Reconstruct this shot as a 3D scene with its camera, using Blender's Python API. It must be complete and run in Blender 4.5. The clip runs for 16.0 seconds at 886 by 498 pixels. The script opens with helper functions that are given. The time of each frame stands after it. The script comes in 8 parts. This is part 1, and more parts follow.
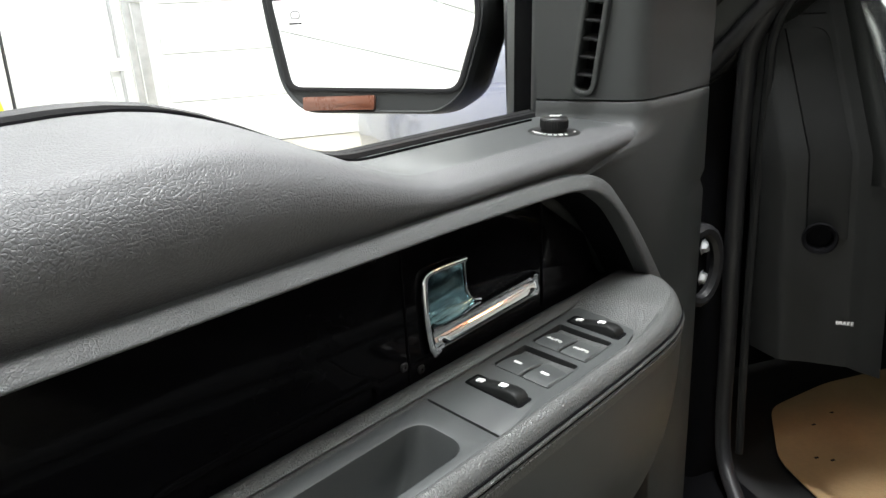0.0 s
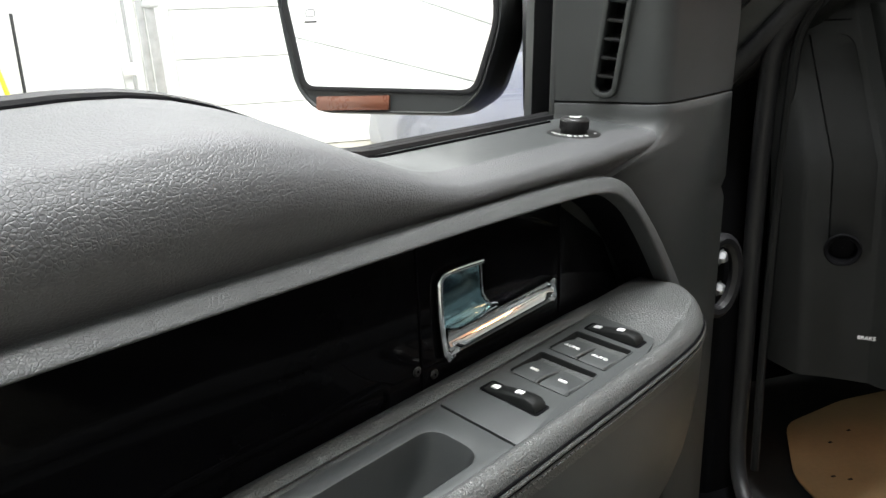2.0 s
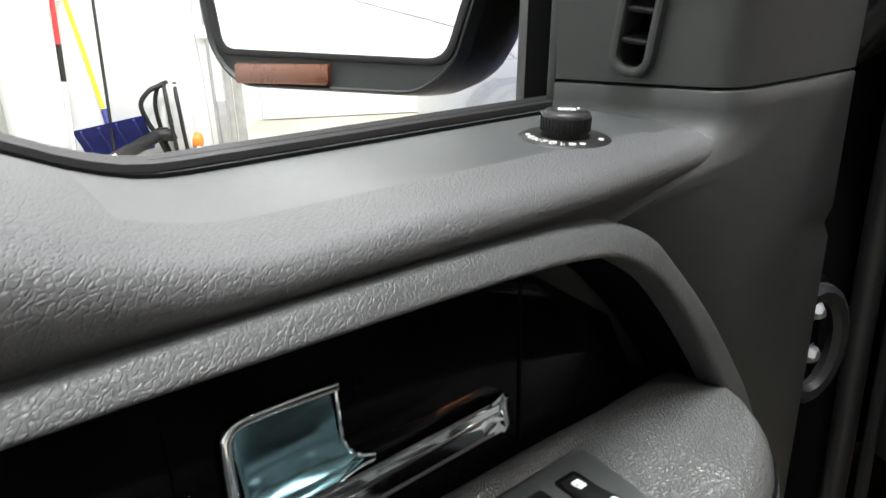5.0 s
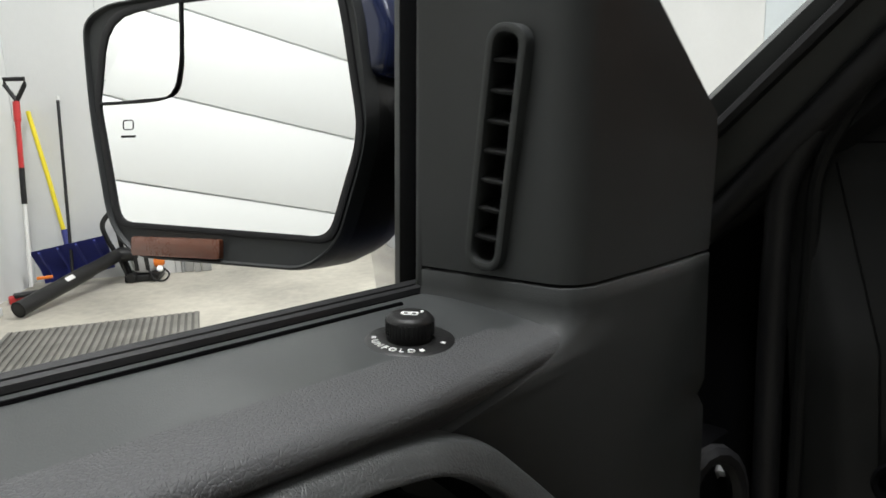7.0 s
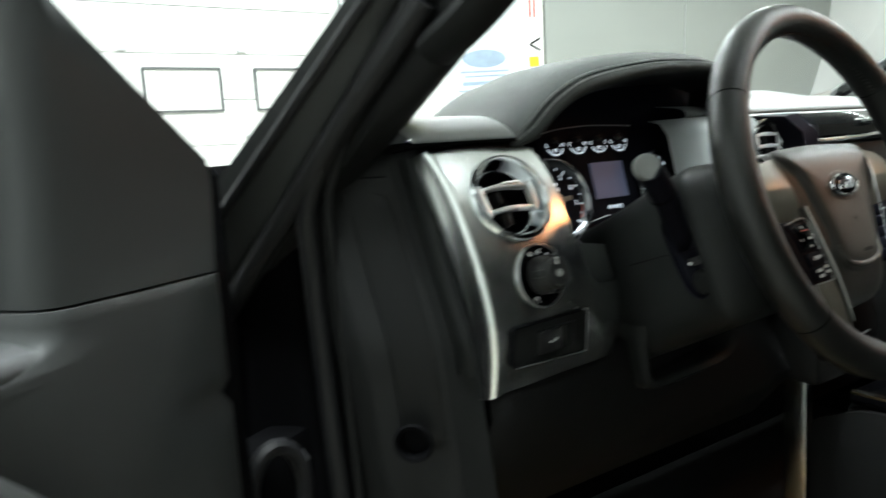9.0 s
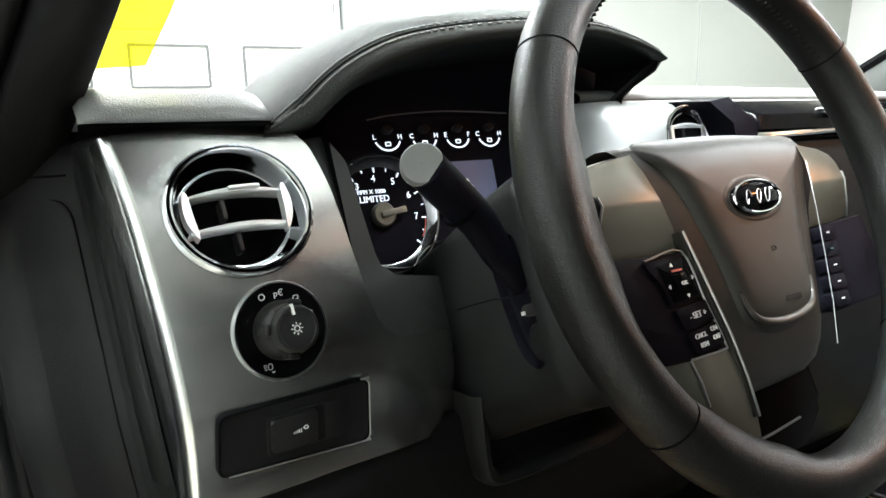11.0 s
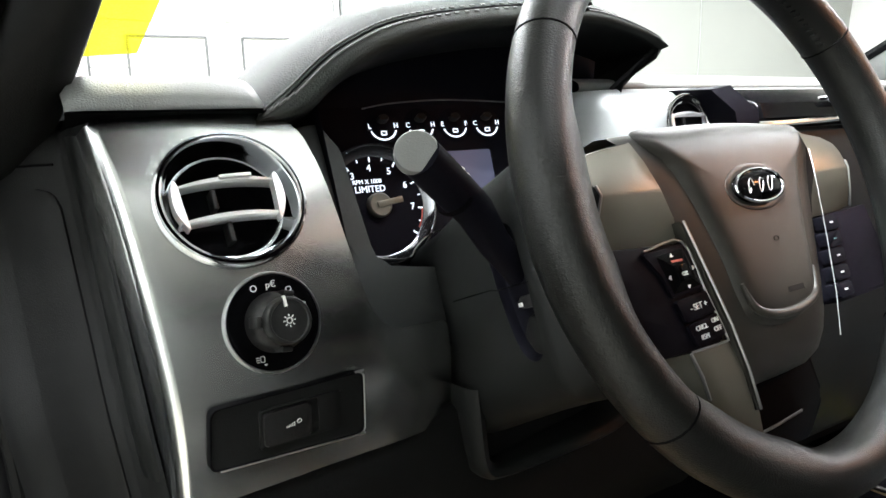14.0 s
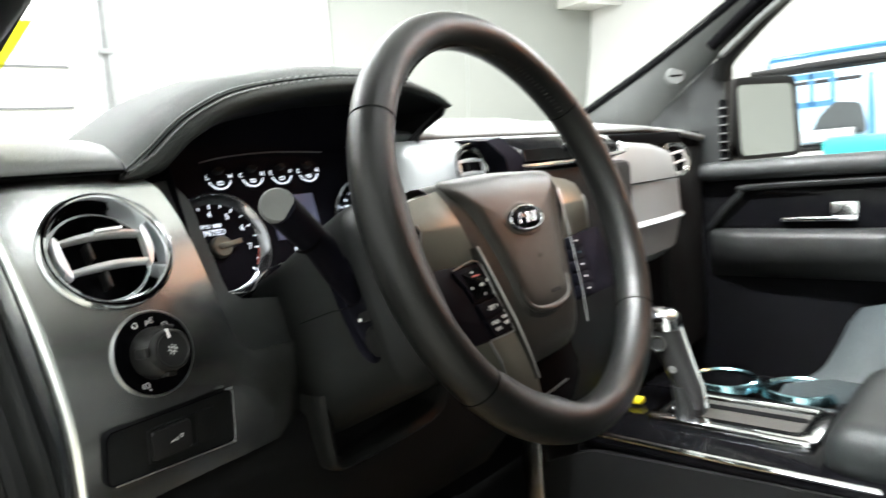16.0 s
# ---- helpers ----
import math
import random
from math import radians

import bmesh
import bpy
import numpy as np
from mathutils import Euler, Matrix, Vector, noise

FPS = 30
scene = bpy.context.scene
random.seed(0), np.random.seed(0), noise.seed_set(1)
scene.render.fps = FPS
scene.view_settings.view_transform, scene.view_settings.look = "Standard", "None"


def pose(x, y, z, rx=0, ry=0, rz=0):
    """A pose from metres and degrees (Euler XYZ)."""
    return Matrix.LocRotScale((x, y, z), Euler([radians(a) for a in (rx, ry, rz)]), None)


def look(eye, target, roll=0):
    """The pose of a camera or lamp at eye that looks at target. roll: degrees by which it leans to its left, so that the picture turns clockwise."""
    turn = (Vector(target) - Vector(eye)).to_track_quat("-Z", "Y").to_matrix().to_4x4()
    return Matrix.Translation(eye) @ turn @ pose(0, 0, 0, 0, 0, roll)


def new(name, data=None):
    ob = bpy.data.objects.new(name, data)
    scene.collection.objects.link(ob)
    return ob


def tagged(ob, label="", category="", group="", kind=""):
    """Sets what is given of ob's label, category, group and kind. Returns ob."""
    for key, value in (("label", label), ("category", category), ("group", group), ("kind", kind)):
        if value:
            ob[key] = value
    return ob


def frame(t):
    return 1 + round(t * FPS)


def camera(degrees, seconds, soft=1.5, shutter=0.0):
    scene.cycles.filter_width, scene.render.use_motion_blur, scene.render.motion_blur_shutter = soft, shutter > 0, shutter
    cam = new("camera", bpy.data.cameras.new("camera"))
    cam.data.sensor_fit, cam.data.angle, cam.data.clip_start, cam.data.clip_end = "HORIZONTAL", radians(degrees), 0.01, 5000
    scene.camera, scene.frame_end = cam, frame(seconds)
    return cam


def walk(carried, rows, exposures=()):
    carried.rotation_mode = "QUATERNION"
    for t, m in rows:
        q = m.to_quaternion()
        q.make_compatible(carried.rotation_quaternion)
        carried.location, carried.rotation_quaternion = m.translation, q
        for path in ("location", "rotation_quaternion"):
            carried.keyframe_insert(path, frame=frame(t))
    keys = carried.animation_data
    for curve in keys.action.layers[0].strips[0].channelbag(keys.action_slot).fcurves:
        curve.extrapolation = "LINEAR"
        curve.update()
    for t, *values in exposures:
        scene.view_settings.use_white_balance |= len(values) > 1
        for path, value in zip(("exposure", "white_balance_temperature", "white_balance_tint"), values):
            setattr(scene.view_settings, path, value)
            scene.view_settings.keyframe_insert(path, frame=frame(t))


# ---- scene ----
cam = camera(65.3, 16.0, shutter=0.5)
PATH = [
    (0, (0.005, -0.01, 1.468), (0.512, 1.817, 0.832), -3.4),
    (0.5, (0.004, -0.001, 1.465), (0.52, 1.832, 0.853), -3.0),
    (1, (0.006, 0.001, 1.462), (0.504, 1.84, 0.855), -3.0),
    (1.5, (0.006, 0.002, 1.464), (0.498, 1.836, 0.835), -2.6),
    (2, (0.002, 0.006, 1.456), (0.493, 1.847, 0.849), -2.5),
    (2.5, (0.03, 0.029, 1.449), (0.491, 1.872, 0.823), -2.7),
    (3, (0.077, 0.09, 1.418), (0.534, 1.933, 0.791), -2.6),
    (3.2, (0.095, 0.114, 1.412), (0.52, 1.956, 0.761), -2.5),
    (5.3, (0.176, 0.247, 1.441), (0.436, 2.111, 0.764), -1.7),
    (5.5, (0.182, 0.257, 1.451), (0.448, 2.131, 0.804), -1.6),
    (6, (0.191, 0.272, 1.478), (0.479, 2.172, 0.926), -1.8),
    (6.5, (0.21, 0.259, 1.482), (0.539, 2.182, 1.04), -1.8),
    (7, (0.236, 0.228, 1.478), (0.605, 2.158, 1.102), -1.9),
    (7.5, (0.237, 0.169, 1.487), (0.696, 2.088, 1.157), -2.3),
    (8, (0.24, 0.106, 1.49), (0.925, 1.962, 1.198), -2.7),
    (8.5, (0.26, 0.073, 1.475), (1.173, 1.826, 1.17), -3.2),
    (9, (0.364, 0.064, 1.464), (1.418, 1.742, 1.197), -4.0),
    (9.5, (0.523, 0.125, 1.458), (1.664, 1.75, 1.221), -3.7),
    (9.7, (0.577, 0.143, 1.455), (1.691, 1.789, 1.23), -3.4),
    (11.8, (0.683, 0.159, 1.439), (1.689, 1.868, 1.175), -3.3),
    (12, (0.684, 0.16, 1.44), (1.693, 1.867, 1.174), -3.4),
    (12.5, (0.68, 0.162, 1.44), (1.695, 1.865, 1.175), -3.4),
    (13, (0.68, 0.162, 1.44), (1.694, 1.866, 1.176), -3.3),
    (13.5, (0.68, 0.165, 1.439), (1.694, 1.868, 1.172), -3.3),
    (14, (0.682, 0.163, 1.439), (1.697, 1.865, 1.165), -3.3),
    (14.5, (0.688, 0.161, 1.439), (1.72, 1.852, 1.163), -3.3),
    (15, (0.689, 0.148, 1.439), (1.763, 1.815, 1.176), -3.6),
    (15.5, (0.654, 0.111, 1.444), (1.864, 1.683, 1.193), -4.2),
    (16, (0.578, 0.089, 1.458), (2.061, 1.41, 1.222), -4.9),
]
EXPOSURES = [
    (0, 0.4, 6600, 11.0), (2.0, 0.3, 6600, 11.0), (3.0, 0.25, 6600, 11.0), (5.5, 0.25, 6700, 12.0), (6.0, -0.30, 6740, 12.0), (6.4, -0.70, 6700, 11.8), (7.0, -0.98, 6640, 11.5), (8.0, -1.0, 6480, 11.0), (8.5, -0.55, 6500, 9.0), (9.0, 0.1, 6300, 2.0), (9.7, 0.45, 6350, 2.0), (11.8, 0.92, 6480, 11.5), (14.5, 0.94, 6460, 11.5), (15.5, 0.96, 6420, 11.0), (16.0, 0.82, 6540, 10.0),
]
walk(cam, [(t, look(eye, target, roll)) for t, eye, target, roll in PATH], EXPOSURES)

# ---- world and light ----
FLOOR_Z = 0.2
world = bpy.data.worlds.new("world")
scene.world = world
world.use_nodes = True
world.node_tree.nodes["Background"].inputs["Color"].default_value = (0.9, 0.95, 1.0, 1)
world.node_tree.nodes["Background"].inputs["Strength"].default_value = 0.05
scene.view_settings.exposure = 0.0


# ---- materials ----
def lin(v):
    return (v[0], v[1], v[2], 1.0)


def material(name, colour, rough=0.5, metal=0.0, grain=0.0, grain_scale=300.0, wrinkle=0.0, wrinkle_scale=200.0,
             vary=0.15, vary_scale=6.0, coat=0.0, tint=None, rough_vary=0.1, spec=0.5, stretch=(1, 1, 1), crease=0.34):
    """A procedural surface: base colour with soft stains, fine grain and leather-like wrinkles in relief."""
    m = bpy.data.materials.new(name)
    m.use_nodes = True
    nt = m.node_tree
    b = nt.nodes["Principled BSDF"]
    b.inputs["Roughness"].default_value = rough
    b.inputs["Metallic"].default_value = metal
    b.inputs["Coat Weight"].default_value = coat
    b.inputs["Coat Roughness"].default_value = 0.04
    b.inputs["Specular IOR Level"].default_value = spec
    co = nt.nodes.new("ShaderNodeTexCoord")
    mp = nt.nodes.new("ShaderNodeMapping")
    mp.inputs["Scale"].default_value = stretch
    nt.links.new(co.outputs["Object"], mp.inputs["Vector"])
    n1 = nt.nodes.new("ShaderNodeTexNoise")
    n1.inputs["Scale"].default_value = vary_scale
    n1.inputs["Detail"].default_value = 5
    nt.links.new(mp.outputs["Vector"], n1.inputs["Vector"])
    n2 = nt.nodes.new("ShaderNodeTexNoise")
    n2.inputs["Scale"].default_value = vary_scale * 14
    n2.inputs["Detail"].default_value = 3
    nt.links.new(mp.outputs["Vector"], n2.inputs["Vector"])
    add = nt.nodes.new("ShaderNodeMath")
    add.operation = "MULTIPLY_ADD"
    nt.links.new(n2.outputs["Fac"], add.inputs[0])
    add.inputs[1].default_value = 0.35
    nt.links.new(n1.outputs["Fac"], add.inputs[2])
    ramp = nt.nodes.new("ShaderNodeValToRGB")
    ramp.color_ramp.elements[0].position = 0.4
    ramp.color_ramp.elements[1].position = 0.95
    c2 = tint or tuple(min(1.0, c * (1 + vary)) for c in colour)
    c1 = tuple(c * (1 - vary) for c in colour)
    ramp.color_ramp.elements[0].color = lin(c1)
    ramp.color_ramp.elements[1].color = lin(c2)
    nt.links.new(add.outputs[0], ramp.inputs["Fac"])
    nt.links.new(ramp.outputs["Color"], b.inputs["Base Color"])
    rr = nt.nodes.new("ShaderNodeMapRange")
    rr.inputs["From Min"].default_value, rr.inputs["From Max"].default_value = 0.3, 1.0
    rr.inputs["To Min"].default_value = max(0.02, rough * (1 - rough_vary))
    rr.inputs["To Max"].default_value = min(1.0, rough * (1 + rough_vary))
    nt.links.new(add.outputs[0], rr.inputs["Value"])
    nt.links.new(rr.outputs["Result"], b.inputs["Roughness"])
    normal = None
    if grain:
        g = nt.nodes.new("ShaderNodeTexNoise")
        g.inputs["Scale"].default_value = grain_scale
        g.inputs["Detail"].default_value = 2
        nt.links.new(mp.outputs["Vector"], g.inputs["Vector"])
        bp = nt.nodes.new("ShaderNodeBump")
        bp.inputs["Strength"].default_value = grain
        bp.inputs["Distance"].default_value = 0.6 / grain_scale
        nt.links.new(g.outputs["Fac"], bp.inputs["Height"])
        normal = bp
    if wrinkle:
        warp = nt.nodes.new("ShaderNodeTexNoise")
        warp.inputs["Scale"].default_value = wrinkle_scale * 0.6
        nt.links.new(mp.outputs["Vector"], warp.inputs["Vector"])
        mix = nt.nodes.new("ShaderNodeMixRGB")
        mix.blend_type = "LINEAR_LIGHT"
        mix.inputs["Fac"].default_value = 0.5 / wrinkle_scale
        nt.links.new(mp.outputs["Vector"], mix.inputs["Color1"])
        nt.links.new(warp.outputs["Color"], mix.inputs["Color2"])
        vo = nt.nodes.new("ShaderNodeTexVoronoi")
        vo.feature = "DISTANCE_TO_EDGE"
        vo.inputs["Scale"].default_value = wrinkle_scale
        nt.links.new(mix.outputs["Color"], vo.inputs["Vector"])
        cl = nt.nodes.new("ShaderNodeMapRange")
        cl.inputs["From Max"].default_value = crease
        cl.interpolation_type = "SMOOTHSTEP"
        nt.links.new(vo.outputs["Distance"], cl.inputs["Value"])
        bw = nt.nodes.new("ShaderNodeBump")
        bw.inputs["Strength"].default_value = wrinkle
        bw.inputs["Distance"].default_value = 0.25 / wrinkle_scale
        nt.links.new(cl.outputs["Result"], bw.inputs["Height"])
        if normal:
            nt.links.new(normal.outputs["Normal"], bw.inputs["Normal"])
        normal = bw
    if normal:
        nt.links.new(normal.outputs["Normal"], b.inputs["Normal"])
    return m


def glowing(name, colour, strength):
    m = bpy.data.materials.new(name)
    m.use_nodes = True
    b = m.node_tree.nodes["Principled BSDF"]
    b.inputs["Base Color"].default_value = lin(colour)
    b.inputs["Emission Color"].default_value = lin(colour)
    b.inputs["Emission Strength"].default_value = strength
    return m


def glass(name, rough=0.0, tint=(1, 1, 1)):
    m = bpy.data.materials.new(name)
    m.use_nodes = True
    b = m.node_tree.nodes["Principled BSDF"]
    b.inputs["Base Color"].default_value = lin(tint)
    b.inputs["Roughness"].default_value = rough
    b.inputs["Transmission Weight"].default_value = 1.0
    b.inputs["IOR"].default_value = 1.02
    return m


def film(name, colour):
    """Thin plastic that lets much of the light behind it through."""
    m = bpy.data.materials.new(name)
    m.use_nodes = True
    nt = m.node_tree
    shine, through_it, blend = nt.nodes["Principled BSDF"], nt.nodes.new("ShaderNodeBsdfTransparent"), nt.nodes.new("ShaderNodeMixShader")
    shine.inputs["Base Color"].default_value = lin(colour)
    shine.inputs["Roughness"].default_value = 0.4
    through_it.inputs["Color"].default_value = lin((0.95, 0.88, 0.03))
    streak = nt.nodes.new("ShaderNodeTexNoise")
    streak.inputs["Scale"].default_value = 60
    span = nt.nodes.new("ShaderNodeMapRange")
    span.inputs["To Min"].default_value, span.inputs["To Max"].default_value = 0.45, 0.80
    nt.links.new(streak.outputs["Fac"], span.inputs["Value"])
    nt.links.new(span.outputs["Result"], blend.inputs["Fac"])
    nt.links.new(shine.outputs[0], blend.inputs[1])
    nt.links.new(through_it.outputs[0], blend.inputs[2])
    nt.links.new(blend.outputs[0], nt.nodes["Material Output"].inputs["Surface"])
    return m


MAT = {
    "soft_trim": material("soft_trim", (0.049, 0.050, 0.052), 0.58, wrinkle=0.50, wrinkle_scale=450, crease=0.20, grain=0.10, grain_scale=1500, vary=0.10),
    "hard_trim": material("hard_trim", (0.037, 0.040, 0.040), 0.46, spec=0.45, grain=0.30, grain_scale=1300, vary=0.08),
    "band_trim": material("band_trim", (0.031, 0.033, 0.033), 0.48, wrinkle=0.42, wrinkle_scale=480, crease=0.20, grain=0.15, grain_scale=1500, vary=0.10),
    "sail_trim": material("sail_trim", (0.022, 0.024, 0.024), 0.55, spec=0.35, grain=0.3, grain_scale=1300, vary=0.08),
    "dark_trim": material("dark_trim", (0.007, 0.0073, 0.0073), 0.52, spec=0.15, grain=0.3, grain_scale=900, vary=0.12),
    "column_trim": material("column_trim", (0.0068, 0.0074, 0.0071), 0.52, spec=0.14, grain=0.35, grain_scale=1300, vary=0.10),
    "grain_trim": material("grain_trim", (0.022, 0.024, 0.0225), 0.50, spec=0.38, wrinkle=0.5, wrinkle_scale=850, grain=0.3, grain_scale=1500, vary=0.12),
    # Near black, for real gaps and for shade put into the colour.
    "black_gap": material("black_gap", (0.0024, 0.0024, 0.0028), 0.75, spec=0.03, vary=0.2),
    "rubber": material("rubber", (0.008, 0.008, 0.0088), 0.5, spec=0.25, grain=0.2, grain_scale=700, vary=0.2),
    "piano": material("piano", (0.0022, 0.0022, 0.0026), 0.08, spec=0.06, vary=0.2, rough_vary=0.3),
    "chrome": material("chrome", (0.78, 0.80, 0.82), 0.06, metal=1.0, vary=0.03, rough_vary=0.5),
    "satin_chrome": material("satin_chrome", (0.72, 0.74, 0.75), 0.20, metal=1.0, vary=0.05),
    "smoked_chrome": material("smoked_chrome", (0.40, 0.41, 0.45), 0.10, metal=1.0, vary=0.1, rough_vary=0.5),
    "silver_edge": material("silver_edge", (0.36, 0.37, 0.37), 0.34, metal=0.9, vary=0.04),
    # Opaque black, for unseen window panels that block light.
    "tinted": material("tinted", (0.006, 0.007, 0.008), 0.05, spec=0.4, vary=0.05),
    # Near-black trim: footwell shade is put into this colour.
    "shade_trim": material("shade_trim", (0.006, 0.006, 0.006), 0.7, spec=0.08, grain=0.3, grain_scale=900),
    "silver": material("silver", (0.68, 0.705, 0.695), 0.25, metal=1.0, grain=0.02, grain_scale=3000, vary=0.004, rough_vary=0.01),
    "silver_pass": material("silver_pass", (0.38, 0.40, 0.40), 0.48, metal=0.6, grain=0.06, grain_scale=2500, vary=0.04),
    "leather": material("leather", (0.0055, 0.0058, 0.0054), 0.38, spec=0.30, wrinkle=0.30, wrinkle_scale=620, grain=0.06, grain_scale=2600, vary=0.12),
    "arm_leather": material("arm_leather", (0.054, 0.056, 0.055), 0.38, spec=0.45, wrinkle=0.65, wrinkle_scale=430, grain=0.15, grain_scale=1500, vary=0.10),
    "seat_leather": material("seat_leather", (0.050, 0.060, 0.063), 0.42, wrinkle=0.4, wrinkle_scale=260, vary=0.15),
    # Seat leather darkened to stand for shade from someone in the doorway.
    "driver_leather": material("driver_leather", (0.016, 0.016, 0.015), 0.45, spec=0.3, wrinkle=0.4, wrinkle_scale=260, vary=0.15),
    "thread": material("thread", (0.10, 0.10, 0.098), 0.8, grain=0.4, grain_scale=3000),
    "wheel_plastic": material("wheel_plastic", (0.15, 0.145, 0.118), 0.36, metal=0.45, grain=0.10, grain_scale=2400, vary=0.05),
    "hub_soft": material("hub_soft", (0.021, 0.0198, 0.0165), 0.44, spec=0.45, wrinkle=0.22, wrinkle_scale=1100, vary=0.06),
    "mirror": material("mirror", (0.93, 0.94, 0.94), 0.015, metal=1.0, vary=0.01, rough_vary=0.2),
    "amber": material("amber", (0.13, 0.042, 0.020), 0.28, coat=0.3, vary=0.1, vary_scale=40),
    "navy": material("navy", (0.010, 0.016, 0.055), 0.22, coat=1.0, vary=0.1),
    "white_print": material("white_print", (0.75, 0.75, 0.74), 0.5, vary=0.05),
    "red_print": material("red_print", (0.55, 0.10, 0.08), 0.5, vary=0.05),
    "gauge_print": glowing("gauge_print", (0.80, 0.88, 1.0), 0.75),
    "screen": glowing("screen", (0.045, 0.05, 0.085), 0.6),
    "gauge_face": material("gauge_face", (0.004, 0.004, 0.0065), 0.6, spec=0.04, vary=0.2),
    "bright_satin": material("bright_satin", (0.82, 0.84, 0.85), 0.38, metal=0.7, vary=0.03),
    "hood_leather": material("hood_leather", (0.023, 0.0255, 0.0235), 0.60, spec=0.12, wrinkle=0.35, wrinkle_scale=430, vary=0.08),
    "lid_leather": material("lid_leather", (0.0085, 0.010, 0.0098), 0.48, spec=0.22, wrinkle=0.3, wrinkle_scale=420),
    "door_pad": material("door_pad", (0.013, 0.0135, 0.0135), 0.5, spec=0.28, grain=0.3, grain_scale=1300, vary=0.08),
    "end_trim": material("end_trim", (0.0125, 0.013, 0.013), 0.55, spec=0.12, grain=0.3, grain_scale=1000),
    # Dark leather in truth; its bright sheen is put into a pale base colour.
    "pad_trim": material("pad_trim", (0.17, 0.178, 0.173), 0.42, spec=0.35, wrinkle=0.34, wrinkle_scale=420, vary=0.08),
    "wall_white": material("wall_white", (0.68, 0.69, 0.68), 0.6, grain=0.1, grain_scale=60, vary=0.03, vary_scale=1.5),
    "wall_grey": material("wall_grey", (0.27, 0.285, 0.265), 0.6, grain=0.1, grain_scale=60, vary=0.03, vary_scale=1.5),
    "door_white": material("door_white", (0.70, 0.71, 0.69), 0.45, vary=0.02, vary_scale=2),
    "concrete": material("concrete", (0.43, 0.405, 0.345), 0.55, grain=0.25, grain_scale=90, vary=0.38, vary_scale=1.3),
    "galvanised": material("galvanised", (0.45, 0.46, 0.47), 0.4, metal=0.8, vary=0.15, vary_scale=12),
    "mat_rib": material("mat_rib", (0.185, 0.178, 0.158), 0.6, vary=0.42, vary_scale=4),
    "mat_base": material("mat_base", (0.10, 0.096, 0.085), 0.6, vary=0.3, vary_scale=4),
    "blue_plastic": material("blue_plastic", (0.03, 0.04, 0.22), 0.4, vary=0.15),
    "yellow_plastic": material("yellow_plastic", (0.80, 0.66, 0.02), 0.4, vary=0.08),
    "yellow_film": film("yellow_film", (0.86, 0.82, 0.02)),
    "red_plastic": material("red_plastic", (0.50, 0.03, 0.03), 0.35, vary=0.12),
    "orange_plastic": material("orange_plastic", (0.80, 0.20, 0.02), 0.4, vary=0.1),
    "white_plastic": material("white_plastic", (0.72, 0.72, 0.70), 0.4, vary=0.05),
    # White plastic whose grey shading is put into the base colour.
    "shell_plastic": material("shell_plastic", (0.46, 0.46, 0.46), 0.4, vary=0.15, vary_scale=14),
    "black_plastic": material("black_plastic", (0.010, 0.010, 0.010), 0.42, spec=0.35, grain=0.2, grain_scale=500, vary=0.2),
    "card": material("card", (0.42, 0.29, 0.15), 0.8, grain=0.3, grain_scale=300, vary=0.15, vary_scale=9),
    "carpet": material("carpet", (0.006, 0.006, 0.006), 0.95, grain=0.8, grain_scale=700, vary=0.3),
    "headliner": material("headliner", (0.74, 0.74, 0.72), 0.9, grain=0.4, grain_scale=500, vary=0.05),
    "pillar_trim": material("pillar_trim", (0.11, 0.115, 0.11), 0.5, grain=0.3, grain_scale=900, vary=0.06),
    "screen_glass": glass("screen_glass"),
    "blue_body": material("blue_body", (0.03, 0.20, 0.42), 0.3, coat=0.8, vary=0.08),
    "teal": material("teal", (0.02, 0.45, 0.42), 0.4, vary=0.1),
    "poster_blue": material("poster_blue", (0.45, 0.62, 0.72), 0.5, vary=0.1, vary_scale=3),
    "oval_blue": material("oval_blue", (0.27, 0.345, 0.44), 0.5, vary=0.15),
    "poster_sheet": material("poster_sheet", (0.60, 0.655, 0.675), 0.5, vary=0.05, vary_scale=3),
    "steel_paint": material("steel_paint", (0.10, 0.105, 0.105), 0.5, vary=0.1, vary_scale=5),
    "post_paint": material("post_paint", (0.24, 0.25, 0.25), 0.5, vary=0.1, vary_scale=5),
    "teal_metal": material("teal_metal", (0.26, 0.45, 0.50), 0.16, metal=1.0, vary=0.1),
    "dome_lens": glowing("dome_lens", (1.0, 0.45, 0.16), 4.0),
    "tube_glow": glowing("tube_glow", (0.93, 0.98, 1.0), 9.0),
}


# ---- building helpers ----
def link(name, bm, mat, parent=None, label="", smooth=True, angle=40, m=None):
    me = bpy.data.meshes.new(name)
    bmesh.ops.recalc_face_normals(bm, faces=bm.faces[:])
    bm.to_mesh(me)
    bm.free()
    if smooth:
        me.shade_smooth()
        me.set_sharp_from_angle(angle=radians(angle))
    mats = mat if isinstance(mat, (list, tuple)) else [mat]
    for x in mats:
        me.materials.append(MAT[x])
    ob = new(name, me)
    if parent is not None:
        ob.parent = parent
    if m is not None:
        ob.matrix_basis = m
    if label:
        tagged(ob, label)
    return ob


def part(name, bm, mat, parent, label="", **kw):
    return link(name, bm, mat, parent, label, **kw)


def thing(name, label, category, m=None, group="", kind=""):
    ob = new(name)
    ob.empty_display_size = 0.05
    if m is not None:
        ob.matrix_basis = m
    return tagged(ob, label, category, group, kind)


def solid(name, bm, mat, label, category, group="", kind="", **kw):
    return tagged(link(name, bm, mat, None, "", **kw), label, category, group, kind)


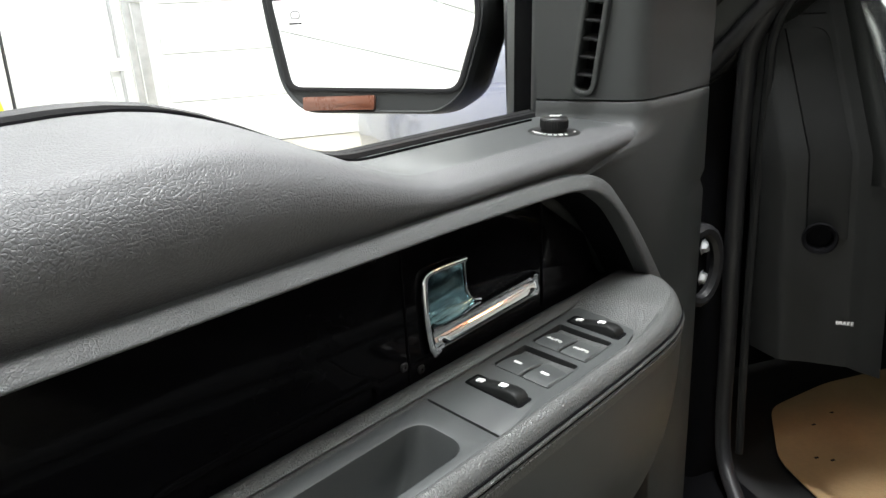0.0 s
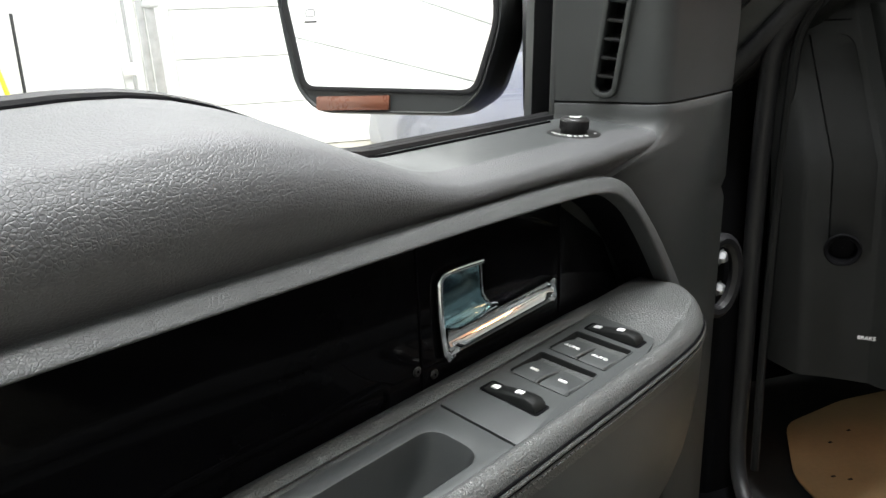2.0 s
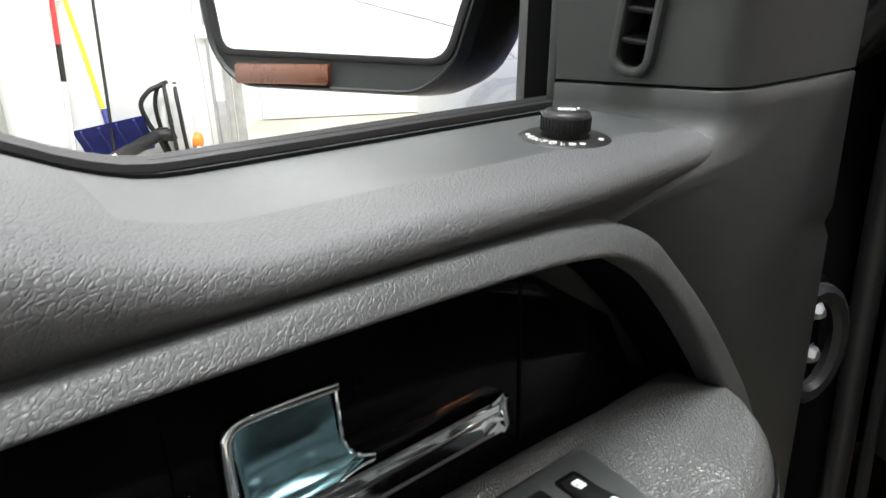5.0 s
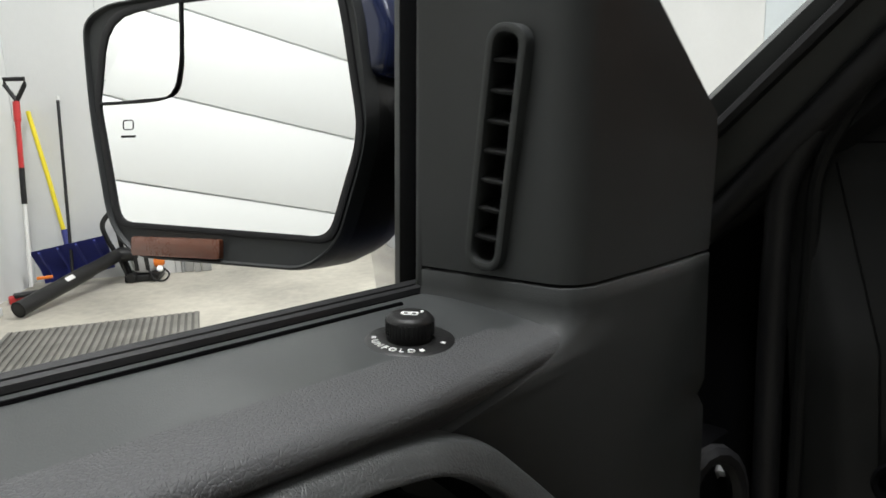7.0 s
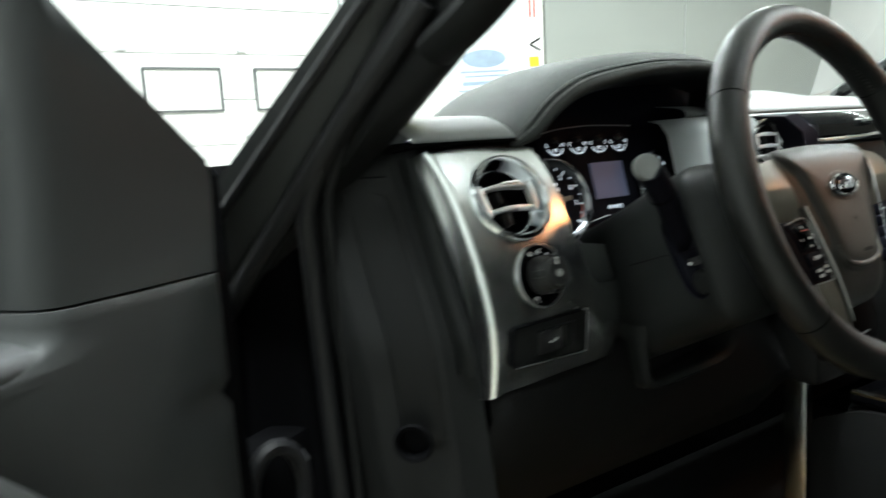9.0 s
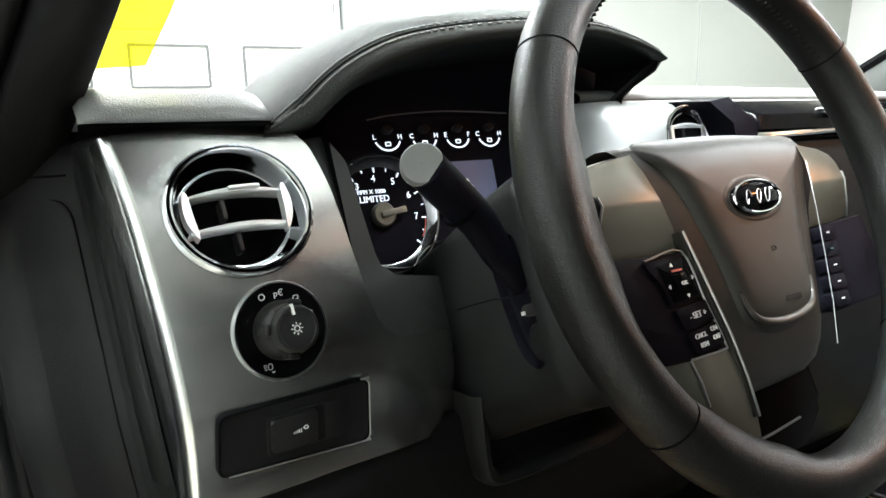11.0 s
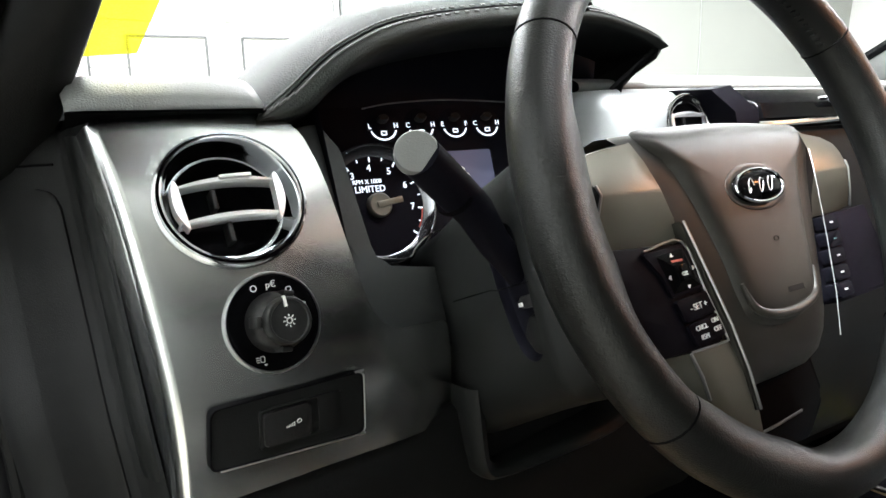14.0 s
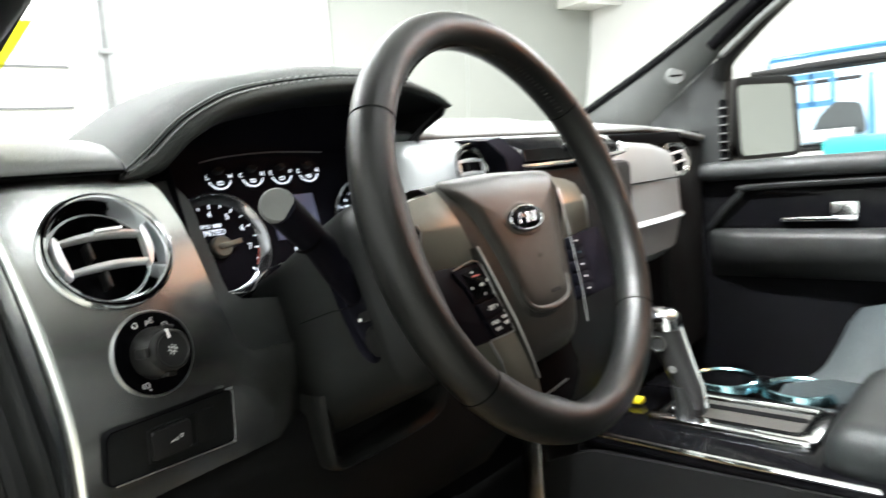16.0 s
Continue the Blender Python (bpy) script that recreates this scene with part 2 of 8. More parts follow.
def bevelled(bm, width, seg=2, angle=30):
    bm.normal_update()
    edges = [e for e in bm.edges if len(e.link_faces) == 2 and e.calc_face_angle(0) > radians(angle)]
    if edges and width > 0:
        bmesh.ops.bevel(bm, geom=edges, offset=width, segments=seg, affect="EDGES", profile=0.5, clamp_overlap=True)
    return bm


def box(x0, x1, y0, y1, z0, z1, bevel=0.0, m=None, seg=2):
    bm = bmesh.new()
    bmesh.ops.create_cube(bm, size=1.0)
    for v in bm.verts:
        v.co = Vector((x0 + (v.co.x + 0.5) * (x1 - x0), y0 + (v.co.y + 0.5) * (y1 - y0), z0 + (v.co.z + 0.5) * (z1 - z0)))
    bevelled(bm, bevel, seg)
    if m is not None:
        bm.transform(m)
    return bm


def smooth_curve(pts, n=8, closed=False):
    """Catmull-Rom through the points."""
    pts = [Vector(p) for p in pts]
    out, k = [], len(pts)
    for i in range(k if closed else k - 1):
        p0 = pts[(i - 1) % k] if closed or i > 0 else pts[0] * 2 - pts[1]
        p1, p2 = pts[i], pts[(i + 1) % k]
        p3 = pts[(i + 2) % k] if closed or i + 2 < k else p2 * 2 - p1
        for j in range(n):
            t = j / n
            out.append(0.5 * ((2 * p1) + (p2 - p0) * t + (2 * p0 - 5 * p1 + 4 * p2 - p3) * t * t + (3 * p1 - p0 - 3 * p2 + p3) * t ** 3))
    if not closed:
        out.append(pts[-1])
    return out


def rounded(pts, r, n=4):
    """A 2D outline with its corners rounded by r (one value, or one each)."""
    out, k = [], len(pts)
    for i in range(k):
        p, a, b = Vector(pts[i]), Vector(pts[i - 1]), Vector(pts[(i + 1) % k])
        ri = r[i] if isinstance(r, (list, tuple)) else r
        la, lb = (a - p).length, (b - p).length
        d = min(ri, la * 0.48, lb * 0.48)
        if d <= 1e-6:
            out.append(p)
            continue
        p0, p2 = p + (a - p) / la * d, p + (b - p) / lb * d
        for j in range(n + 1):
            t = j / n
            out.append(p0 * (1 - t) ** 2 + p * 2 * t * (1 - t) + p2 * t * t)
    return out


def rect(cx, cy, w, h, r=0.0, n=4):
    return rounded([(cx - w / 2, cy - h / 2), (cx + w / 2, cy - h / 2), (cx + w / 2, cy + h / 2), (cx - w / 2, cy + h / 2)], r, n)


def circle(cx, cy, rx, ry=None, n=40):
    ry = rx if ry is None else ry
    return [Vector((cx + rx * math.cos(2 * math.pi * i / n), cy + ry * math.sin(2 * math.pi * i / n))) for i in range(n)]


def prism(outline, z0, z1, bevel=0.0, m=None, seg=2):
    """An outline in x, y with thickness from z0 up to z1; its top edge is rounded."""
    bm = bmesh.new()
    lo = [bm.verts.new((p[0], p[1], z0)) for p in outline]
    hi = [bm.verts.new((p[0], p[1], z1)) for p in outline]
    n = len(outline)
    top = bm.faces.new(hi)
    bm.faces.new(lo[::-1])
    for i in range(n):
        bm.faces.new((lo[i], lo[(i + 1) % n], hi[(i + 1) % n], hi[i]))
    if bevel > 0:
        bmesh.ops.bevel(bm, geom=list(top.edges), offset=bevel, segments=seg, affect="EDGES", profile=0.5, clamp_overlap=True)
    if m is not None:
        bm.transform(m)
    return bm


def loft(rings, closed=True, caps=True, m=None):
    """Rings of equal count joined by faces."""
    bm = bmesh.new()
    vs = [[bm.verts.new(p) for p in ring] for ring in rings]
    n = len(rings[0])
    for a, b in zip(vs, vs[1:]):
        for i in range(n if closed else n - 1):
            j = (i + 1) % n
            bm.faces.new((a[i], a[j], b[j], b[i]))
    if closed and caps:
        bm.faces.new(vs[0][::-1])
        bm.faces.new(vs[-1])
    if m is not None:
        bm.transform(m)
    return bm


def tube(pts, r, seg=10, closed=False, m=None, flat=None):
    """A round bar along points; r may be one value or one each. flat: (wide, thick) for an oval one."""
    pts = [Vector(p) for p in pts]
    k = len(pts)
    rings, up = [], None
    for i, p in enumerate(pts):
        a = pts[(i - 1) % k] if closed or i else p
        b = pts[(i + 1) % k] if closed or i < k - 1 else p
        t = (b - a).normalized()
        if up is None:
            up = Vector((0, 0, 1)) if abs(t.z) < 0.9 else Vector((1, 0, 0))
        s = t.cross(up).normalized()
        up = s.cross(t).normalized()
        ri = r[i] if isinstance(r, (list, tuple)) else r
        w, h = (flat[0], flat[1]) if flat else (ri, ri)
        rings.append([p + s * (w * math.cos(2 * math.pi * j / seg)) + up * (h * math.sin(2 * math.pi * j / seg)) for j in range(seg)])
    if closed:
        rings.append(rings[0])
        bm = loft(rings, True, False, m)
        bmesh.ops.remove_doubles(bm, verts=bm.verts[:], dist=1e-6)
        return bm
    return loft(rings, True, True, m)


def lathe(profile, seg=48, m=None, squash=(1, 1)):
    """A profile of (radius, height) turned round z."""
    rings = [[Vector((r * math.cos(2 * math.pi * j / seg) * squash[0], r * math.sin(2 * math.pi * j / seg) * squash[1], h)) for j in range(seg)] for r, h in profile]
    bm = loft(rings, True, False, m)
    return bm


def ring_plate(outer, inner, z0, z1, bevel=0.0, m=None):
    """A flat frame between two outlines of equal count."""
    bm = bmesh.new()
    n = len(outer)
    quads = [[bm.verts.new((p[0], p[1], z)) for p in o] for o, z in ((outer, z0), (outer, z1), (inner, z1), (inner, z0))]
    for a, b in zip(quads, quads[1:] + quads[:1]):
        for i in range(n):
            j = (i + 1) % n
            bm.faces.new((a[i], a[j], b[j], b[i]))
    if bevel > 0:
        bm.normal_update()
        edges = [e for e in bm.edges if all(v in quads[1] for v in e.verts) or all(v in quads[2] for v in e.verts)]
        bmesh.ops.bevel(bm, geom=edges, offset=bevel, segments=2, affect="EDGES", profile=0.5, clamp_overlap=True)
    if m is not None:
        bm.transform(m)
    return bm


def cup(outline, z_top, depth, taper=0.85, m=None, lip=0.0):
    """The inside of a moulded hollow: walls down from an outline and a floor."""
    c = sum((Vector(p) for p in outline), Vector((0, 0))) / len(outline)
    rings = []
    for k, d in ((1.0, 0.0), (0.985, 0.10), (0.96, 0.5), (taper + 0.03, 0.9), (taper - 0.06, 1.0)):
        rings.append([Vector((c.x + (p[0] - c.x) * k, c.y + (p[1] - c.y) * k, z_top - depth * d)) for p in outline])
    bm = loft(rings, True, False)
    bm.verts.ensure_lookup_table()
    n = len(outline)
    bm.faces.new(bm.verts[-n:])
    if m is not None:
        bm.transform(m)
    return bm


def words(text, size, m, depth=0.0004, align="CENTER"):
    """Raised letters as a bmesh, centred on the pose m, upright along its y."""
    cu = bpy.data.curves.new("letters", "FONT")
    cu.body, cu.size, cu.extrude, cu.align_x, cu.align_y, cu.resolution_u = text, size, depth, align, "CENTER", 3
    ob = bpy.data.objects.new("letters", cu)
    scene.collection.objects.link(ob)
    me = bpy.data.meshes.new_from_object(ob.evaluated_get(bpy.context.evaluated_depsgraph_get()))
    bm = bmesh.new()
    bm.from_mesh(me)
    bm.transform(m)
    bpy.data.objects.remove(ob)
    bpy.data.meshes.remove(me)
    bpy.data.curves.remove(cu)
    return bm


def axes(origin, x, z):
    """A pose from an origin, its x direction and its z direction."""
    z = Vector(z).normalized()
    x = Vector(x)
    x = (x - z * x.dot(z)).normalized()
    y = z.cross(x)
    return Matrix(((x.x, y.x, z.x, origin[0]), (x.y, y.y, z.y, origin[1]), (x.z, y.z, z.z, origin[2]), (0, 0, 0, 1)))


def cut(ob, cutters):
    """Cuts holes into a mesh object, for good."""
    for b in cutters:
        me = bpy.data.meshes.new("cutter")
        bmesh.ops.recalc_face_normals(b, faces=b.faces[:])
        b.to_mesh(me)
        b.free()
        tool = bpy.data.objects.new("cutter", me)
        scene.collection.objects.link(tool)
        tool.parent = ob.parent
        mod = ob.modifiers.new("hole", "BOOLEAN")
        mod.operation, mod.solver, mod.object = "DIFFERENCE", "EXACT", tool
        fresh = bpy.data.meshes.new_from_object(ob.evaluated_get(bpy.context.evaluated_depsgraph_get()))
        ob.modifiers.clear()
        old = ob.data
        ob.data = fresh
        fresh.name = old.name
        bpy.data.meshes.remove(old)
        bpy.data.objects.remove(tool)
        bpy.data.meshes.remove(me)
    return ob


def joined(bms):
    out = bmesh.new()
    for b in bms:
        me = bpy.data.meshes.new("tmp")
        b.to_mesh(me)
        b.free()
        out.from_mesh(me)
        bpy.data.meshes.remove(me)
    return out


def mixed(a, b, t):
    return a + (b - a) * t


def table_at(rows, x):
    """Smooth interpolation in a table of (x, value)."""
    if x <= rows[0][0]:
        return rows[0][1]
    for (x0, v0), (x1, v1) in zip(rows, rows[1:]):
        if x <= x1:
            t = (x - x0) / (x1 - x0)
            return mixed(v0, v1, t)
    return rows[-1][1]

# ---- the garage ----
WALL = Matrix(((1, 0, 0, 0), (0, 0, 1, 0), (0, 1, 0, 0), (0, 0, 0, 1)))  # outline x, y stands up as x, z; thickness along y
GX0, GX1, GY0, GY1, GZ1 = -2.1, 16.8, -7.0, 8.4, 5.0


def structure(name, bm, mat, label, category, **kw):
    return solid(name, bm, mat, label, category, kind="structure", **kw)


structure("floor", box(GX0 - 0.3, GX1 + 0.3, GY0 - 0.3, GY1 + 0.3, FLOOR_Z - 0.2, FLOOR_Z), "concrete", "pale stained concrete garage floor", "floor", smooth=False)
structure("ceiling", box(GX0 - 0.3, GX1 + 0.3, GY0 - 0.3, GY1 + 0.3, GZ1, GZ1 + 0.2), "wall_white", "white garage ceiling", "ceiling", smooth=False)
structure("wall_front", box(GX0, GX1 + 0.2, GY1, GY1 + 0.2, FLOOR_Z, GZ1), "wall_white", "bright white front garage wall", "wall", smooth=False)
structure("wall_front_grey", box(7.92, GX1 - 0.002, GY1 - 0.06, GY1 - 0.003, FLOOR_Z, GZ1 - 0.003), "wall_grey", "light grey front wall panelling", "wall", smooth=False)
# Unseen wall, added grey so that less fill light comes from behind.
structure("wall_rear", box(GX0, GX1 + 0.2, GY0 - 0.2, GY0, FLOOR_Z, GZ1), "wall_grey", "grey rear garage wall, unseen, toned to cut fill light", "wall", smooth=False)
structure("wall_right", box(GX1, GX1 + 0.2, GY0, GY1, FLOOR_Z, GZ1), "wall_white", "white far garage wall", "wall", smooth=False)
structure("wall_left", box(GX0 - 0.2, GX0, GY0, GY1, FLOOR_Z, GZ1), "wall_white", "white garage side wall", "wall", smooth=False)
structure("wall_corner", box(GX0 + 0.002, -0.82, 6.55, GY1 - 0.003, FLOOR_Z, GZ1 - 0.003), "wall_white", "white boxed-out corner wall with a fine crack", "wall", smooth=False)
structure("wall_seam", tube([(-1.37 + 0.006 * math.sin(i * 1.7), 6.549, FLOOR_Z + 0.02 + i * 0.16) for i in range(25)], 0.0022, 5),
          "galvanised", "fine grey crack in the white wall", "wall seam")
structure("wall_line", box(11.4, 11.42, GY1 - 0.065, GY1 - 0.0595, FLOOR_Z, GZ1 - 0.01), "galvanised", "thin joint in the grey wall", "trim", smooth=False)

# sectional door in the side wall, which the wing mirror shows
side_door = thing("sectional_door", "white sectional garage door with horizontal panel joints", "garage door", kind="structure")
seams = [FLOOR_Z + 0.01] + [0.274 + 0.364 * i for i in range(13)]
for z0, z1 in zip(seams, seams[1:]):
    part("panel", box(GX0 + 0.003, GX0 + 0.045, -4.6, 5.0, z0, z1 - 0.007, 0.003), "door_white", side_door)
    part("joint", box(GX0 + 0.003, GX0 + 0.028, -4.6, 5.0, z1 - 0.007, z1), "galvanised", side_door, smooth=False)

# front sectional door with small windows
front_door = thing("window_door", "white sectional garage door with framed windows", "garage door", kind="structure")
for i in range(8):
    z0 = FLOOR_Z + 0.01 + i * 0.52
    part("panel", box(-0.7, 4.15, GY1 - 0.05, GY1 - 0.003, z0, z0 + 0.512, 0.006), "door_white", front_door)
for k, xc in enumerate((-0.07, 1.03, 2.26, 3.51)):
    zc = 2.40
    frame_m = Matrix.Translation((xc, GY1 - 0.052, zc)) @ WALL
    w = part("window_frame", ring_plate(rect(0, 0, 0.86, 0.50, 0.02), rect(0, 0, 0.81, 0.45, 0.015), -0.03, 0.0, 0.004, m=frame_m), "steel_paint", front_door)
    part("pane", box(xc - 0.405, xc + 0.405, GY1 - 0.058, GY1 - 0.053, zc - 0.225, zc + 0.225), "white_plastic", w, "milky white window pane", smooth=False)
for xc, zc in ((1.66, 2.84), (1.66, 1.85), (2.96, 2.84), (2.96, 1.85)):
    part("hinge", box(xc - 0.05, xc + 0.05, GY1 - 0.07, GY1 - 0.05, zc - 0.02, zc + 0.02, 0.004), "galvanised", front_door)

# door track and conduit beside the corner
track = thing("door_track", "galvanised vertical garage door track with bracket", "door track")
part("rail", box(-0.80, -0.745, 6.50, 6.56, FLOOR_Z + 0.004, 4.3, 0.006), "galvanised", track)
part("channel", box(-0.735, -0.66, 6.52, 6.56, FLOOR_Z + 0.004, 4.3, 0.004), "galvanised", track)
part("bracket", box(-0.75, -0.62, 6.49, 6.52, 1.72, 1.77, 0.004), "galvanised", track)
conduit = thing("wall_conduit", "thin dark vertical conduit with a pale junction box", "conduit")
part("pipe", tube([(-0.90, 6.525, FLOOR_Z + 0.004), (-0.90, 6.525, 2.2), (-0.905, 6.525, 4.3)], 0.014, 8), "galvanised", conduit)
part("junction_box", box(-0.97, -0.86, 6.47, 6.51, 1.19, 1.29, 0.008), "white_plastic", conduit, "pale cream plastic junction box")
cable = thing("wall_cable", "thin loose grey cable on the wall", "cable")
part("wire", tube(smooth_curve([(-0.95, 6.53, 2.6), (-0.96, 6.52, 1.7), (-0.99, 6.52, 1.3), (-0.97, 6.52, 0.9), (-0.96, 6.53, FLOOR_Z + 0.01)], 6), 0.004, 6), "galvanised", cable)
post = thing("door_post", "grey vertical post between door and wall", "post")
part("upright", box(4.36, 4.44, GY1 - 0.12, GY1 - 0.004, FLOOR_Z + 0.004, GZ1 - 0.01, 0.01), "post_paint", post)
part("channel", box(4.28, 4.352, GY1 - 0.07, GY1 - 0.004, FLOOR_Z + 0.004, GZ1 - 0.01, 0.006), "galvanised", post, "pale steel channel")
for zc in (1.3, 2.83, 4.0):
    part("clamp", box(4.26, 4.46, GY1 - 0.14, GY1 - 0.11, zc - 0.03, zc + 0.03, 0.005), "post_paint", post)

# side door jamb near the corner
jamb = thing("door_jamb", "white metal jamb of a side door", "door frame")
part("upright", box(GX0 + 0.004, GX0 + 0.09, 5.30, 5.42, FLOOR_Z + 0.06, 3.0, 0.008), "wall_white", jamb)
part("base", box(GX0 + 0.004, GX0 + 0.16, 5.26, 5.46, FLOOR_Z + 0.001, FLOOR_Z + 0.06, 0.006), "wall_white", jamb)
part("leaf", box(GX0 + 0.003, GX0 + 0.04, 5.03, 5.29, FLOOR_Z + 0.03, 3.0, 0.004), "wall_grey", jamb)

# ribbed mat on the floor
mat_thing = thing("floor_mat", "ribbed grey floor mat with dark damp patches", "floor mat")
gm = pose(-1.02, 4.14, FLOOR_Z, 0, 0, 8)
part("base", box(-0.585, 0.585, -0.95, 0.90, 0.001, 0.006, 0.0, gm), "mat_base", mat_thing, smooth=False)
for i in range(27):
    x = -0.565 + i * 0.0435
    part("rib", box(x - 0.012, x + 0.012, -0.94, 0.885, 0.006, 0.014, 0.0, gm), "mat_rib", mat_thing, smooth=False)


# tools in the corner
def snow_shovel():
    t = thing("snow_shovel", "snow pusher with curved blue blade and yellow shaft", "snow shovel")
    rings = []
    for i in range(15):
        a = i / 14
        x = -1.99 + 0.56 * a
        rings.append([Vector((x, 6.30 + 0.13 * math.cos(2.4 * k / 8) + 0.010 * math.sin(a * 40), FLOOR_Z + 0.008 + 0.10 * a + 0.31 * (k / 8))) for k in range(9)])
    b = loft(rings, False)
    bmesh.ops.solidify(b, geom=b.faces[:], thickness=0.008)
    part("blade", b, "blue_plastic", t)
    for i in range(4):
        a = 0.12 + i * 0.25
        part("rib", tube([(-1.99 + 0.56 * a, 6.31 + 0.13 * math.cos(2.4 * k / 6) - 0.012, FLOOR_Z + 0.03 + 0.10 * a + 0.27 * k / 6) for k in range(7)], 0.011, 6), "blue_plastic", t)
    part("socket", tube([(-1.735, 6.33, FLOOR_Z + 0.26), (-1.772, 6.385, 0.66)], 0.026, 10), "blue_plastic", t)
    part("shaft", tube([(-1.765, 6.375, 0.60), (-1.86, 6.44, 1.12), (-1.96, 6.50, 1.63)], 0.018, 10), "yellow_plastic", t, "yellow shaft")
    return t


def snow_brush():
    t = thing("snow_brush", "long red and black snow brush with D-shaped grip", "snow brush")
    p0, p1 = Vector((-1.90, 5.90, FLOOR_Z + 0.10)), Vector((-1.885, 6.10, 1.80))
    at = lambda k: p0 + (p1 - p0) * k
    part("lower_shaft", tube([at(0.0), at(0.42)], 0.015, 10), "white_plastic", t, "pale metal lower shaft")
    part("sleeve", tube([at(0.42), at(0.60)], 0.02, 10), "black_plastic", t)
    part("upper_shaft", tube([at(0.60), at(0.88)], 0.019, 10), "red_plastic", t, "glossy red shaft")
    part("collar", tube([at(0.83), at(0.93)], 0.025, 10), "red_plastic", t)
    c = at(1.0)
    d = [(0, 0, -0.10), (-0.07, 0.0, 0.02), (-0.075, 0.01, 0.06), (0.075, -0.01, 0.06), (0.07, 0, 0.02), (0, 0, -0.10)]
    part("grip", tube([c + Vector(v) for v in d], 0.017, 8), "black_plastic", t, "black D-shaped grip")
    part("brush_head", box(-0.03, 0.26, -0.03, 0.03, 0.0, 0.06, 0.012, pose(-1.99, 5.78, FLOOR_Z + 0.004, 0, 0, 28)), "red_plastic", t)
    part("bristles", box(0.0, 0.24, -0.045, 0.045, 0.0, 0.03, 0.01, pose(-1.98, 5.77, FLOOR_Z + 0.05, 0, 0, 28)), "black_plastic", t)
    part("scraper", box(0.0, 0.11, -0.02, 0.02, 0.0, 0.02, 0.006, pose(-1.84, 5.86, FLOOR_Z + 0.16, 0, 0, 20)), "orange_plastic", t, "orange scraper blade")
    return t


def backpack_blower():
    t = thing("backpack_blower", "white and orange backpack leaf blower with a thick black tube", "leaf blower")
    c = Vector((-1.17, 6.36, FLOOR_Z))
    shell = []
    for z, w, d, x in ((0.07, 0.060, 0.08, 0.010), (0.09, 0.090, 0.11, 0.008), (0.20, 0.105, 0.125, 0.004), (0.34, 0.102, 0.125, 0.0), (0.48, 0.090, 0.11, -0.008), (0.60, 0.072, 0.09, -0.016), (0.645, 0.045, 0.06, -0.020)):
        shell.append([c + Vector((x + w * math.copysign(abs(math.cos(a)) ** 0.6, math.cos(a)), d * math.copysign(abs(math.sin(a)) ** 0.6, math.sin(a)), z)) for a in [2 * math.pi * k / 24 for k in range(24)]])
    # Shell is white; the grey tone stands for shade on it.
    body = part("housing", loft(shell), "shell_plastic", t, "white moulded shell, greyed for its shading", angle=60)
    for off in (-0.055, 0.030):
        part("strap", tube(smooth_curve([c + Vector((off + x, -y, z)) for x, y, z in ((-0.030, 0.02, 0.655), (-0.012, 0.105, 0.58), (0.004, 0.140, 0.40), (0.012, 0.140, 0.24), (0.016, 0.118, 0.10))], 6), 0.014, 8, flat=(0.016, 0.006)), "black_plastic", body, "black shoulder strap")
    part("buckle", box(-0.02, 0.02, -0.006, 0.006, -0.02, 0.02, 0.004, Matrix.Translation(c + Vector((-0.048, -0.146, 0.36)))), "black_plastic", body)
    part("frame", tube(smooth_curve([c + Vector(v) for v in ((-0.10, -0.02, 0.64), (-0.20, -0.06, 0.60), (-0.275, -0.08, 0.50), (-0.25, -0.07, 0.36), (-0.18, -0.06, 0.20), (-0.13, -0.05, 0.04))], 6), 0.020, 10), "black_plastic", t, "black harness frame")
    part("frame", tube(smooth_curve([c + Vector(v) for v in ((-0.06, 0.02, 0.66), (-0.14, 0.0, 0.62), (-0.18, -0.02, 0.46), (-0.15, -0.02, 0.20), (-0.11, -0.02, 0.03))], 6), 0.018, 10), "black_plastic", t)
    part("motor_cover", lathe([(0.001, 0.06), (0.045, 0.055), (0.065, 0.035), (0.07, 0.0), (0.065, -0.02)], 24, m=Matrix.Translation(c + Vector((0.105, -0.03, 0.17))) @ pose(0, 0, 0, 0, 90, 0)), "orange_plastic", t, "orange engine cover")
    part("fuel_cap", lathe([(0.001, 0.03), (0.024, 0.03), (0.028, 0.0)], 20, m=Matrix.Translation(c + Vector((0.135, -0.10, 0.10))) @ pose(0, 0, 0, 60, 20, 0)), "white_plastic", t)
    part("base", box(-0.15, 0.13, -0.12, 0.12, 0.004, 0.065, 0.015, Matrix.Translation(c)), "black_plastic", t)
    for x in (-0.09, 0.09):
        part("foot", lathe([(0.001, 0.02), (0.032, 0.02), (0.040, 0.008), (0.040, -0.012)], 20, m=Matrix.Translation(c + Vector((x, -0.125, 0.045))) @ pose(0, 0, 0, 90, 0, 0)), "black_plastic", t)
    part("elbow", tube(smooth_curve([c + Vector(v) for v in ((0.0, -0.06, 0.20), (-0.08, -0.08, 0.24), (-0.18, -0.10, 0.245))], 5), 0.058, 14), "black_plastic", t)
    a, b = c + Vector((-0.17, -0.09, 0.245)), Vector((-1.785, 5.32, FLOOR_Z + 0.064))
    way = (b - a).normalized()
    part("blower_tube", tube([a, a + way * 0.35, a + way * 0.37, b - way * 0.04, b], [0.052, 0.052, 0.058, 0.056, 0.060], 18), "black_plastic", t, "thick black blower tube")
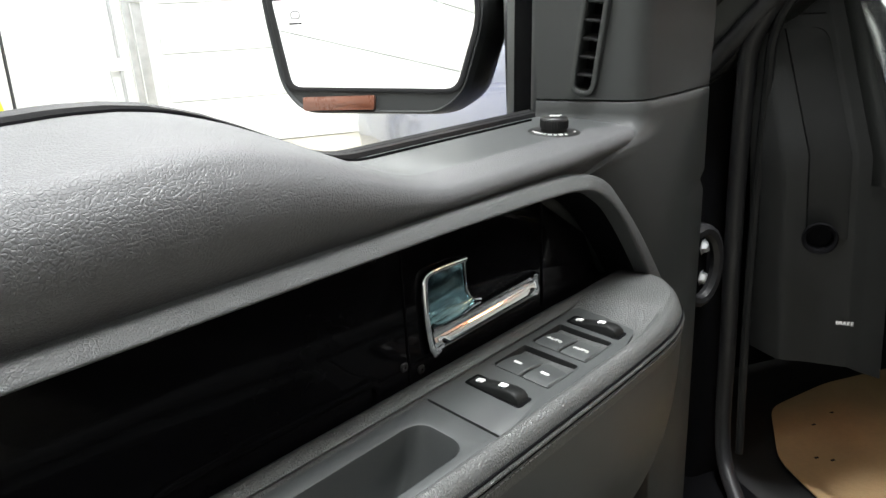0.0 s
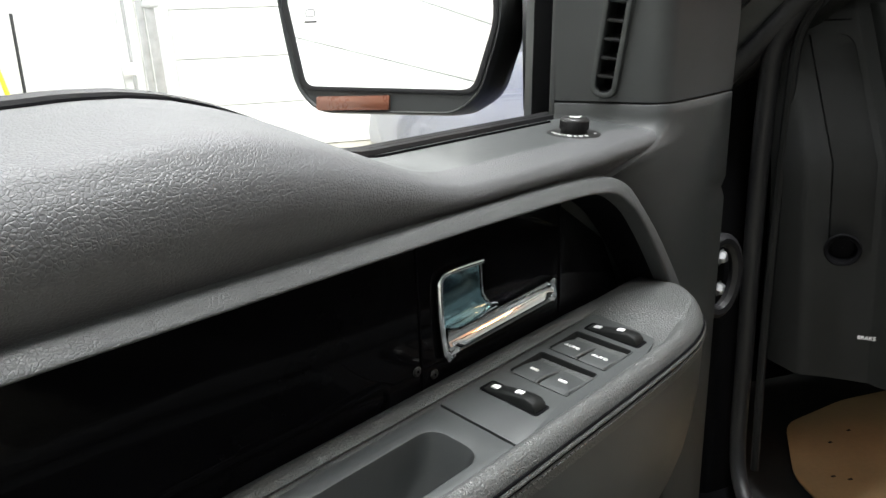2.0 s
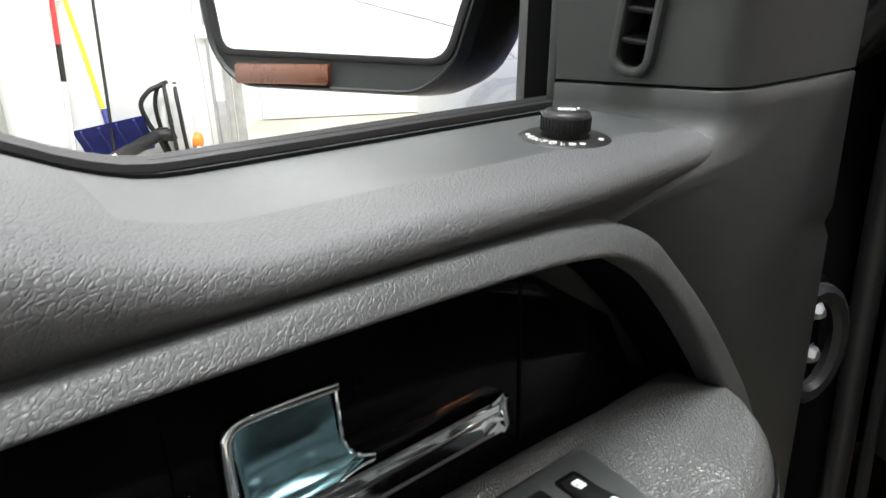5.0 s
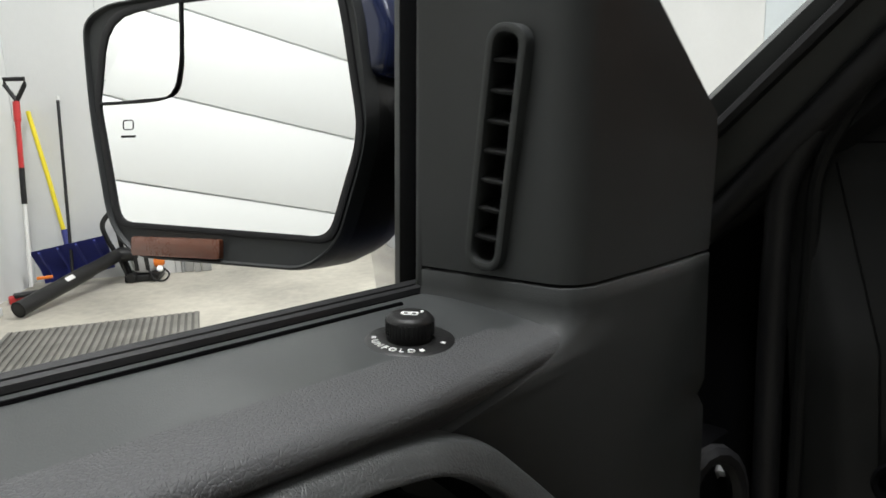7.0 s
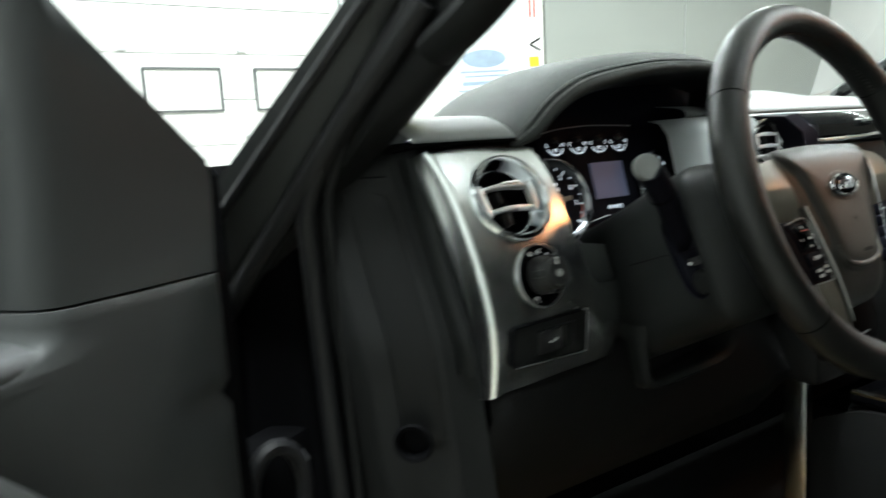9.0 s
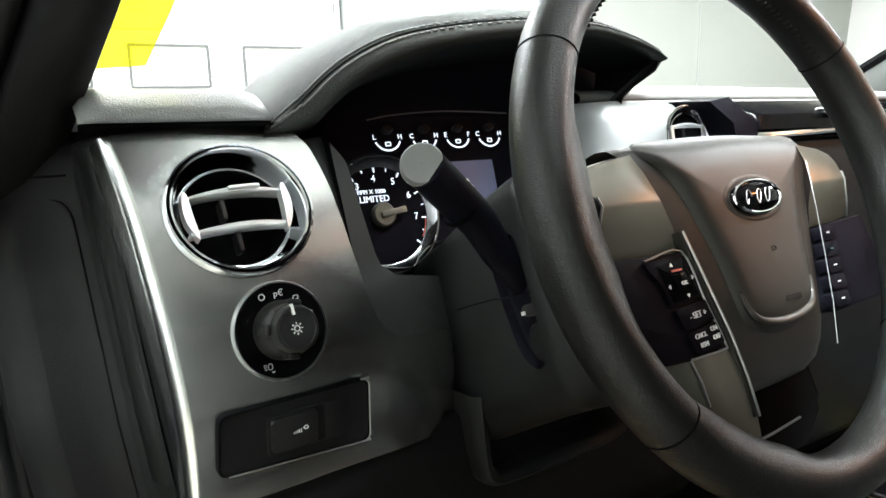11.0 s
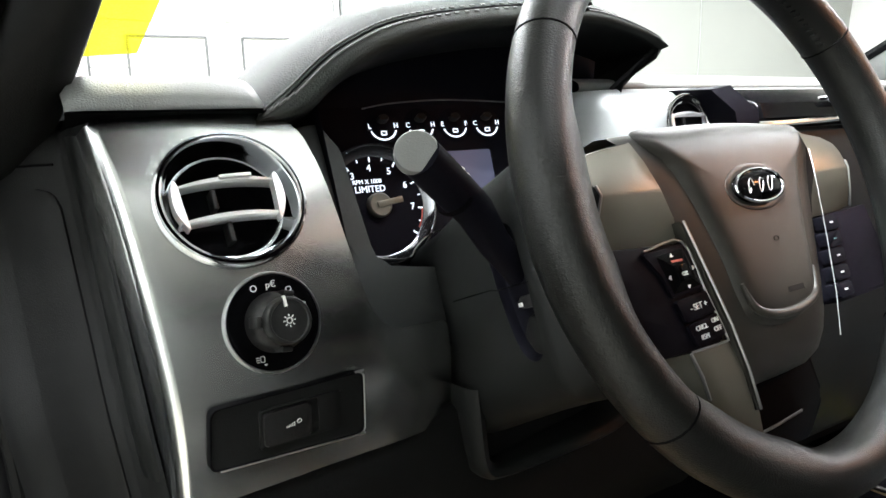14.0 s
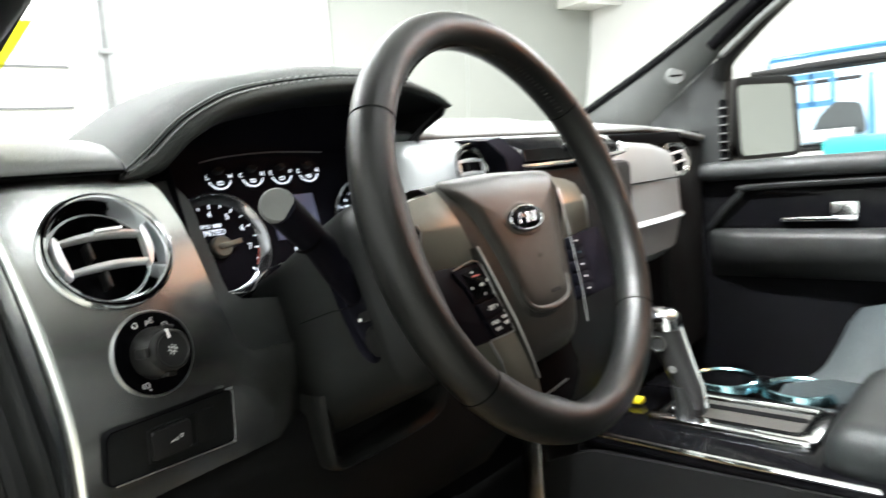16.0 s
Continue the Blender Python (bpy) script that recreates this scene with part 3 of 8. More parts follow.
    part("tube_mouth", lathe([(0.054, -0.0005), (0.050, -0.001), (0.044, -0.10), (0.001, -0.10)], 18, m=axes(b + way * 0.002, (0, 0, 1), way)), "black_gap", t)
    part("sticker", box(-0.04, 0.04, -0.018, 0.018, 0.054, 0.0595, 0.001, m=axes(a + (b - a) * 0.56, -way, (0.55, -0.45, 0.75))), "white_plastic", t)
    part("cable", tube(smooth_curve([c + Vector(v) for v in ((0.05, -0.12, 0.10), (0.10, -0.17, 0.03), (0.17, -0.16, 0.012), (0.20, -0.08, 0.05), (0.14, -0.02, 0.10))], 6), 0.008, 6), "black_plastic", t)
    return t


snow_shovel()
snow_brush()
backpack_blower()
rod = thing("steel_rod", "thin black rod with a bright tip leaning on the wall", "rod")
part("shaft", tube([(-1.70, 6.20, FLOOR_Z + 0.012), (-1.702, 6.25, 0.45), (-1.725, 6.50, 1.71)], 0.013, 8), "black_plastic", rod)
part("tip", tube([(-1.725, 6.50, 1.71), (-1.726, 6.508, 1.745)], 0.014, 8), "white_plastic", rod, "white end cap")
crate = thing("corner_trim", "galvanised corner guard at the wall edge", "corner guard")
part("flange", box(-0.90, -0.81, 6.535, 6.548, FLOOR_Z + 0.004, 0.66, 0.003), "galvanised", crate)

# posters and wall cabinet on the front wall
banner = thing("wall_banner", "narrow white banner with red lines, black chevron and yellow block", "banner")
part("sheet", box(7.54, 7.90, GY1 - 0.012, GY1 - 0.003, 2.0, 4.6, 0.0), "white_plastic", banner, smooth=False)
for xb in (7.64, 7.73):
    part("lettering", box(xb - 0.02, xb + 0.02, GY1 - 0.016, GY1 - 0.013, 3.05, 4.4, 0.0), "red_print", banner, smooth=False)
part("yellow_block", box(7.60, 7.80, GY1 - 0.016, GY1 - 0.013, 2.26, 2.42, 0.0), "yellow_plastic", banner, smooth=False)
for sg in (-1, 1):
    part("chevron", prism([(0.0, -0.02), (0.22, sg * 0.10 - 0.02), (0.22, sg * 0.10 + 0.02), (0.0, 0.02)], 0.013, 0.016, m=Matrix(((1, 0, 0, 7.62), (0, 0, -1, GY1), (0, 1, 0, 2.62), (0, 0, 0, 1)))), "black_plastic", banner, smooth=False)
poster = thing("wall_poster", "pale blue poster with a dark blue oval and lines of print", "poster")
PW = Matrix(((1, 0, 0, 0), (0, 0, -1, GY1), (0, 1, 0, 0), (0, 0, 0, 1)))
part("sheet", box(6.04, 7.50, GY1 - 0.012, GY1 - 0.003, 1.30, 3.44, 0.0), "poster_sheet", poster, smooth=False)
part("oval", prism(circle(6.72, 2.42, 0.40, 0.14, 40), 0.0125, 0.015, m=PW), "oval_blue", poster, smooth=False)
for zb, hw, h in ((2.22, 0.46, 0.016), (2.15, 0.38, 0.014), (2.04, 0.42, 0.03), (1.93, 0.50, 0.014)):
    part("print_line", box(6.72 - hw, 6.72 + hw, GY1 - 0.0145, GY1 - 0.0125, zb - h, zb + h, 0.0), "oval_blue", poster, smooth=False)
cab = thing("wall_cabinet", "white wall cabinet high on the grey wall", "cabinet")
part("body", box(15.0, 16.78, GY1 - 0.9, GY1 - 0.062, 4.0, 4.98, 0.01), "white_plastic", cab)
part("rail", box(14.95, 16.78, GY1 - 0.93, GY1 - 0.85, 3.92, 4.01, 0.01), "white_plastic", cab)

# ceiling strip lights, assumed and out of view, added to light garage and cab
def strip_light(x, y, along):
    t = thing("strip_light", "bright white fluorescent strip light, assumed, out of view", "ceiling light", m=pose(x, y, GZ1 - 0.03, 0, 0, 0 if along == "x" else 90), group="ceiling strip lights")
    part("body", box(-1.2, 1.2, -0.10, 0.10, -0.04, 0.028, 0.01), "white_plastic", t)
    for s in (-0.05, 0.05):
        part("tube", tube([(-1.18, s, -0.062), (1.18, s, -0.062)], 0.019, 10), "tube_glow", t)
    return t


# The first is placed to brighten the silver bezel's reflection.
LIGHTS = [(1.7, -1.6, "x", 40), (0.05, 0.7, "y", 520), (0.6, 5.2, "x", 230), (4.2, -4.5, "x", 40), (4.2, 5.2, "x", 230), (8.2, 0.5, "x", 230), (8.2, 5.2, "x", 230), (12.5, 4.6, "x", 230), (12.5, 0.0, "x", 230)]
for x, y, a, watts in LIGHTS:
    strip_light(x, y, a)
    la = bpy.data.lights.new("strip_lamp", "AREA")
    la.shape, la.size, la.size_y, la.energy, la.color = "RECTANGLE", 2.4, 0.2, watts, (0.95, 0.985, 1.0)
    lo = new("strip_lamp", la)
    lo.matrix_basis = pose(x, y, GZ1 - 0.125, 0, 0, 0 if a == "x" else 90)


# vehicle seen through the far side window, nose towards the cab
def far_vehicle():
    t = thing("parked_van", "white utility vehicle with blue-tinted glass in the next bay", "van", m=pose(6.6, 1.62, FLOOR_Z, 0, 0, -90))
    part("body", loft([[Vector((x * w, y, z)) for x, z in ((-0.9, 0.35), (-0.95, 0.8), (-0.9, h), (0.9, h), (0.95, 0.8), (0.9, 0.35))] for y, h, w in ((0.0, 0.98, 0.93), (0.08, 1.05, 1.0), (1.0, 1.12, 1.0), (4.4, 1.15, 1.0))]), "white_plastic", t)
    part("cabin", loft([[Vector((x * w, y + d, z)) for x, z, d in ((-0.86, 1.10, 0), (-0.74, 1.90, 0.55), (0.74, 1.90, 0.55), (0.86, 1.10, 0))] for y, w in ((0.85, 1.0), (3.4, 1.0))]), "white_plastic", t)
    part("windscreen", loft([[Vector((x, y, z)) for x, y, z in ((-0.74, 0.85, 1.18), (0.74, 0.85, 1.18))], [Vector((-0.66, 1.30, 1.84)), Vector((0.66, 1.30, 1.84))]], False), "poster_blue", t, "blue-tinted windscreen")
    part("windscreen_frame", tube([(-0.78, 0.86, 1.14), (-0.70, 1.33, 1.86), (0.70, 1.33, 1.86), (0.78, 0.86, 1.14)], 0.03, 8, closed=True), "black_plastic", t)
    # Grey solid added in place of a reflection on the windscreen.
    part("reflection_shape", prism(rounded([(-0.10, 1.25), (-0.02, 1.42), (0.10, 1.53), (0.30, 1.50), (0.335, 1.25)], 0.04), 0.84, 0.90, 0.015, m=WALL), "seat_leather", t, "grey shape standing in for a windscreen reflection")
    part("window_trim", ring_plate(rect(-0.125, 1.655, 0.40, 0.30, 0.03), rect(-0.125, 1.655, 0.31, 0.20, 0.02), 1.00, 1.03, m=WALL), "blue_body", t, "bright blue window trim")
    part("window_bar", box(-0.14, -0.10, 1.0, 1.03, 1.51, 1.80, 0.004), "blue_body", t)
    part("pillar", box(0.345, 0.40, 0.84, 0.90, 1.22, 1.74, 0.01), "blue_body", t, "bright blue pillar")
    part("scuttle", box(-0.30, 0.26, 0.78, 0.84, 1.19, 1.30, 0.02), "galvanised", t)
    part("roof_edge", box(-0.74, 0.74, 1.28, 1.36, 1.87, 1.925, 0.02), "black_plastic", t)
    part("sun_visor", box(-0.3, 0.25, 1.22, 1.27, 1.62, 1.76, 0.02), "black_plastic", t)
    part("roof_rack", tube([(-0.62, 1.5, 1.90), (-0.60, 1.5, 2.02), (0.60, 1.5, 2.02), (0.62, 1.5, 1.90)], 0.03, 8), "blue_body", t, "blue roof bar")
    part("roof_rack", tube([(-0.62, 2.6, 1.90), (-0.60, 2.6, 2.02), (0.60, 2.6, 2.02), (0.62, 2.6, 1.90)], 0.03, 8), "black_plastic", t)
    part("grille", box(-0.5, 0.5, -0.03, 0.02, 0.62, 0.92, 0.02), "black_plastic", t)
    for x in (-0.72, 0.72):
        part("headlight", lathe([(0.001, 0.02), (0.08, 0.015), (0.10, 0.0)], 24, m=pose(x, -0.005, 0.80, 90, 0, 0)), "chrome", t)
        part("wing_mirror", box(x * 1.42 - 0.08, x * 1.42 + 0.08, 0.80, 0.92, 1.22, 1.40, 0.03), "black_plastic", t)
        for y in (0.85, 3.5):
            w = part("wheel", lathe([(0.001, -0.1), (0.2, -0.1), (0.24, -0.08), (0.34, -0.09), (0.36, -0.05), (0.36, 0.1)], 32, m=pose(x * 1.2, y, 0.361, 0, 90 if x < 0 else -90, 0)), "rubber", t)
            part("rim", lathe([(0.001, -0.02), (0.18, -0.02), (0.21, 0.0)], 24, m=pose(x * 1.33, y, 0.361, 0, 90 if x < 0 else -90, 0)), "galvanised", w)
    return t


far_vehicle()
bin_t = thing("teal_crate", "teal plastic crate on a white workbench", "crate", m=pose(5.1, 0.85, FLOOR_Z))
part("bench", box(-0.4, 0.4, -0.9, 1.0, 0.004, 1.07, 0.02), "white_plastic", bin_t)
part("crate", box(-0.25, 0.25, -0.45, 0.20, 1.0745, 1.235, 0.03), "teal", bin_t)
part("tools", box(-0.3, 0.2, 0.4, 0.9, 1.0745, 1.13, 0.02), "black_plastic", bin_t)

# ---- the driver's door: local x runs from the hinge to the rear edge, y into the cab, z up ----
M_DOOR = pose(0.60, 0.78, 0, 0, 0, 210)
door = thing("driver_door", "open front door with dark grey moulded trim and black gloss inlay", "car door", m=M_DOOR)

BELT = [(0.28, 1.3615), (0.56, 1.3615), (0.575, 1.3635), (0.594, 1.369), (0.624, 1.383), (0.66, 1.400), (0.688, 1.412), (0.717, 1.4205), (0.742, 1.4245), (0.774, 1.426), (0.80, 1.425), (1.10, 1.418)]
FRONT = [(-0.058, 1.3615), (-0.04, 1.3625), (-0.01, 1.3615), (0.02, 1.3595), (0.040, 1.3580), (0.053, 1.3560), (0.062, 1.3535), (0.0665, 1.3475), (0.0655, 1.342), (0.060, 1.337), (0.053, 1.324)]
LIFT = [1.0, 1.0, 0.98, 0.92, 0.82, 0.70, 0.56, 0.40, 0.22, 0.06, 0.0]
rows = []
us = [0.276 + 0.012 * i for i in range(70)]
for u in us:
    rise = table_at(BELT, u) - 1.3615
    ring = []
    for (n, z), w in zip(FRONT, LIFT):
        k = min(1.0, max(0.0, (0.41 - u) / 0.12))
        nn = n + 0.22 * rise * (w if n > 0.02 else 0)
        if nn > 0.03:
            nn = mixed(nn, 0.03 + (nn - 0.03) * 0.70, k)
        ring.append(Vector((u, nn, z + rise * w)))
    rows.append(ring)
fine = [[p for p in smooth_curve(ring, 3)] for ring in rows]
bm = loft(fine, False)
bm.faces.ensure_lookup_table()
for f in bm.faces:
    c = f.calc_center_median()
    f.material_index = 1 if c.x < 0.60 and c.y < 0.030 else 0
part("upper_trim", bm, ["soft_trim", "hard_trim"], door, "padded dark grey upper trim, leather grained", angle=80)

# window seals along the belt
for name, n, dz, r in (("inner_seal", -0.060, 0.001, 0.0045), ("glass_seal", -0.072, 0.000, 0.006), ("outer_seal", -0.086, -0.005, 0.006)):
    part(name, tube([(u, n, table_at(BELT, u) + dz) for u in us], r, 8), "rubber", door)
part("seal_ledge", loft([[Vector((u, -0.060, table_at(BELT, u) - 0.002)), Vector((u, -0.105, table_at(BELT, u) - 0.016)), Vector((u, -0.11, 1.25)), Vector((u, -0.06, 1.25))] for u in us]), "sail_trim", door)
part("shelf_groove", tube([(u, -0.041, table_at(BELT, u) + 0.0012) for u in us if u > 0.33], 0.0018, 6), "black_gap", door)

# arched band round the inlay
OUT = [(1.10, 1.341), (0.86, 1.340), (0.72, 1.3395), (0.60, 1.339), (0.50, 1.338), (0.45, 1.3365), (0.422, 1.3345), (0.394, 1.3295), (0.370, 1.3185), (0.350, 1.301), (0.305, 1.254), (0.257, 1.193), (0.236, 1.160)]
INN = [(1.10, 1.3305), (0.86, 1.330), (0.72, 1.3295), (0.60, 1.3290), (0.51, 1.3275), (0.465, 1.3260), (0.437, 1.3240), (0.408, 1.3185), (0.386, 1.307), (0.365, 1.2905), (0.333, 1.253), (0.294, 1.200), (0.272, 1.168)]
oc, ic = smooth_curve(OUT, 6), smooth_curve(INN, 6)
rings = []
for a, b in zip(oc, ic):
    c = mixed(a, b, 0.5)
    out = (b - a).normalized()
    d1, d2 = b + out * 0.004, b + out * 0.010
    rings.append([Vector((a.x, 0.048, a.y)), Vector((a.x, 0.0645, a.y)), Vector((mixed(a.x, c.x, 0.2), 0.0700, mixed(a.y, c.y, 0.2))), Vector((c.x, 0.0745, c.y)),
                  Vector((mixed(b.x, c.x, 0.2), 0.0775, mixed(b.y, c.y, 0.2))), Vector((b.x, 0.0735, b.y)), Vector((d1.x, 0.056, d1.y)), Vector((d2.x, 0.030, d2.y))])
bb = loft([smooth_curve(r, 3) for r in rings], False)
bb.faces.ensure_lookup_table()
bb.faces.index_update()
# Inner return faces are black: the recess's shade is painted on.
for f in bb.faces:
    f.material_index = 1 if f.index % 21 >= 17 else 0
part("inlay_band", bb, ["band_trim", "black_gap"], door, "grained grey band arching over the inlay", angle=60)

# front face of the trim, below and beside the arch
COLUMN = [(0.60, 0.134, 0.262), (1.10, 0.134, 0.262), (1.186, 0.134, 0.285), (1.236, 0.134, 0.318), (1.262, 0.134, 0.335), (1.275, 0.144, 0.346), (1.285, 0.134, 0.354), (1.300, 0.134, 0.368), (1.316, 0.134, 0.390), (1.326, 0.134, 0.405), (1.334, 0.134, 0.362), (1.342, 0.134, 0.330), (1.349, 0.134, 0.309), (1.355, 0.134, 0.297), (1.361, 0.134, 0.2905), (1.368, 0.134, 0.2880), (1.3775, 0.134, 0.2875), (1.3785, 0.135, 0.2865)]


def column_ring(z, right, kink):
    post_u = kink + 0.019
    e = 0.0010 if z > 1.378 else 0.0
    return [Vector(p + (z,)) for p in ((post_u, -0.056), (mixed(post_u, kink, 0.5), 0.0), (kink + 0.0035, 0.0385), (kink + 0.0005, 0.0480), (kink - 0.0065, 0.0550), (kink - 0.017, 0.0588 - e), (mixed(kink, right, 0.35), 0.0597 - e),
                                       (mixed(kink, right, 0.7), 0.0597 - e), (right + 0.006, 0.0590 - e), (right + 0.001, 0.0560), (right, 0.050), (right, -0.056))]


part("front_face", loft([column_ring(*c) for c in COLUMN]), "sail_trim", door, "smooth dark grey front face of the trim", angle=50)

# lower panel behind and below the armrest
part("lower_panel", prism(rounded([(0.262, 1.20), (1.10, 1.20), (1.10, 0.60), (0.262, 0.60)], 0.01), 0.0, 0.068, 0.008, m=WALL), "dark_trim", door, "dark lower door panel")
part("speaker_grille", lathe([(0.001, 0.0), (0.085, 0.0), (0.092, 0.003), (0.096, 0.0)], 40, m=pose(0.40, 0.0685, 0.86, -90, 0, 0)), "black_plastic", door)
part("label_bar", box(0.468, 0.508, 0.1190, 0.1212, 1.012, 1.022, 0.0), "white_print", door, "small pale lettering, unreadable", smooth=False)

# sail panel with the slim window demister vent
def sail_ring(z):
    right = table_at([(1.38, 0.134), (1.455, 0.128), (1.474, 0.130), (1.571, 0.236), (1.62, 0.285), (1.75, 0.42)], z)
    lean = (z - 1.38) * 0.03
    post_u = 0.306 - lean
    kink = 0.287 - lean
    right = min(right, kink - 0.006)
    return [Vector(p + (z,)) for p in ((post_u, -0.056), (mixed(post_u, kink, 0.5), 0.0), (kink + 0.0035, 0.0385), (kink + 0.0005, 0.0475), (kink - 0.0065, 0.0545), (kink - 0.017, 0.0580),
                                       (mixed(kink, right, 0.5), 0.0595), (right + 0.004, 0.0575), (right, 0.050), (right, -0.056))]


part("sail_panel", loft([sail_ring(z) for z in (1.3805, 1.383, 1.42, 1.455, 1.474, 1.50, 1.53, 1.56, 1.59, 1.62)]), "sail_trim", door, "dark grey sail panel", angle=50)
va = Vector((-0.1705, 0.9854, 0))
vn = Vector((0.9854, 0.1705, 0))
VENT = axes(Vector((0.287, 0.054, 1.4565)) + va * -0.048 + vn * 0.0012, va, vn) @ pose(0, 0, 0, 0, 0, -9)
slot_o, slot_i = rect(0, 0, 0.028, 0.146, 0.014, 8), rect(0, 0, 0.017, 0.135, 0.0085, 8)
sgn = 1 if (VENT.to_3x3() @ Vector((0, 1, 0))).z > 0 else -1
cut(bpy.data.objects["sail_panel"], [prism(rect(0, 0, 0.0185, 0.1365, 0.009, 8), -0.022, 0.02, m=VENT)])
vent = part("demister_vent", ring_plate(slot_o, slot_i, -0.004, 0.005, 0.002, m=VENT), "sail_trim", door, "slim upright air vent with cross slats")
part("vent_well", prism(rect(0, 0, 0.019, 0.137, 0.009, 8), -0.0225, -0.0205, m=VENT), "black_gap", vent)
for i in range(7):
    y = -0.0525 + i * 0.0175
    part("slat", box(-0.0084, 0.0084, -0.0012, 0.0012, -0.014, 0.0025, 0.0006, m=VENT @ pose(0, y, 0, 14 * sgn, 0, 0)), "dark_trim", vent)

# window post, three strips
def post_strip(name, u0, u1, n0, n1, mat):
    rings = []
    for z in (1.352, 1.45, 1.60, 1.80):
        d = (z - 1.36) * 0.055
        rings.append([Vector((u0 - d, n0, z)), Vector((u1 - d, n0, z)), Vector((u1 - d, n1, z)), Vector((u0 - d, n1, z))])
    part(name, bevelled(loft(rings), 0.002), mat, door)


post_strip("inner_post", 0.290, 0.307, -0.064, -0.0565, "sail_trim")
post_strip("glass_channel", 0.276, 0.298, -0.094, -0.0645, "black_gap")
post_strip("outer_post", 0.274, 0.290, -0.110, -0.0945, "hard_trim")

# door shell: outer skin and front edge
part("outer_skin", prism(rounded([(0.06, 1.325), (1.10, 1.325), (1.10, 0.58), (0.10, 0.58), (0.06, 0.9)], 0.03), -0.165, -0.118, 0.02, m=WALL), "navy", door, "dark blue outer skin")
part("front_edge", prism(rounded([(0.100, 1.47), (0.255, 1.47), (0.255, 0.58), (0.10, 0.58)], 0.01), -0.125, 0.034, 0.006, m=WALL), "black_gap", door, "black door front edge")
part("frame_rail", tube([(0.100, -0.03, 1.455), (0.205, -0.03, 1.566), (0.40, -0.03, 1.74), (0.6, -0.03, 1.84)], 0.02, 10, flat=(0.03, 0.022)), "black_gap", door)
boot = part("wiring_boot", tube([(0.060 + 0.030 * math.cos(a), 0.028 - 0.010 * math.cos(a), 1.135 + 0.050 * math.sin(a)) for a in [i * 2 * math.pi / 20 for i in range(20)]], 0.009, 8, closed=True), "rubber", door, "looped rubber wiring boot")
hinge = part("hinge", box(-0.03, 0.10, -0.05, 0.002, 1.05, 1.17, 0.008), "black_gap", door, "black painted door hinge")
for z in (1.139, 1.092):
    part("bolt", lathe([(0.001, 0.007), (0.006, 0.007), (0.0085, 0.004), (0.009, 0.0), (0.012, -0.001)], 6, m=pose(-0.006, 0.004, z, -90, 0, 0)), "galvanised", hinge, "zinc hinge bolt")
part("door_check", box(0.02, 0.12, -0.02, 0.0, 0.93, 0.96, 0.004), "galvanised", door)

# black gloss inlay with pull pocket
inl = [(1.10, 1.335), (0.55, 1.333), (0.46, 1.329), (0.36, 1.262), (0.32, 1.19), (1.10, 1.185)]
inlay = part("inlay", prism(inl, 0.02, 0.0385, 0.001, m=WALL), "piano", door, "black high-gloss inlay")
part("inlay_joint", box(0.5995, 0.6005, 0.0385, 0.0395, 1.20, 1.325, 0.0), "black_gap", inlay, smooth=False)
part("inlay_joint", box(0.4295, 0.4305, 0.0385, 0.0395, 1.21, 1.315, 0.0), "black_gap", inlay, smooth=False)
part("inlay_edge", tube([(1.08, 0.0395, 1.318), (0.80, 0.0395, 1.3175), (0.68, 0.0395, 1.318)], 0.0009, 6), "satin_chrome", inlay)
pk = rounded([(0.635, 1.222), (0.635, 1.203), (0.78, 1.200), (0.80, 1.222)], 0.012)
part("pocket_rim", ring_plate([Vector((0.715 + (p.x - 0.715) * 1.05, 1.212 + (p.y - 1.212) * 1.5)) for p in pk], pk, 0.036, 0.0415, 0.0015, m=WALL), "piano", inlay)

# inner release handle
# Chrome plate; the teal it reflects is put into its colour.
pull = part("release_handle", prism(rounded([(0.5790, 1.2865), (0.5365, 1.2862), (0.5345, 1.262), (0.530, 1.2535), (0.522, 1.2485), (0.5745, 1.238)], [0.005, 0.003, 0.006, 0.004, 0.002, 0.002], 4), 0.0370, 0.0392, 0.0006, m=WALL), "teal_metal", door, "bright chrome inner door handle")
part("bezel", tube(smooth_curve([(0.5345, 0.0410, 1.2875), (0.5560, 0.0412, 1.2885), (0.5735, 0.0415, 1.2885), (0.5795, 0.0415, 1.2855), (0.5812, 0.0415, 1.2780), (0.5812, 0.0415, 1.2550), (0.5795, 0.0420, 1.2350), (0.5785, 0.0425, 1.2260)], 5), 0.0026, 10), "chrome", pull, "polished chrome frame")
part("bezel_foot", tube([(0.5785, 0.0425, 1.2300), (0.5760, 0.0430, 1.2235), (0.5700, 0.0425, 1.2228)], [0.0028, 0.0040, 0.0022], 10), "chrome", pull)
part("hook_edge", tube(smooth_curve([(0.5345, 0.0402, 1.2870), (0.5338, 0.0402, 1.2700), (0.5325, 0.0404, 1.2590), (0.5270, 0.0415, 1.2515), (0.5200, 0.0430, 1.2492)], 5), 0.0008, 8), "chrome", pull)
lev = []
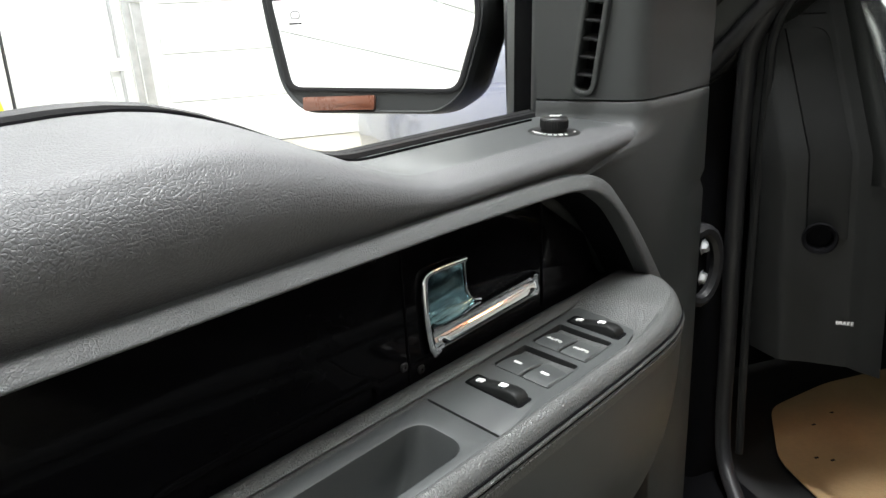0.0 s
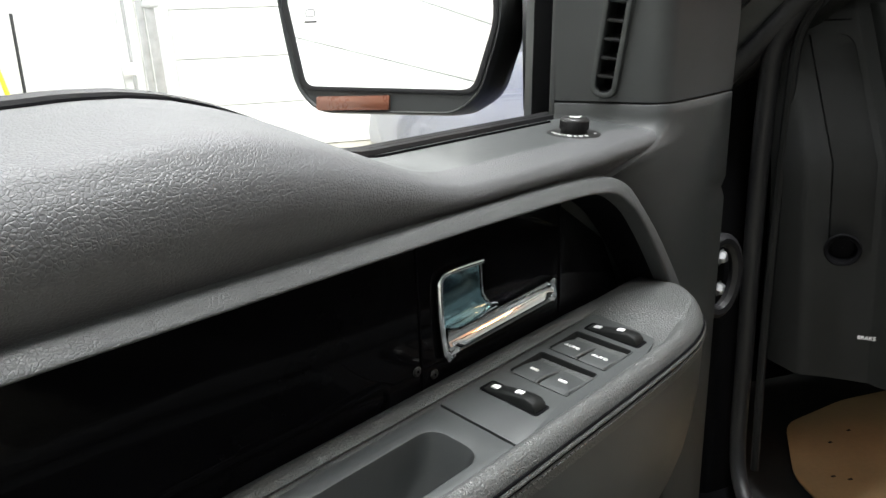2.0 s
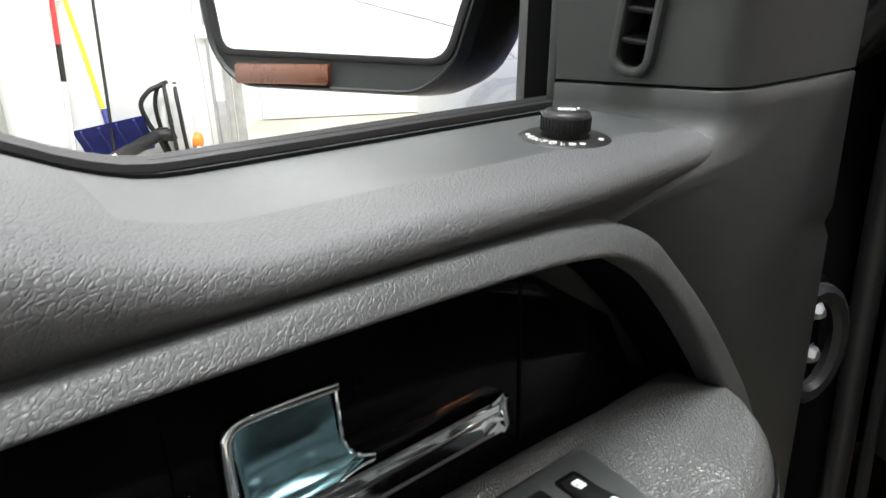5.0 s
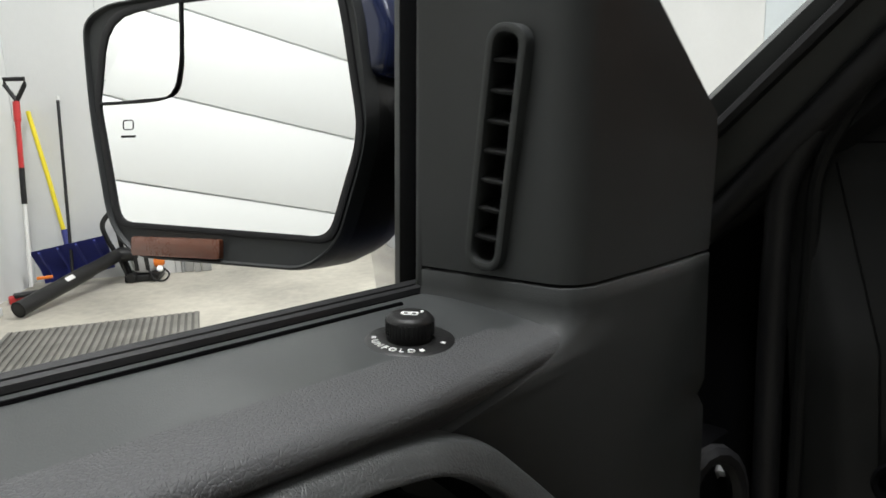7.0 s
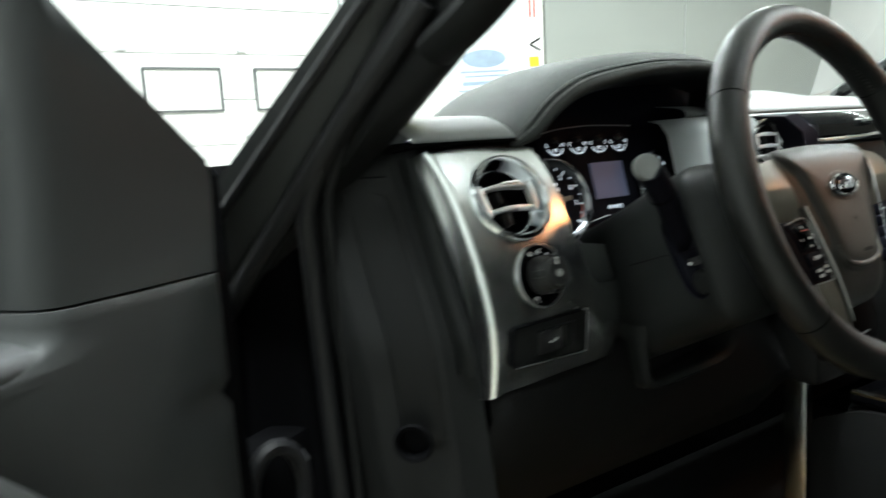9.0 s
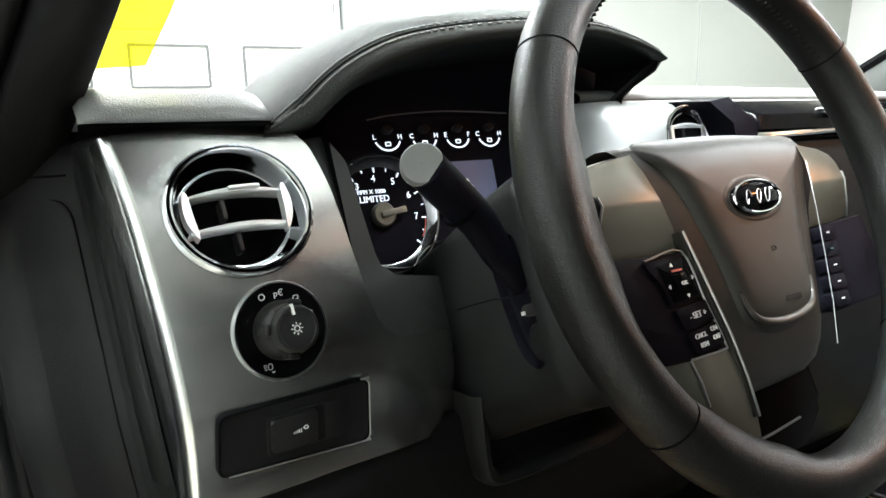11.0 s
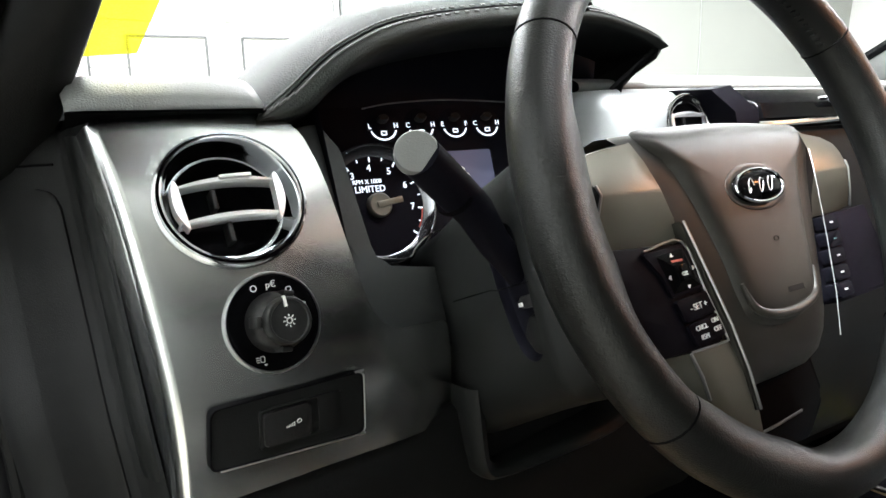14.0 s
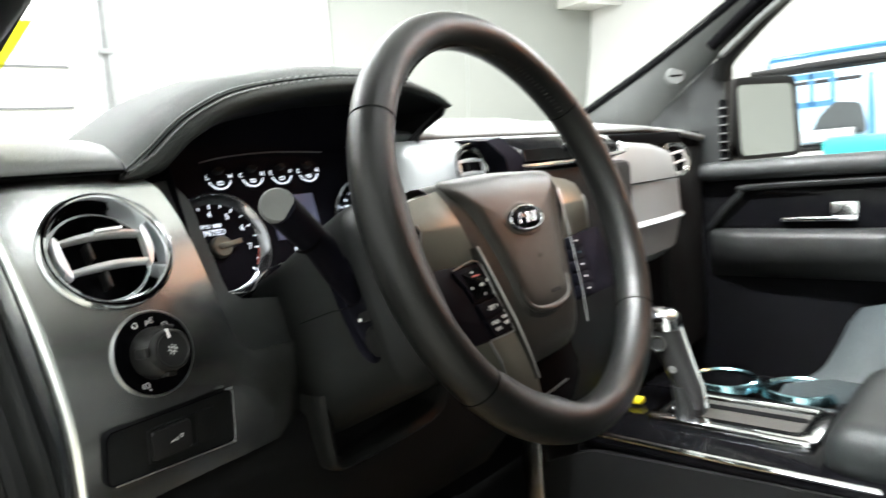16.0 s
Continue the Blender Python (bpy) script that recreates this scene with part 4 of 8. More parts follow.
for k in range(17):
    a = k / 16
    u = 0.5765 - 0.1305 * a
    zt = 1.2455 + 0.0042 * a
    e = 0.75 if k in (0, 16) else 1.0
    lev.append([Vector((u, 0.0360, zt)), Vector((u, 0.0430, zt + 0.0006)), Vector((u, 0.0360 + 0.0105 * e, zt - 0.0004)), Vector((u, 0.0360 + 0.0108 * e, zt - 0.0018)), Vector((u, 0.0450, zt - 0.0034)), Vector((u, 0.0432, zt - 0.0062)),
                Vector((u, 0.0436, zt - 0.0095)), Vector((u, 0.0458, zt - 0.0130)), Vector((u, 0.0360 + 0.0110 * e, zt - 0.0165)), Vector((u, 0.0462, zt - 0.0195)), Vector((u, 0.0436, zt - 0.0218)), Vector((u, 0.0360, zt - 0.0222))])
part("lever", loft(lev), "chrome", pull, "polished chrome lever", angle=25)
part("lever_end", tube([(0.4462, 0.0462, 1.2492), (0.4458, 0.0440, 1.2430), (0.4458, 0.0462, 1.2335), (0.4462, 0.0440, 1.2282)], 0.0013, 8), "chrome", pull)
part("screw_cover", lathe([(0.001, 0.0012), (0.003, 0.0012), (0.004, 0.0)], 12, m=pose(0.605, 0.039, 1.222, -90, 0, 0)), "black_plastic", inlay)
part("screw_cover", lathe([(0.001, 0.0012), (0.003, 0.0012), (0.004, 0.0)], 12, m=pose(0.588, 0.039, 1.213, -90, 0, 0)), "black_plastic", inlay)
part("glint_trim", box(0.442, 0.480, 0.0386, 0.0398, 1.313, 1.316, 0.0005), "piano", inlay)

# armrest
ARM = [(0.036, 1.17), (0.040, 1.202), (0.0445, 1.2085), (0.0510, 1.2092), (0.0570, 1.2050), (0.0615, 1.1995), (0.1305, 1.1975), (0.1335, 1.2030), (0.1380, 1.2092), (0.1425, 1.2106), (0.1475, 1.2075), (0.1510, 1.1990), (0.1515, 1.180), (0.149, 1.13), (0.139, 1.07), (0.118, 1.01), (0.085, 0.95), (0.04, 0.93)]
SOFT = [1.17, 1.200, 1.2075, 1.2100, 1.2115, 1.2125, 1.2128, 1.2126, 1.2115, 1.2095, 1.2050, 1.1975, 1.180, 1.13, 1.07, 1.01, 0.95, 0.93]
WIDE = [(0.290, 0.050), (0.2915, 0.064), (0.294, 0.076), (0.298, 0.087), (0.304, 0.099), (0.312, 0.110), (0.322, 0.1200), (0.335, 0.1295), (0.350, 0.1370), (0.368, 0.1430), (0.390, 0.1472), (0.420, 0.1500), (0.470, 0.1512), (0.500, 0.1515)]


def arm_ring(u):
    """The armrest's outline across, at one place along the door: a tray that ends in a rounded leather front."""
    j = min(1.0, max(0.0, (0.425 - u) / 0.060))
    j = j * j * (3 - 2 * j)
    k = (table_at(WIDE, u) - 0.036) / 0.1155
    droop = max(0.0, 0.335 - u)
    out = []
    for i, ((n, z), zs) in enumerate(zip(ARM, SOFT)):
        z = mixed(z, zs, j) - (3.0 * droop * droop * (1.0 if z > 1.15 else 0.0))
        out.append(Vector((u, 0.036 + (n - 0.036) * k, z)))
    return smooth_curve(out, 2)


arm_us = [0.2902, 0.2910, 0.2920, 0.2935, 0.2955, 0.298, 0.301, 0.305, 0.310, 0.316, 0.323, 0.331, 0.340, 0.350, 0.360, 0.370] + [0.38 + 0.0125 * i for i in range(58)]
ab = loft([arm_ring(u) for u in arm_us], True)
ab.faces.index_update()
for f in ab.faces:
    c = f.calc_center_median()
    f.material_index = 1 if c.z < 1.184 and c.y > 0.03 else 0
armrest = part("armrest", ab, ["arm_leather", "hard_trim"], door, "padded leather armrest with stitched edge", angle=70)
for s in (-0.0030, 0.0030):
    pts = []
    for u in arm_us[3:]:
        r = arm_ring(u)
        p, d = mixed(r[22], r[23], 0.5), (r[24] - r[22]).normalized()
        pts.append(p + d * s + Vector((0, d.z, -d.y)) * -0.0002)
    part("seam", tube(pts, 0.0011, 6), "black_gap", armrest)
part("piping", tube([mixed(arm_ring(u)[22], arm_ring(u)[23], 0.5) for u in arm_us[3:]], 0.0022, 8), "arm_leather", armrest)
stitches = []
for i in range(150):
    u = 1.05 - i * 0.0051
    r = arm_ring(u)
    p, d = mixed(r[22], r[23], 0.5), (r[24] - r[22]).normalized()
    stitches.append(box(u - 0.0019, u + 0.0019, -0.0006, 0.0008, -0.0006, 0.0006, 0.0, m=Matrix.Translation((0, p.y + 0.0008, p.z - 0.0065))))
part("stitching", joined(stitches), "thread", armrest, "fine grey stitching", smooth=False)

# switch plate and pull cup
TILT_TOP = Matrix.Translation((0, 0.098, 1.2000)) @ pose(0, 0, 0, -3.2, 0, 0) @ Matrix.Translation((0, -0.098, 0))
plate_o = rounded([(0.6045, 0.0605), (0.6045, 0.1325), (0.448, 0.1315), (0.402, 0.120), (0.368, 0.088), (0.367, 0.056)], [0.001, 0.001, 0.04, 0.03, 0.03, 0.012], 6)
plate = part("switch_plate", prism(plate_o, -0.006, 0.0018, 0.0012, m=TILT_TOP), "hard_trim", door, "dark grey switch plate")
cup_o = rounded([(0.6060, 0.0605), (1.02, 0.0605), (1.02, 0.1325), (0.6060, 0.1325)], 0.001, 12)
cup_i = rounded([(0.628, 0.076), (0.96, 0.076), (0.96, 0.121), (0.628, 0.121)], 0.016, 12)
pullcup = part("pull_plate", ring_plate(cup_o, cup_i, -0.004, 0.0018, 0.0015, m=TILT_TOP), "hard_trim", door, "grey plate with a deep pull cup")
cut(armrest, [prism([Vector((0.794 + (p.x - 0.794) * 0.995, 0.0985 + (p.y - 0.0985) * 0.99)) for p in cup_i], -0.09, 0.03, m=TILT_TOP)])
part("pull_well", cup(cup_i, 0.0012, 0.055, 0.86, m=TILT_TOP), "hard_trim", pullcup)


def rocker(u0, u1, n0, n1):
    """A paddle that rises from a flush inner end to a rounded grip at the outer end."""
    c = []
    for n, h in ((n0, -0.001), (n0 + 0.001, 0.0022), (mixed(n0, n1, 0.3), 0.0050), (mixed(n0, n1, 0.6), 0.0082), (mixed(n0, n1, 0.8), 0.0096), (mixed(n0, n1, 0.92), 0.0090), (n1 - 0.001, 0.0064), (n1, 0.0010)):
        c.append([Vector((u0, n, -0.002)), Vector((u0, n, h - 0.0012)), Vector((u0 + 0.0014, n, h)), Vector((u1 - 0.0014, n, h)), Vector((u1, n, h - 0.0012)), Vector((u1, n, -0.002))])
    return loft(c, m=TILT_TOP)


for u0, u1 in ((0.5560, 0.5690), (0.4200, 0.4325)):
    part("rocker_well", prism(rect((u0 + u1) / 2, 0.0930, u1 - u0 + 0.0035, 0.053, 0.003), 0.0, 0.0022, m=TILT_TOP), "black_gap", plate)
    rk = part("rocker_switch", rocker(u0, u1, 0.0680, 0.1170), "column_trim", plate, "raised dark rocker with white symbols", angle=50)
    for nn, hh in ((0.0765, 0.0038), (0.0985, 0.0086)):
        part("symbol", ring_plate(rect((u0 + u1) / 2, nn, 0.0050, 0.0066, 0.001), rect((u0 + u1) / 2 + 0.001, nn, 0.0014, 0.0020, 0.0004), 0.0, 0.0006, m=TILT_TOP @ Matrix.Translation((0, nn, hh)) @ pose(0, 0, 0, 9, 0, 0) @ Matrix.Translation((0, -nn, 0))), "white_print", rk)
for uc, text in ((0.514, ""), (0.463, "AUTO")):
    well = rect(uc, 0.0925, 0.042, 0.053, 0.003)
    cut(plate, [prism(rect(uc, 0.0925, 0.0415, 0.0525, 0.003), -0.0045, 0.01, m=TILT_TOP)])
    part("window_switch_well", cup(well, 0.0022, 0.006, 0.9, m=TILT_TOP), "dark_trim", plate)
    part("well_rim", ring_plate(rect(uc, 0.0925, 0.0435, 0.0545, 0.003), well, 0.0, 0.0026, m=TILT_TOP), "hard_trim", plate)
    for k, nc in enumerate((0.0795, 0.1055)):
        wedge = []
        for u, h in ((uc - 0.0200, -0.0036), (uc - 0.0150, -0.0026), (uc - 0.006, 0.0000), (uc + 0.006, 0.0020), (uc + 0.0160, 0.0026), (uc + 0.0198, 0.0014)):
            wedge.append([Vector((u, nc - 0.0118, -0.003)), Vector((u, nc - 0.0118, h - 0.001)), Vector((u, nc - 0.0108, h)), Vector((u, nc + 0.0108, h)), Vector((u, nc + 0.0118, h - 0.001)), Vector((u, nc + 0.0118, -0.003))])
        sw = part("window_switch", loft(wedge, m=TILT_TOP), "hard_trim", plate, "grey window switch", angle=30)
        at = TILT_TOP @ Matrix.Translation((uc + 0.006, nc, 0.0023)) @ pose(0, 0, 0, 0, -6, 0) @ pose(0, 0, 0, 0, 0, 90)
        if text:
            part("lettering", words(text, 0.0050, at @ pose(0, 0, 0, 0, 0, 0)), "white_print", sw, smooth=False)
        else:
            part("symbol", box(-0.0035, 0.0035, -0.0012, 0.0012, -0.0004, 0.0006, 0.0, m=at), "white_print", sw, smooth=False)

# mirror adjuster knob on the shelf
KN = Matrix.Translation((0.3715, 0.0115, 1.3572)) @ Matrix.Rotation(radians(-4), 4, "X") @ Matrix.Diagonal((0.88, 0.88, 0.92, 1.0))
knob = part("mirror_knob", lathe([(0.0002, 0.0192), (0.0100, 0.0192), (0.0128, 0.0186), (0.0142, 0.0170), (0.0146, 0.0150), (0.0146, 0.0085), (0.0138, 0.0070), (0.0138, 0.004), (0.0165, 0.003)], 48, m=KN), "black_plastic", door, "black mirror adjuster knob")
for k in range(36):
    part("grip_rib", box(0.0143, 0.0151, -0.0005, 0.0005, 0.0080, 0.0158, 0.0, m=KN @ pose(0, 0, 0, 0, 0, 10 * k)), "rubber", knob, smooth=False)
part("dial_ring", lathe([(0.0150, 0.0044), (0.0262, 0.0040), (0.0280, 0.0030), (0.0290, 0.0)], 48, m=KN), "black_plastic", knob)
for ch, a in zip("UNFOLD", (-22, -6, 9, 24, 39, 54)):
    part("lettering", words(ch, 0.0066, KN @ pose(0.0220 * math.cos(radians(a)), 0.0220 * math.sin(radians(a)), 0.0044, 0, 0, a + 90)), "white_print", knob, smooth=False)
for a in (70, 118, -40, 205):
    part("dial_mark", box(-0.0014, 0.0014, -0.0012, 0.0012, 0.0040, 0.0047, 0.0, m=KN @ pose(0.0220 * math.cos(radians(a)), 0.0220 * math.sin(radians(a)), 0, 0, 0, a)), "white_print", knob, smooth=False)
KS = KN @ pose(0, 0, 0.0190, 0, 0, 133)
part("knob_symbol", ring_plate(rect(0, 0, 0.0105, 0.0058, 0.002), rect(0, 0, 0.0078, 0.0034, 0.0012), 0.0, 0.0006, m=KS), "white_print", knob)
part("knob_symbol", box(-0.0012, 0.0012, -0.0012, 0.0012, 0.0, 0.0006, 0.0, m=KS), "white_print", knob, smooth=False)
part("knob_symbol", box(0.0062, 0.0076, 0.0020, 0.0062, 0.0, 0.0006, 0.0, m=KS), "white_print", knob, smooth=False)

# wing mirror, in the world's own axes but part of the door
MIR_W = axes((0.1880, 0.8237, 1.4620), (0.850, -0.526, 0.0), (-0.50, -0.84, 0.14))
MIR = M_DOOR.inverted() @ MIR_W
glass_o = rounded([(-0.126, -0.067), (0.080, -0.075), (0.105, 0.005), (0.090, 0.090), (0.083, 0.119), (-0.060, 0.1165), (-0.139, 0.110), (-0.148, 0.035)], [0.012, 0.014, 0.02, 0.01, 0.008, 0.002, 0.03, 0.01], 4)
rim = [Vector((0.0 + (p.x + 0.015) * 1.055 - 0.015, 0.02 + (p.y - 0.02) * 1.06)) for p in glass_o]


def mirror_outline(k, dx, dy, out=0.0):
    base = rounded([(-0.114, -0.099), (0.060, -0.1035), (0.090, -0.082), (0.1165, 0.005), (0.1045, 0.095), (0.096, 0.124), (0.070, 0.133), (-0.143, 0.123), (-0.169, 0.110), (-0.162, 0.03), (-0.141, -0.07)], [0.02, 0.015, 0.02, 0.03, 0.02, 0.012, 0.02, 0.015, 0.02, 0.05, 0.03], 4)
    return [Vector((dx + p.x * k + out * max(0.0, (p.x + 0.03) / 0.14), 0.015 + dy + (p.y - 0.015) * k)) for p in base]


# Grey lip, black shell: shade on the turning sides is put into colour.
lip, shell = [], []
for z, k, out in ((0.004, 0.965, 0.0), (0.0075, 0.978, 0.0), (0.0070, 0.990, 0.0), (0.003, 0.998, 0.0), (-0.010, 1.0, 0.002)):
    lip.append([Vector((p.x, p.y, z)) for p in mirror_outline(k, 0, 0, out)])
for z, k, dx, out in ((-0.0102, 0.996, 0.0, 0.002), (-0.025, 1.0, 0.0, 0.006), (-0.05, 0.985, 0.004, 0.010), (-0.08, 0.93, 0.012, 0.008), (-0.11, 0.80, 0.024, 0.004), (-0.13, 0.60, 0.034, 0.0), (-0.14, 0.3, 0.04, 0.0)):
    shell.append([Vector((p.x, p.y, z)) for p in mirror_outline(k, dx, 0, out)])
mirror = part("wing_mirror", loft(shell, m=MIR), "black_plastic", door, "wing mirror housing with blue cap, sides darkened for shade", angle=50)
part("mirror_lip", loft(lip, m=MIR), "sail_trim", mirror, "grey moulded front lip", angle=50)
part("mirror_well", prism(mirror_outline(0.95, 0, 0), -0.03, 0.003, m=MIR), "black_gap", mirror)
part("mirror_rim", ring_plate(rim, glass_o, 0.0, 0.0062, 0.001, m=MIR), "rubber", mirror)
part("mirror_glass", prism(glass_o, 0.002, 0.0048, m=MIR), "mirror", mirror, "clear flat mirror glass", smooth=False)
spot_o = rounded([(-0.148, 0.037), (-0.066, 0.039), (-0.060, 0.066), (-0.061, 0.1165), (-0.139, 0.110)], [0.004, 0.025, 0.01, 0.002, 0.03], 4)
part("spotter_glass", prism(spot_o, 0.0049, 0.0056, m=MIR @ Matrix.Translation((-0.137, 0.037, 0.0049)) @ pose(0, 0, 0, -1.6, -2.5, 0) @ Matrix.Translation((0.137, -0.037, -0.0049))), "mirror", mirror, "small convex spotter glass", smooth=False)
div = [Vector((p.x, p.y, 0.006)) for p in smooth_curve([(-0.148, 0.036), (-0.09, 0.0375), (-0.072, 0.043), (-0.063, 0.060), (-0.0605, 0.085), (-0.061, 0.117)], 5)]
part("spotter_rim", tube(div, 0.0013, 6, m=MIR), "rubber", mirror)
part("amber_marker", prism(rect(-0.0655, -0.0880, 0.092, 0.0165, 0.002), 0.002, 0.0095, 0.0015, m=MIR), "amber", mirror, "amber turn signal lens")
part("mirror_symbol", ring_plate(rect(-0.118, 0.017, 0.012, 0.009, 0.003), rect(-0.118, 0.017, 0.010, 0.007, 0.002), 0.0049, 0.0051, m=MIR), "dark_trim", mirror)
part("symbol_bar", box(-0.126, -0.110, 0.006, 0.008, 0.0049, 0.0051, m=MIR), "dark_trim", mirror, smooth=False)
cap = [[Vector((p.x + out, p.y, z)) for p in rounded([(0.085 + s, 0.052 + s), (0.1245 - s, 0.047 + s), (0.1300 - s, 0.085), (0.1140 - s, 0.132 - s), (0.070 + s, 0.139 - s)], 0.014, 5)] for z, s, out in ((-0.004, 0.008, -0.004), (-0.006, 0.004, -0.001), (-0.012, 0.0015, 0.002), (-0.030, 0.0, 0.007), (-0.055, 0.001, 0.011), (-0.08, 0.006, 0.010), (-0.10, 0.016, 0.004))]
part("blue_cap", loft(cap, m=MIR), "navy", mirror, "glossy dark blue cap", angle=50)
arm_pts = [M_DOOR.inverted() @ Vector(p) for p in ((0.33, 0.82, 1.43), (0.38, 0.80, 1.43), (0.43, 0.775, 1.43))]
part("mirror_arm", tube(arm_pts, 0.055, 14, flat=(0.05, 0.075)), "sail_trim", mirror, "dark grey mirror arm")
part("mirror_foot", prism(rounded([(0.16, 1.34), (0.268, 1.34), (0.262, 1.50), (0.22, 1.52), (0.15, 1.42)], 0.01), -0.125, -0.10, 0.008, m=WALL), "black_plastic", mirror)

# ---- the truck's cab: x across to the far side, y ahead, z up ----
MID = 1.48  # centre line of the cab


def mirrored(p):
    return (2 * MID - p[0], p[1], p[2])


cab = thing("truck_cab", "dark blue pickup cab shell with grey trim", "pickup truck")
part("floor_pan", box(0.66, 2.30, -1.2, 1.15, 0.66, 0.715, 0.01), "carpet", cab, "black carpeted cab floor")
part("firewall", box(0.62, 2.34, 1.10, 1.18, 0.66, 1.45, 0.02), "black_gap", cab)
part("sill", box(0.56, 0.70, -1.0, 0.95, 0.60, 0.735, 0.02), "black_gap", cab)
part("kick_panel", box(2.18, 2.34, 0.84, 1.15, 0.62, 1.47, 0.01), "shade_trim", cab)
part("far_sill", box(2.18, 2.36, -1.25, 0.95, 0.60, 0.74, 0.02), "black_gap", cab)
part("roof", box(0.72, 2.24, -1.25, 0.02, 1.93, 1.98, 0.02), "headliner", cab, "pale grey headliner")
part("roof_skin", box(0.70, 2.26, -1.27, 0.05, 1.985, 2.03, 0.02), "navy", cab)
# Unseen opaque panel and rear wall, added to block light behind the seats.
part("rear_light_block", box(0.66, 2.30, -1.275, -1.262, 1.60, 1.945, 0.003), "tinted", cab, "opaque dark rear window panel, unseen, blocks light")
part("rear_wall", box(0.62, 2.34, -1.30, -1.22, 0.62, 1.62, 0.02), "dark_trim", cab)
part("header", tube([(0.86, 0.05, 1.93), (MID, 0.10, 1.955), (2.10, 0.05, 1.93)], 0.05, 10, flat=(0.06, 0.035)), "headliner", cab)
part("hinge_pillar", prism(rounded([(0.575, 0.835), (0.625, 0.795), (0.70, 0.80), (0.70, 1.12), (0.575, 1.12)], 0.012), 0.64, 1.47, 0.01), "black_gap", cab, "dark hinge pillar")
part("fender", loft([[Vector((0.60, y, 1.44 - 0.05 * k)), Vector((0.53, y, 1.40 - 0.06 * k)), Vector((0.47 - 0.02 * k, y, 1.30 - 0.05 * k)), Vector((0.455 - 0.03 * k, y, 1.10)), Vector((0.46, y, 0.75)), Vector((0.60, y, 0.75))]
                    for k, y in ((0, 0.90), (0.1, 1.0), (0.4, 1.4), (0.8, 2.0), (1.0, 2.6))]), "navy", cab, "glossy dark blue front fender", angle=60)
part("hood", loft([[Vector((0.58, y, 1.44 - 0.06 * k)), Vector((0.75, y, 1.475 - 0.06 * k)), Vector((MID, y, 1.485 - 0.06 * k)), Vector((2.21, y, 1.475 - 0.06 * k)), Vector((2.38, y, 1.44 - 0.06 * k)), Vector((2.38, y, 1.2)), Vector((0.58, y, 1.2))]
                  for k, y in ((0, 1.30), (0.4, 1.7), (1, 2.4), (1.3, 2.6))]), "navy", cab, "dark blue hood", angle=60)
for side in (0, 1):
    f = (lambda p: p) if side == 0 else mirrored
    b_rings = [[Vector(f((x, y, z))) for x, y in ((0.62, -0.62), (0.76, -0.60), (0.76, -0.46), (0.62, -0.44))] for z in (0.66, 1.3, 1.93)]
    part("centre_pillar", bevelled(loft(b_rings), 0.012), "pillar_trim", cab)
    part("rear_quarter", box(*sorted((f((0.60, 0, 0))[0], f((0.68, 0, 0))[0])), -1.25, -0.62, 0.62, 1.40, 0.02), "navy", cab)
    # Unseen opaque panel, added to keep side light out of the cab.
    part("side_light_block", box(*sorted((f((0.635, 0, 0))[0], f((0.647, 0, 0))[0])), -1.25, -0.60, 1.39, 1.95, 0.003), "tinted", cab, "opaque dark side window panel, unseen, blocks light")
    part("roof_rail", tube([f((0.80, 0.10, 1.90)), f((0.76, -0.4, 1.95)), f((0.76, -1.2, 1.95))], 0.04, 10), "pillar_trim", cab)


# warm courtesy lamp under the roof on the passenger side, lit by the open door
courtesy = thing("courtesy_lamp", "small lit warm courtesy lamp under the headliner", "car lamp")
part("housing", prism(rect(2.09, -0.04, 0.17, 0.085, 0.02), -1.9285, -1.912, 0.006, m=Matrix.Diagonal((1, 1, -1, 1))), "pillar_trim", courtesy, "moulded grey housing")
part("lamp_lens", prism(rect(2.09, -0.04, 0.13, 0.055, 0.012), -1.9118, -1.908, 0.001, m=Matrix.Diagonal((1, 1, -1, 1))), "dome_lens", courtesy, "lit warm lens")
wl = bpy.data.lights.new("courtesy_light", "AREA")
wl.shape, wl.size, wl.size_y, wl.energy, wl.color = "RECTANGLE", 0.13, 0.055, 3.5, (1.0, 0.36, 0.13)
new("courtesy_light", wl).matrix_basis = look((2.09, -0.04, 1.905), (1.14, 0.44, 1.44))


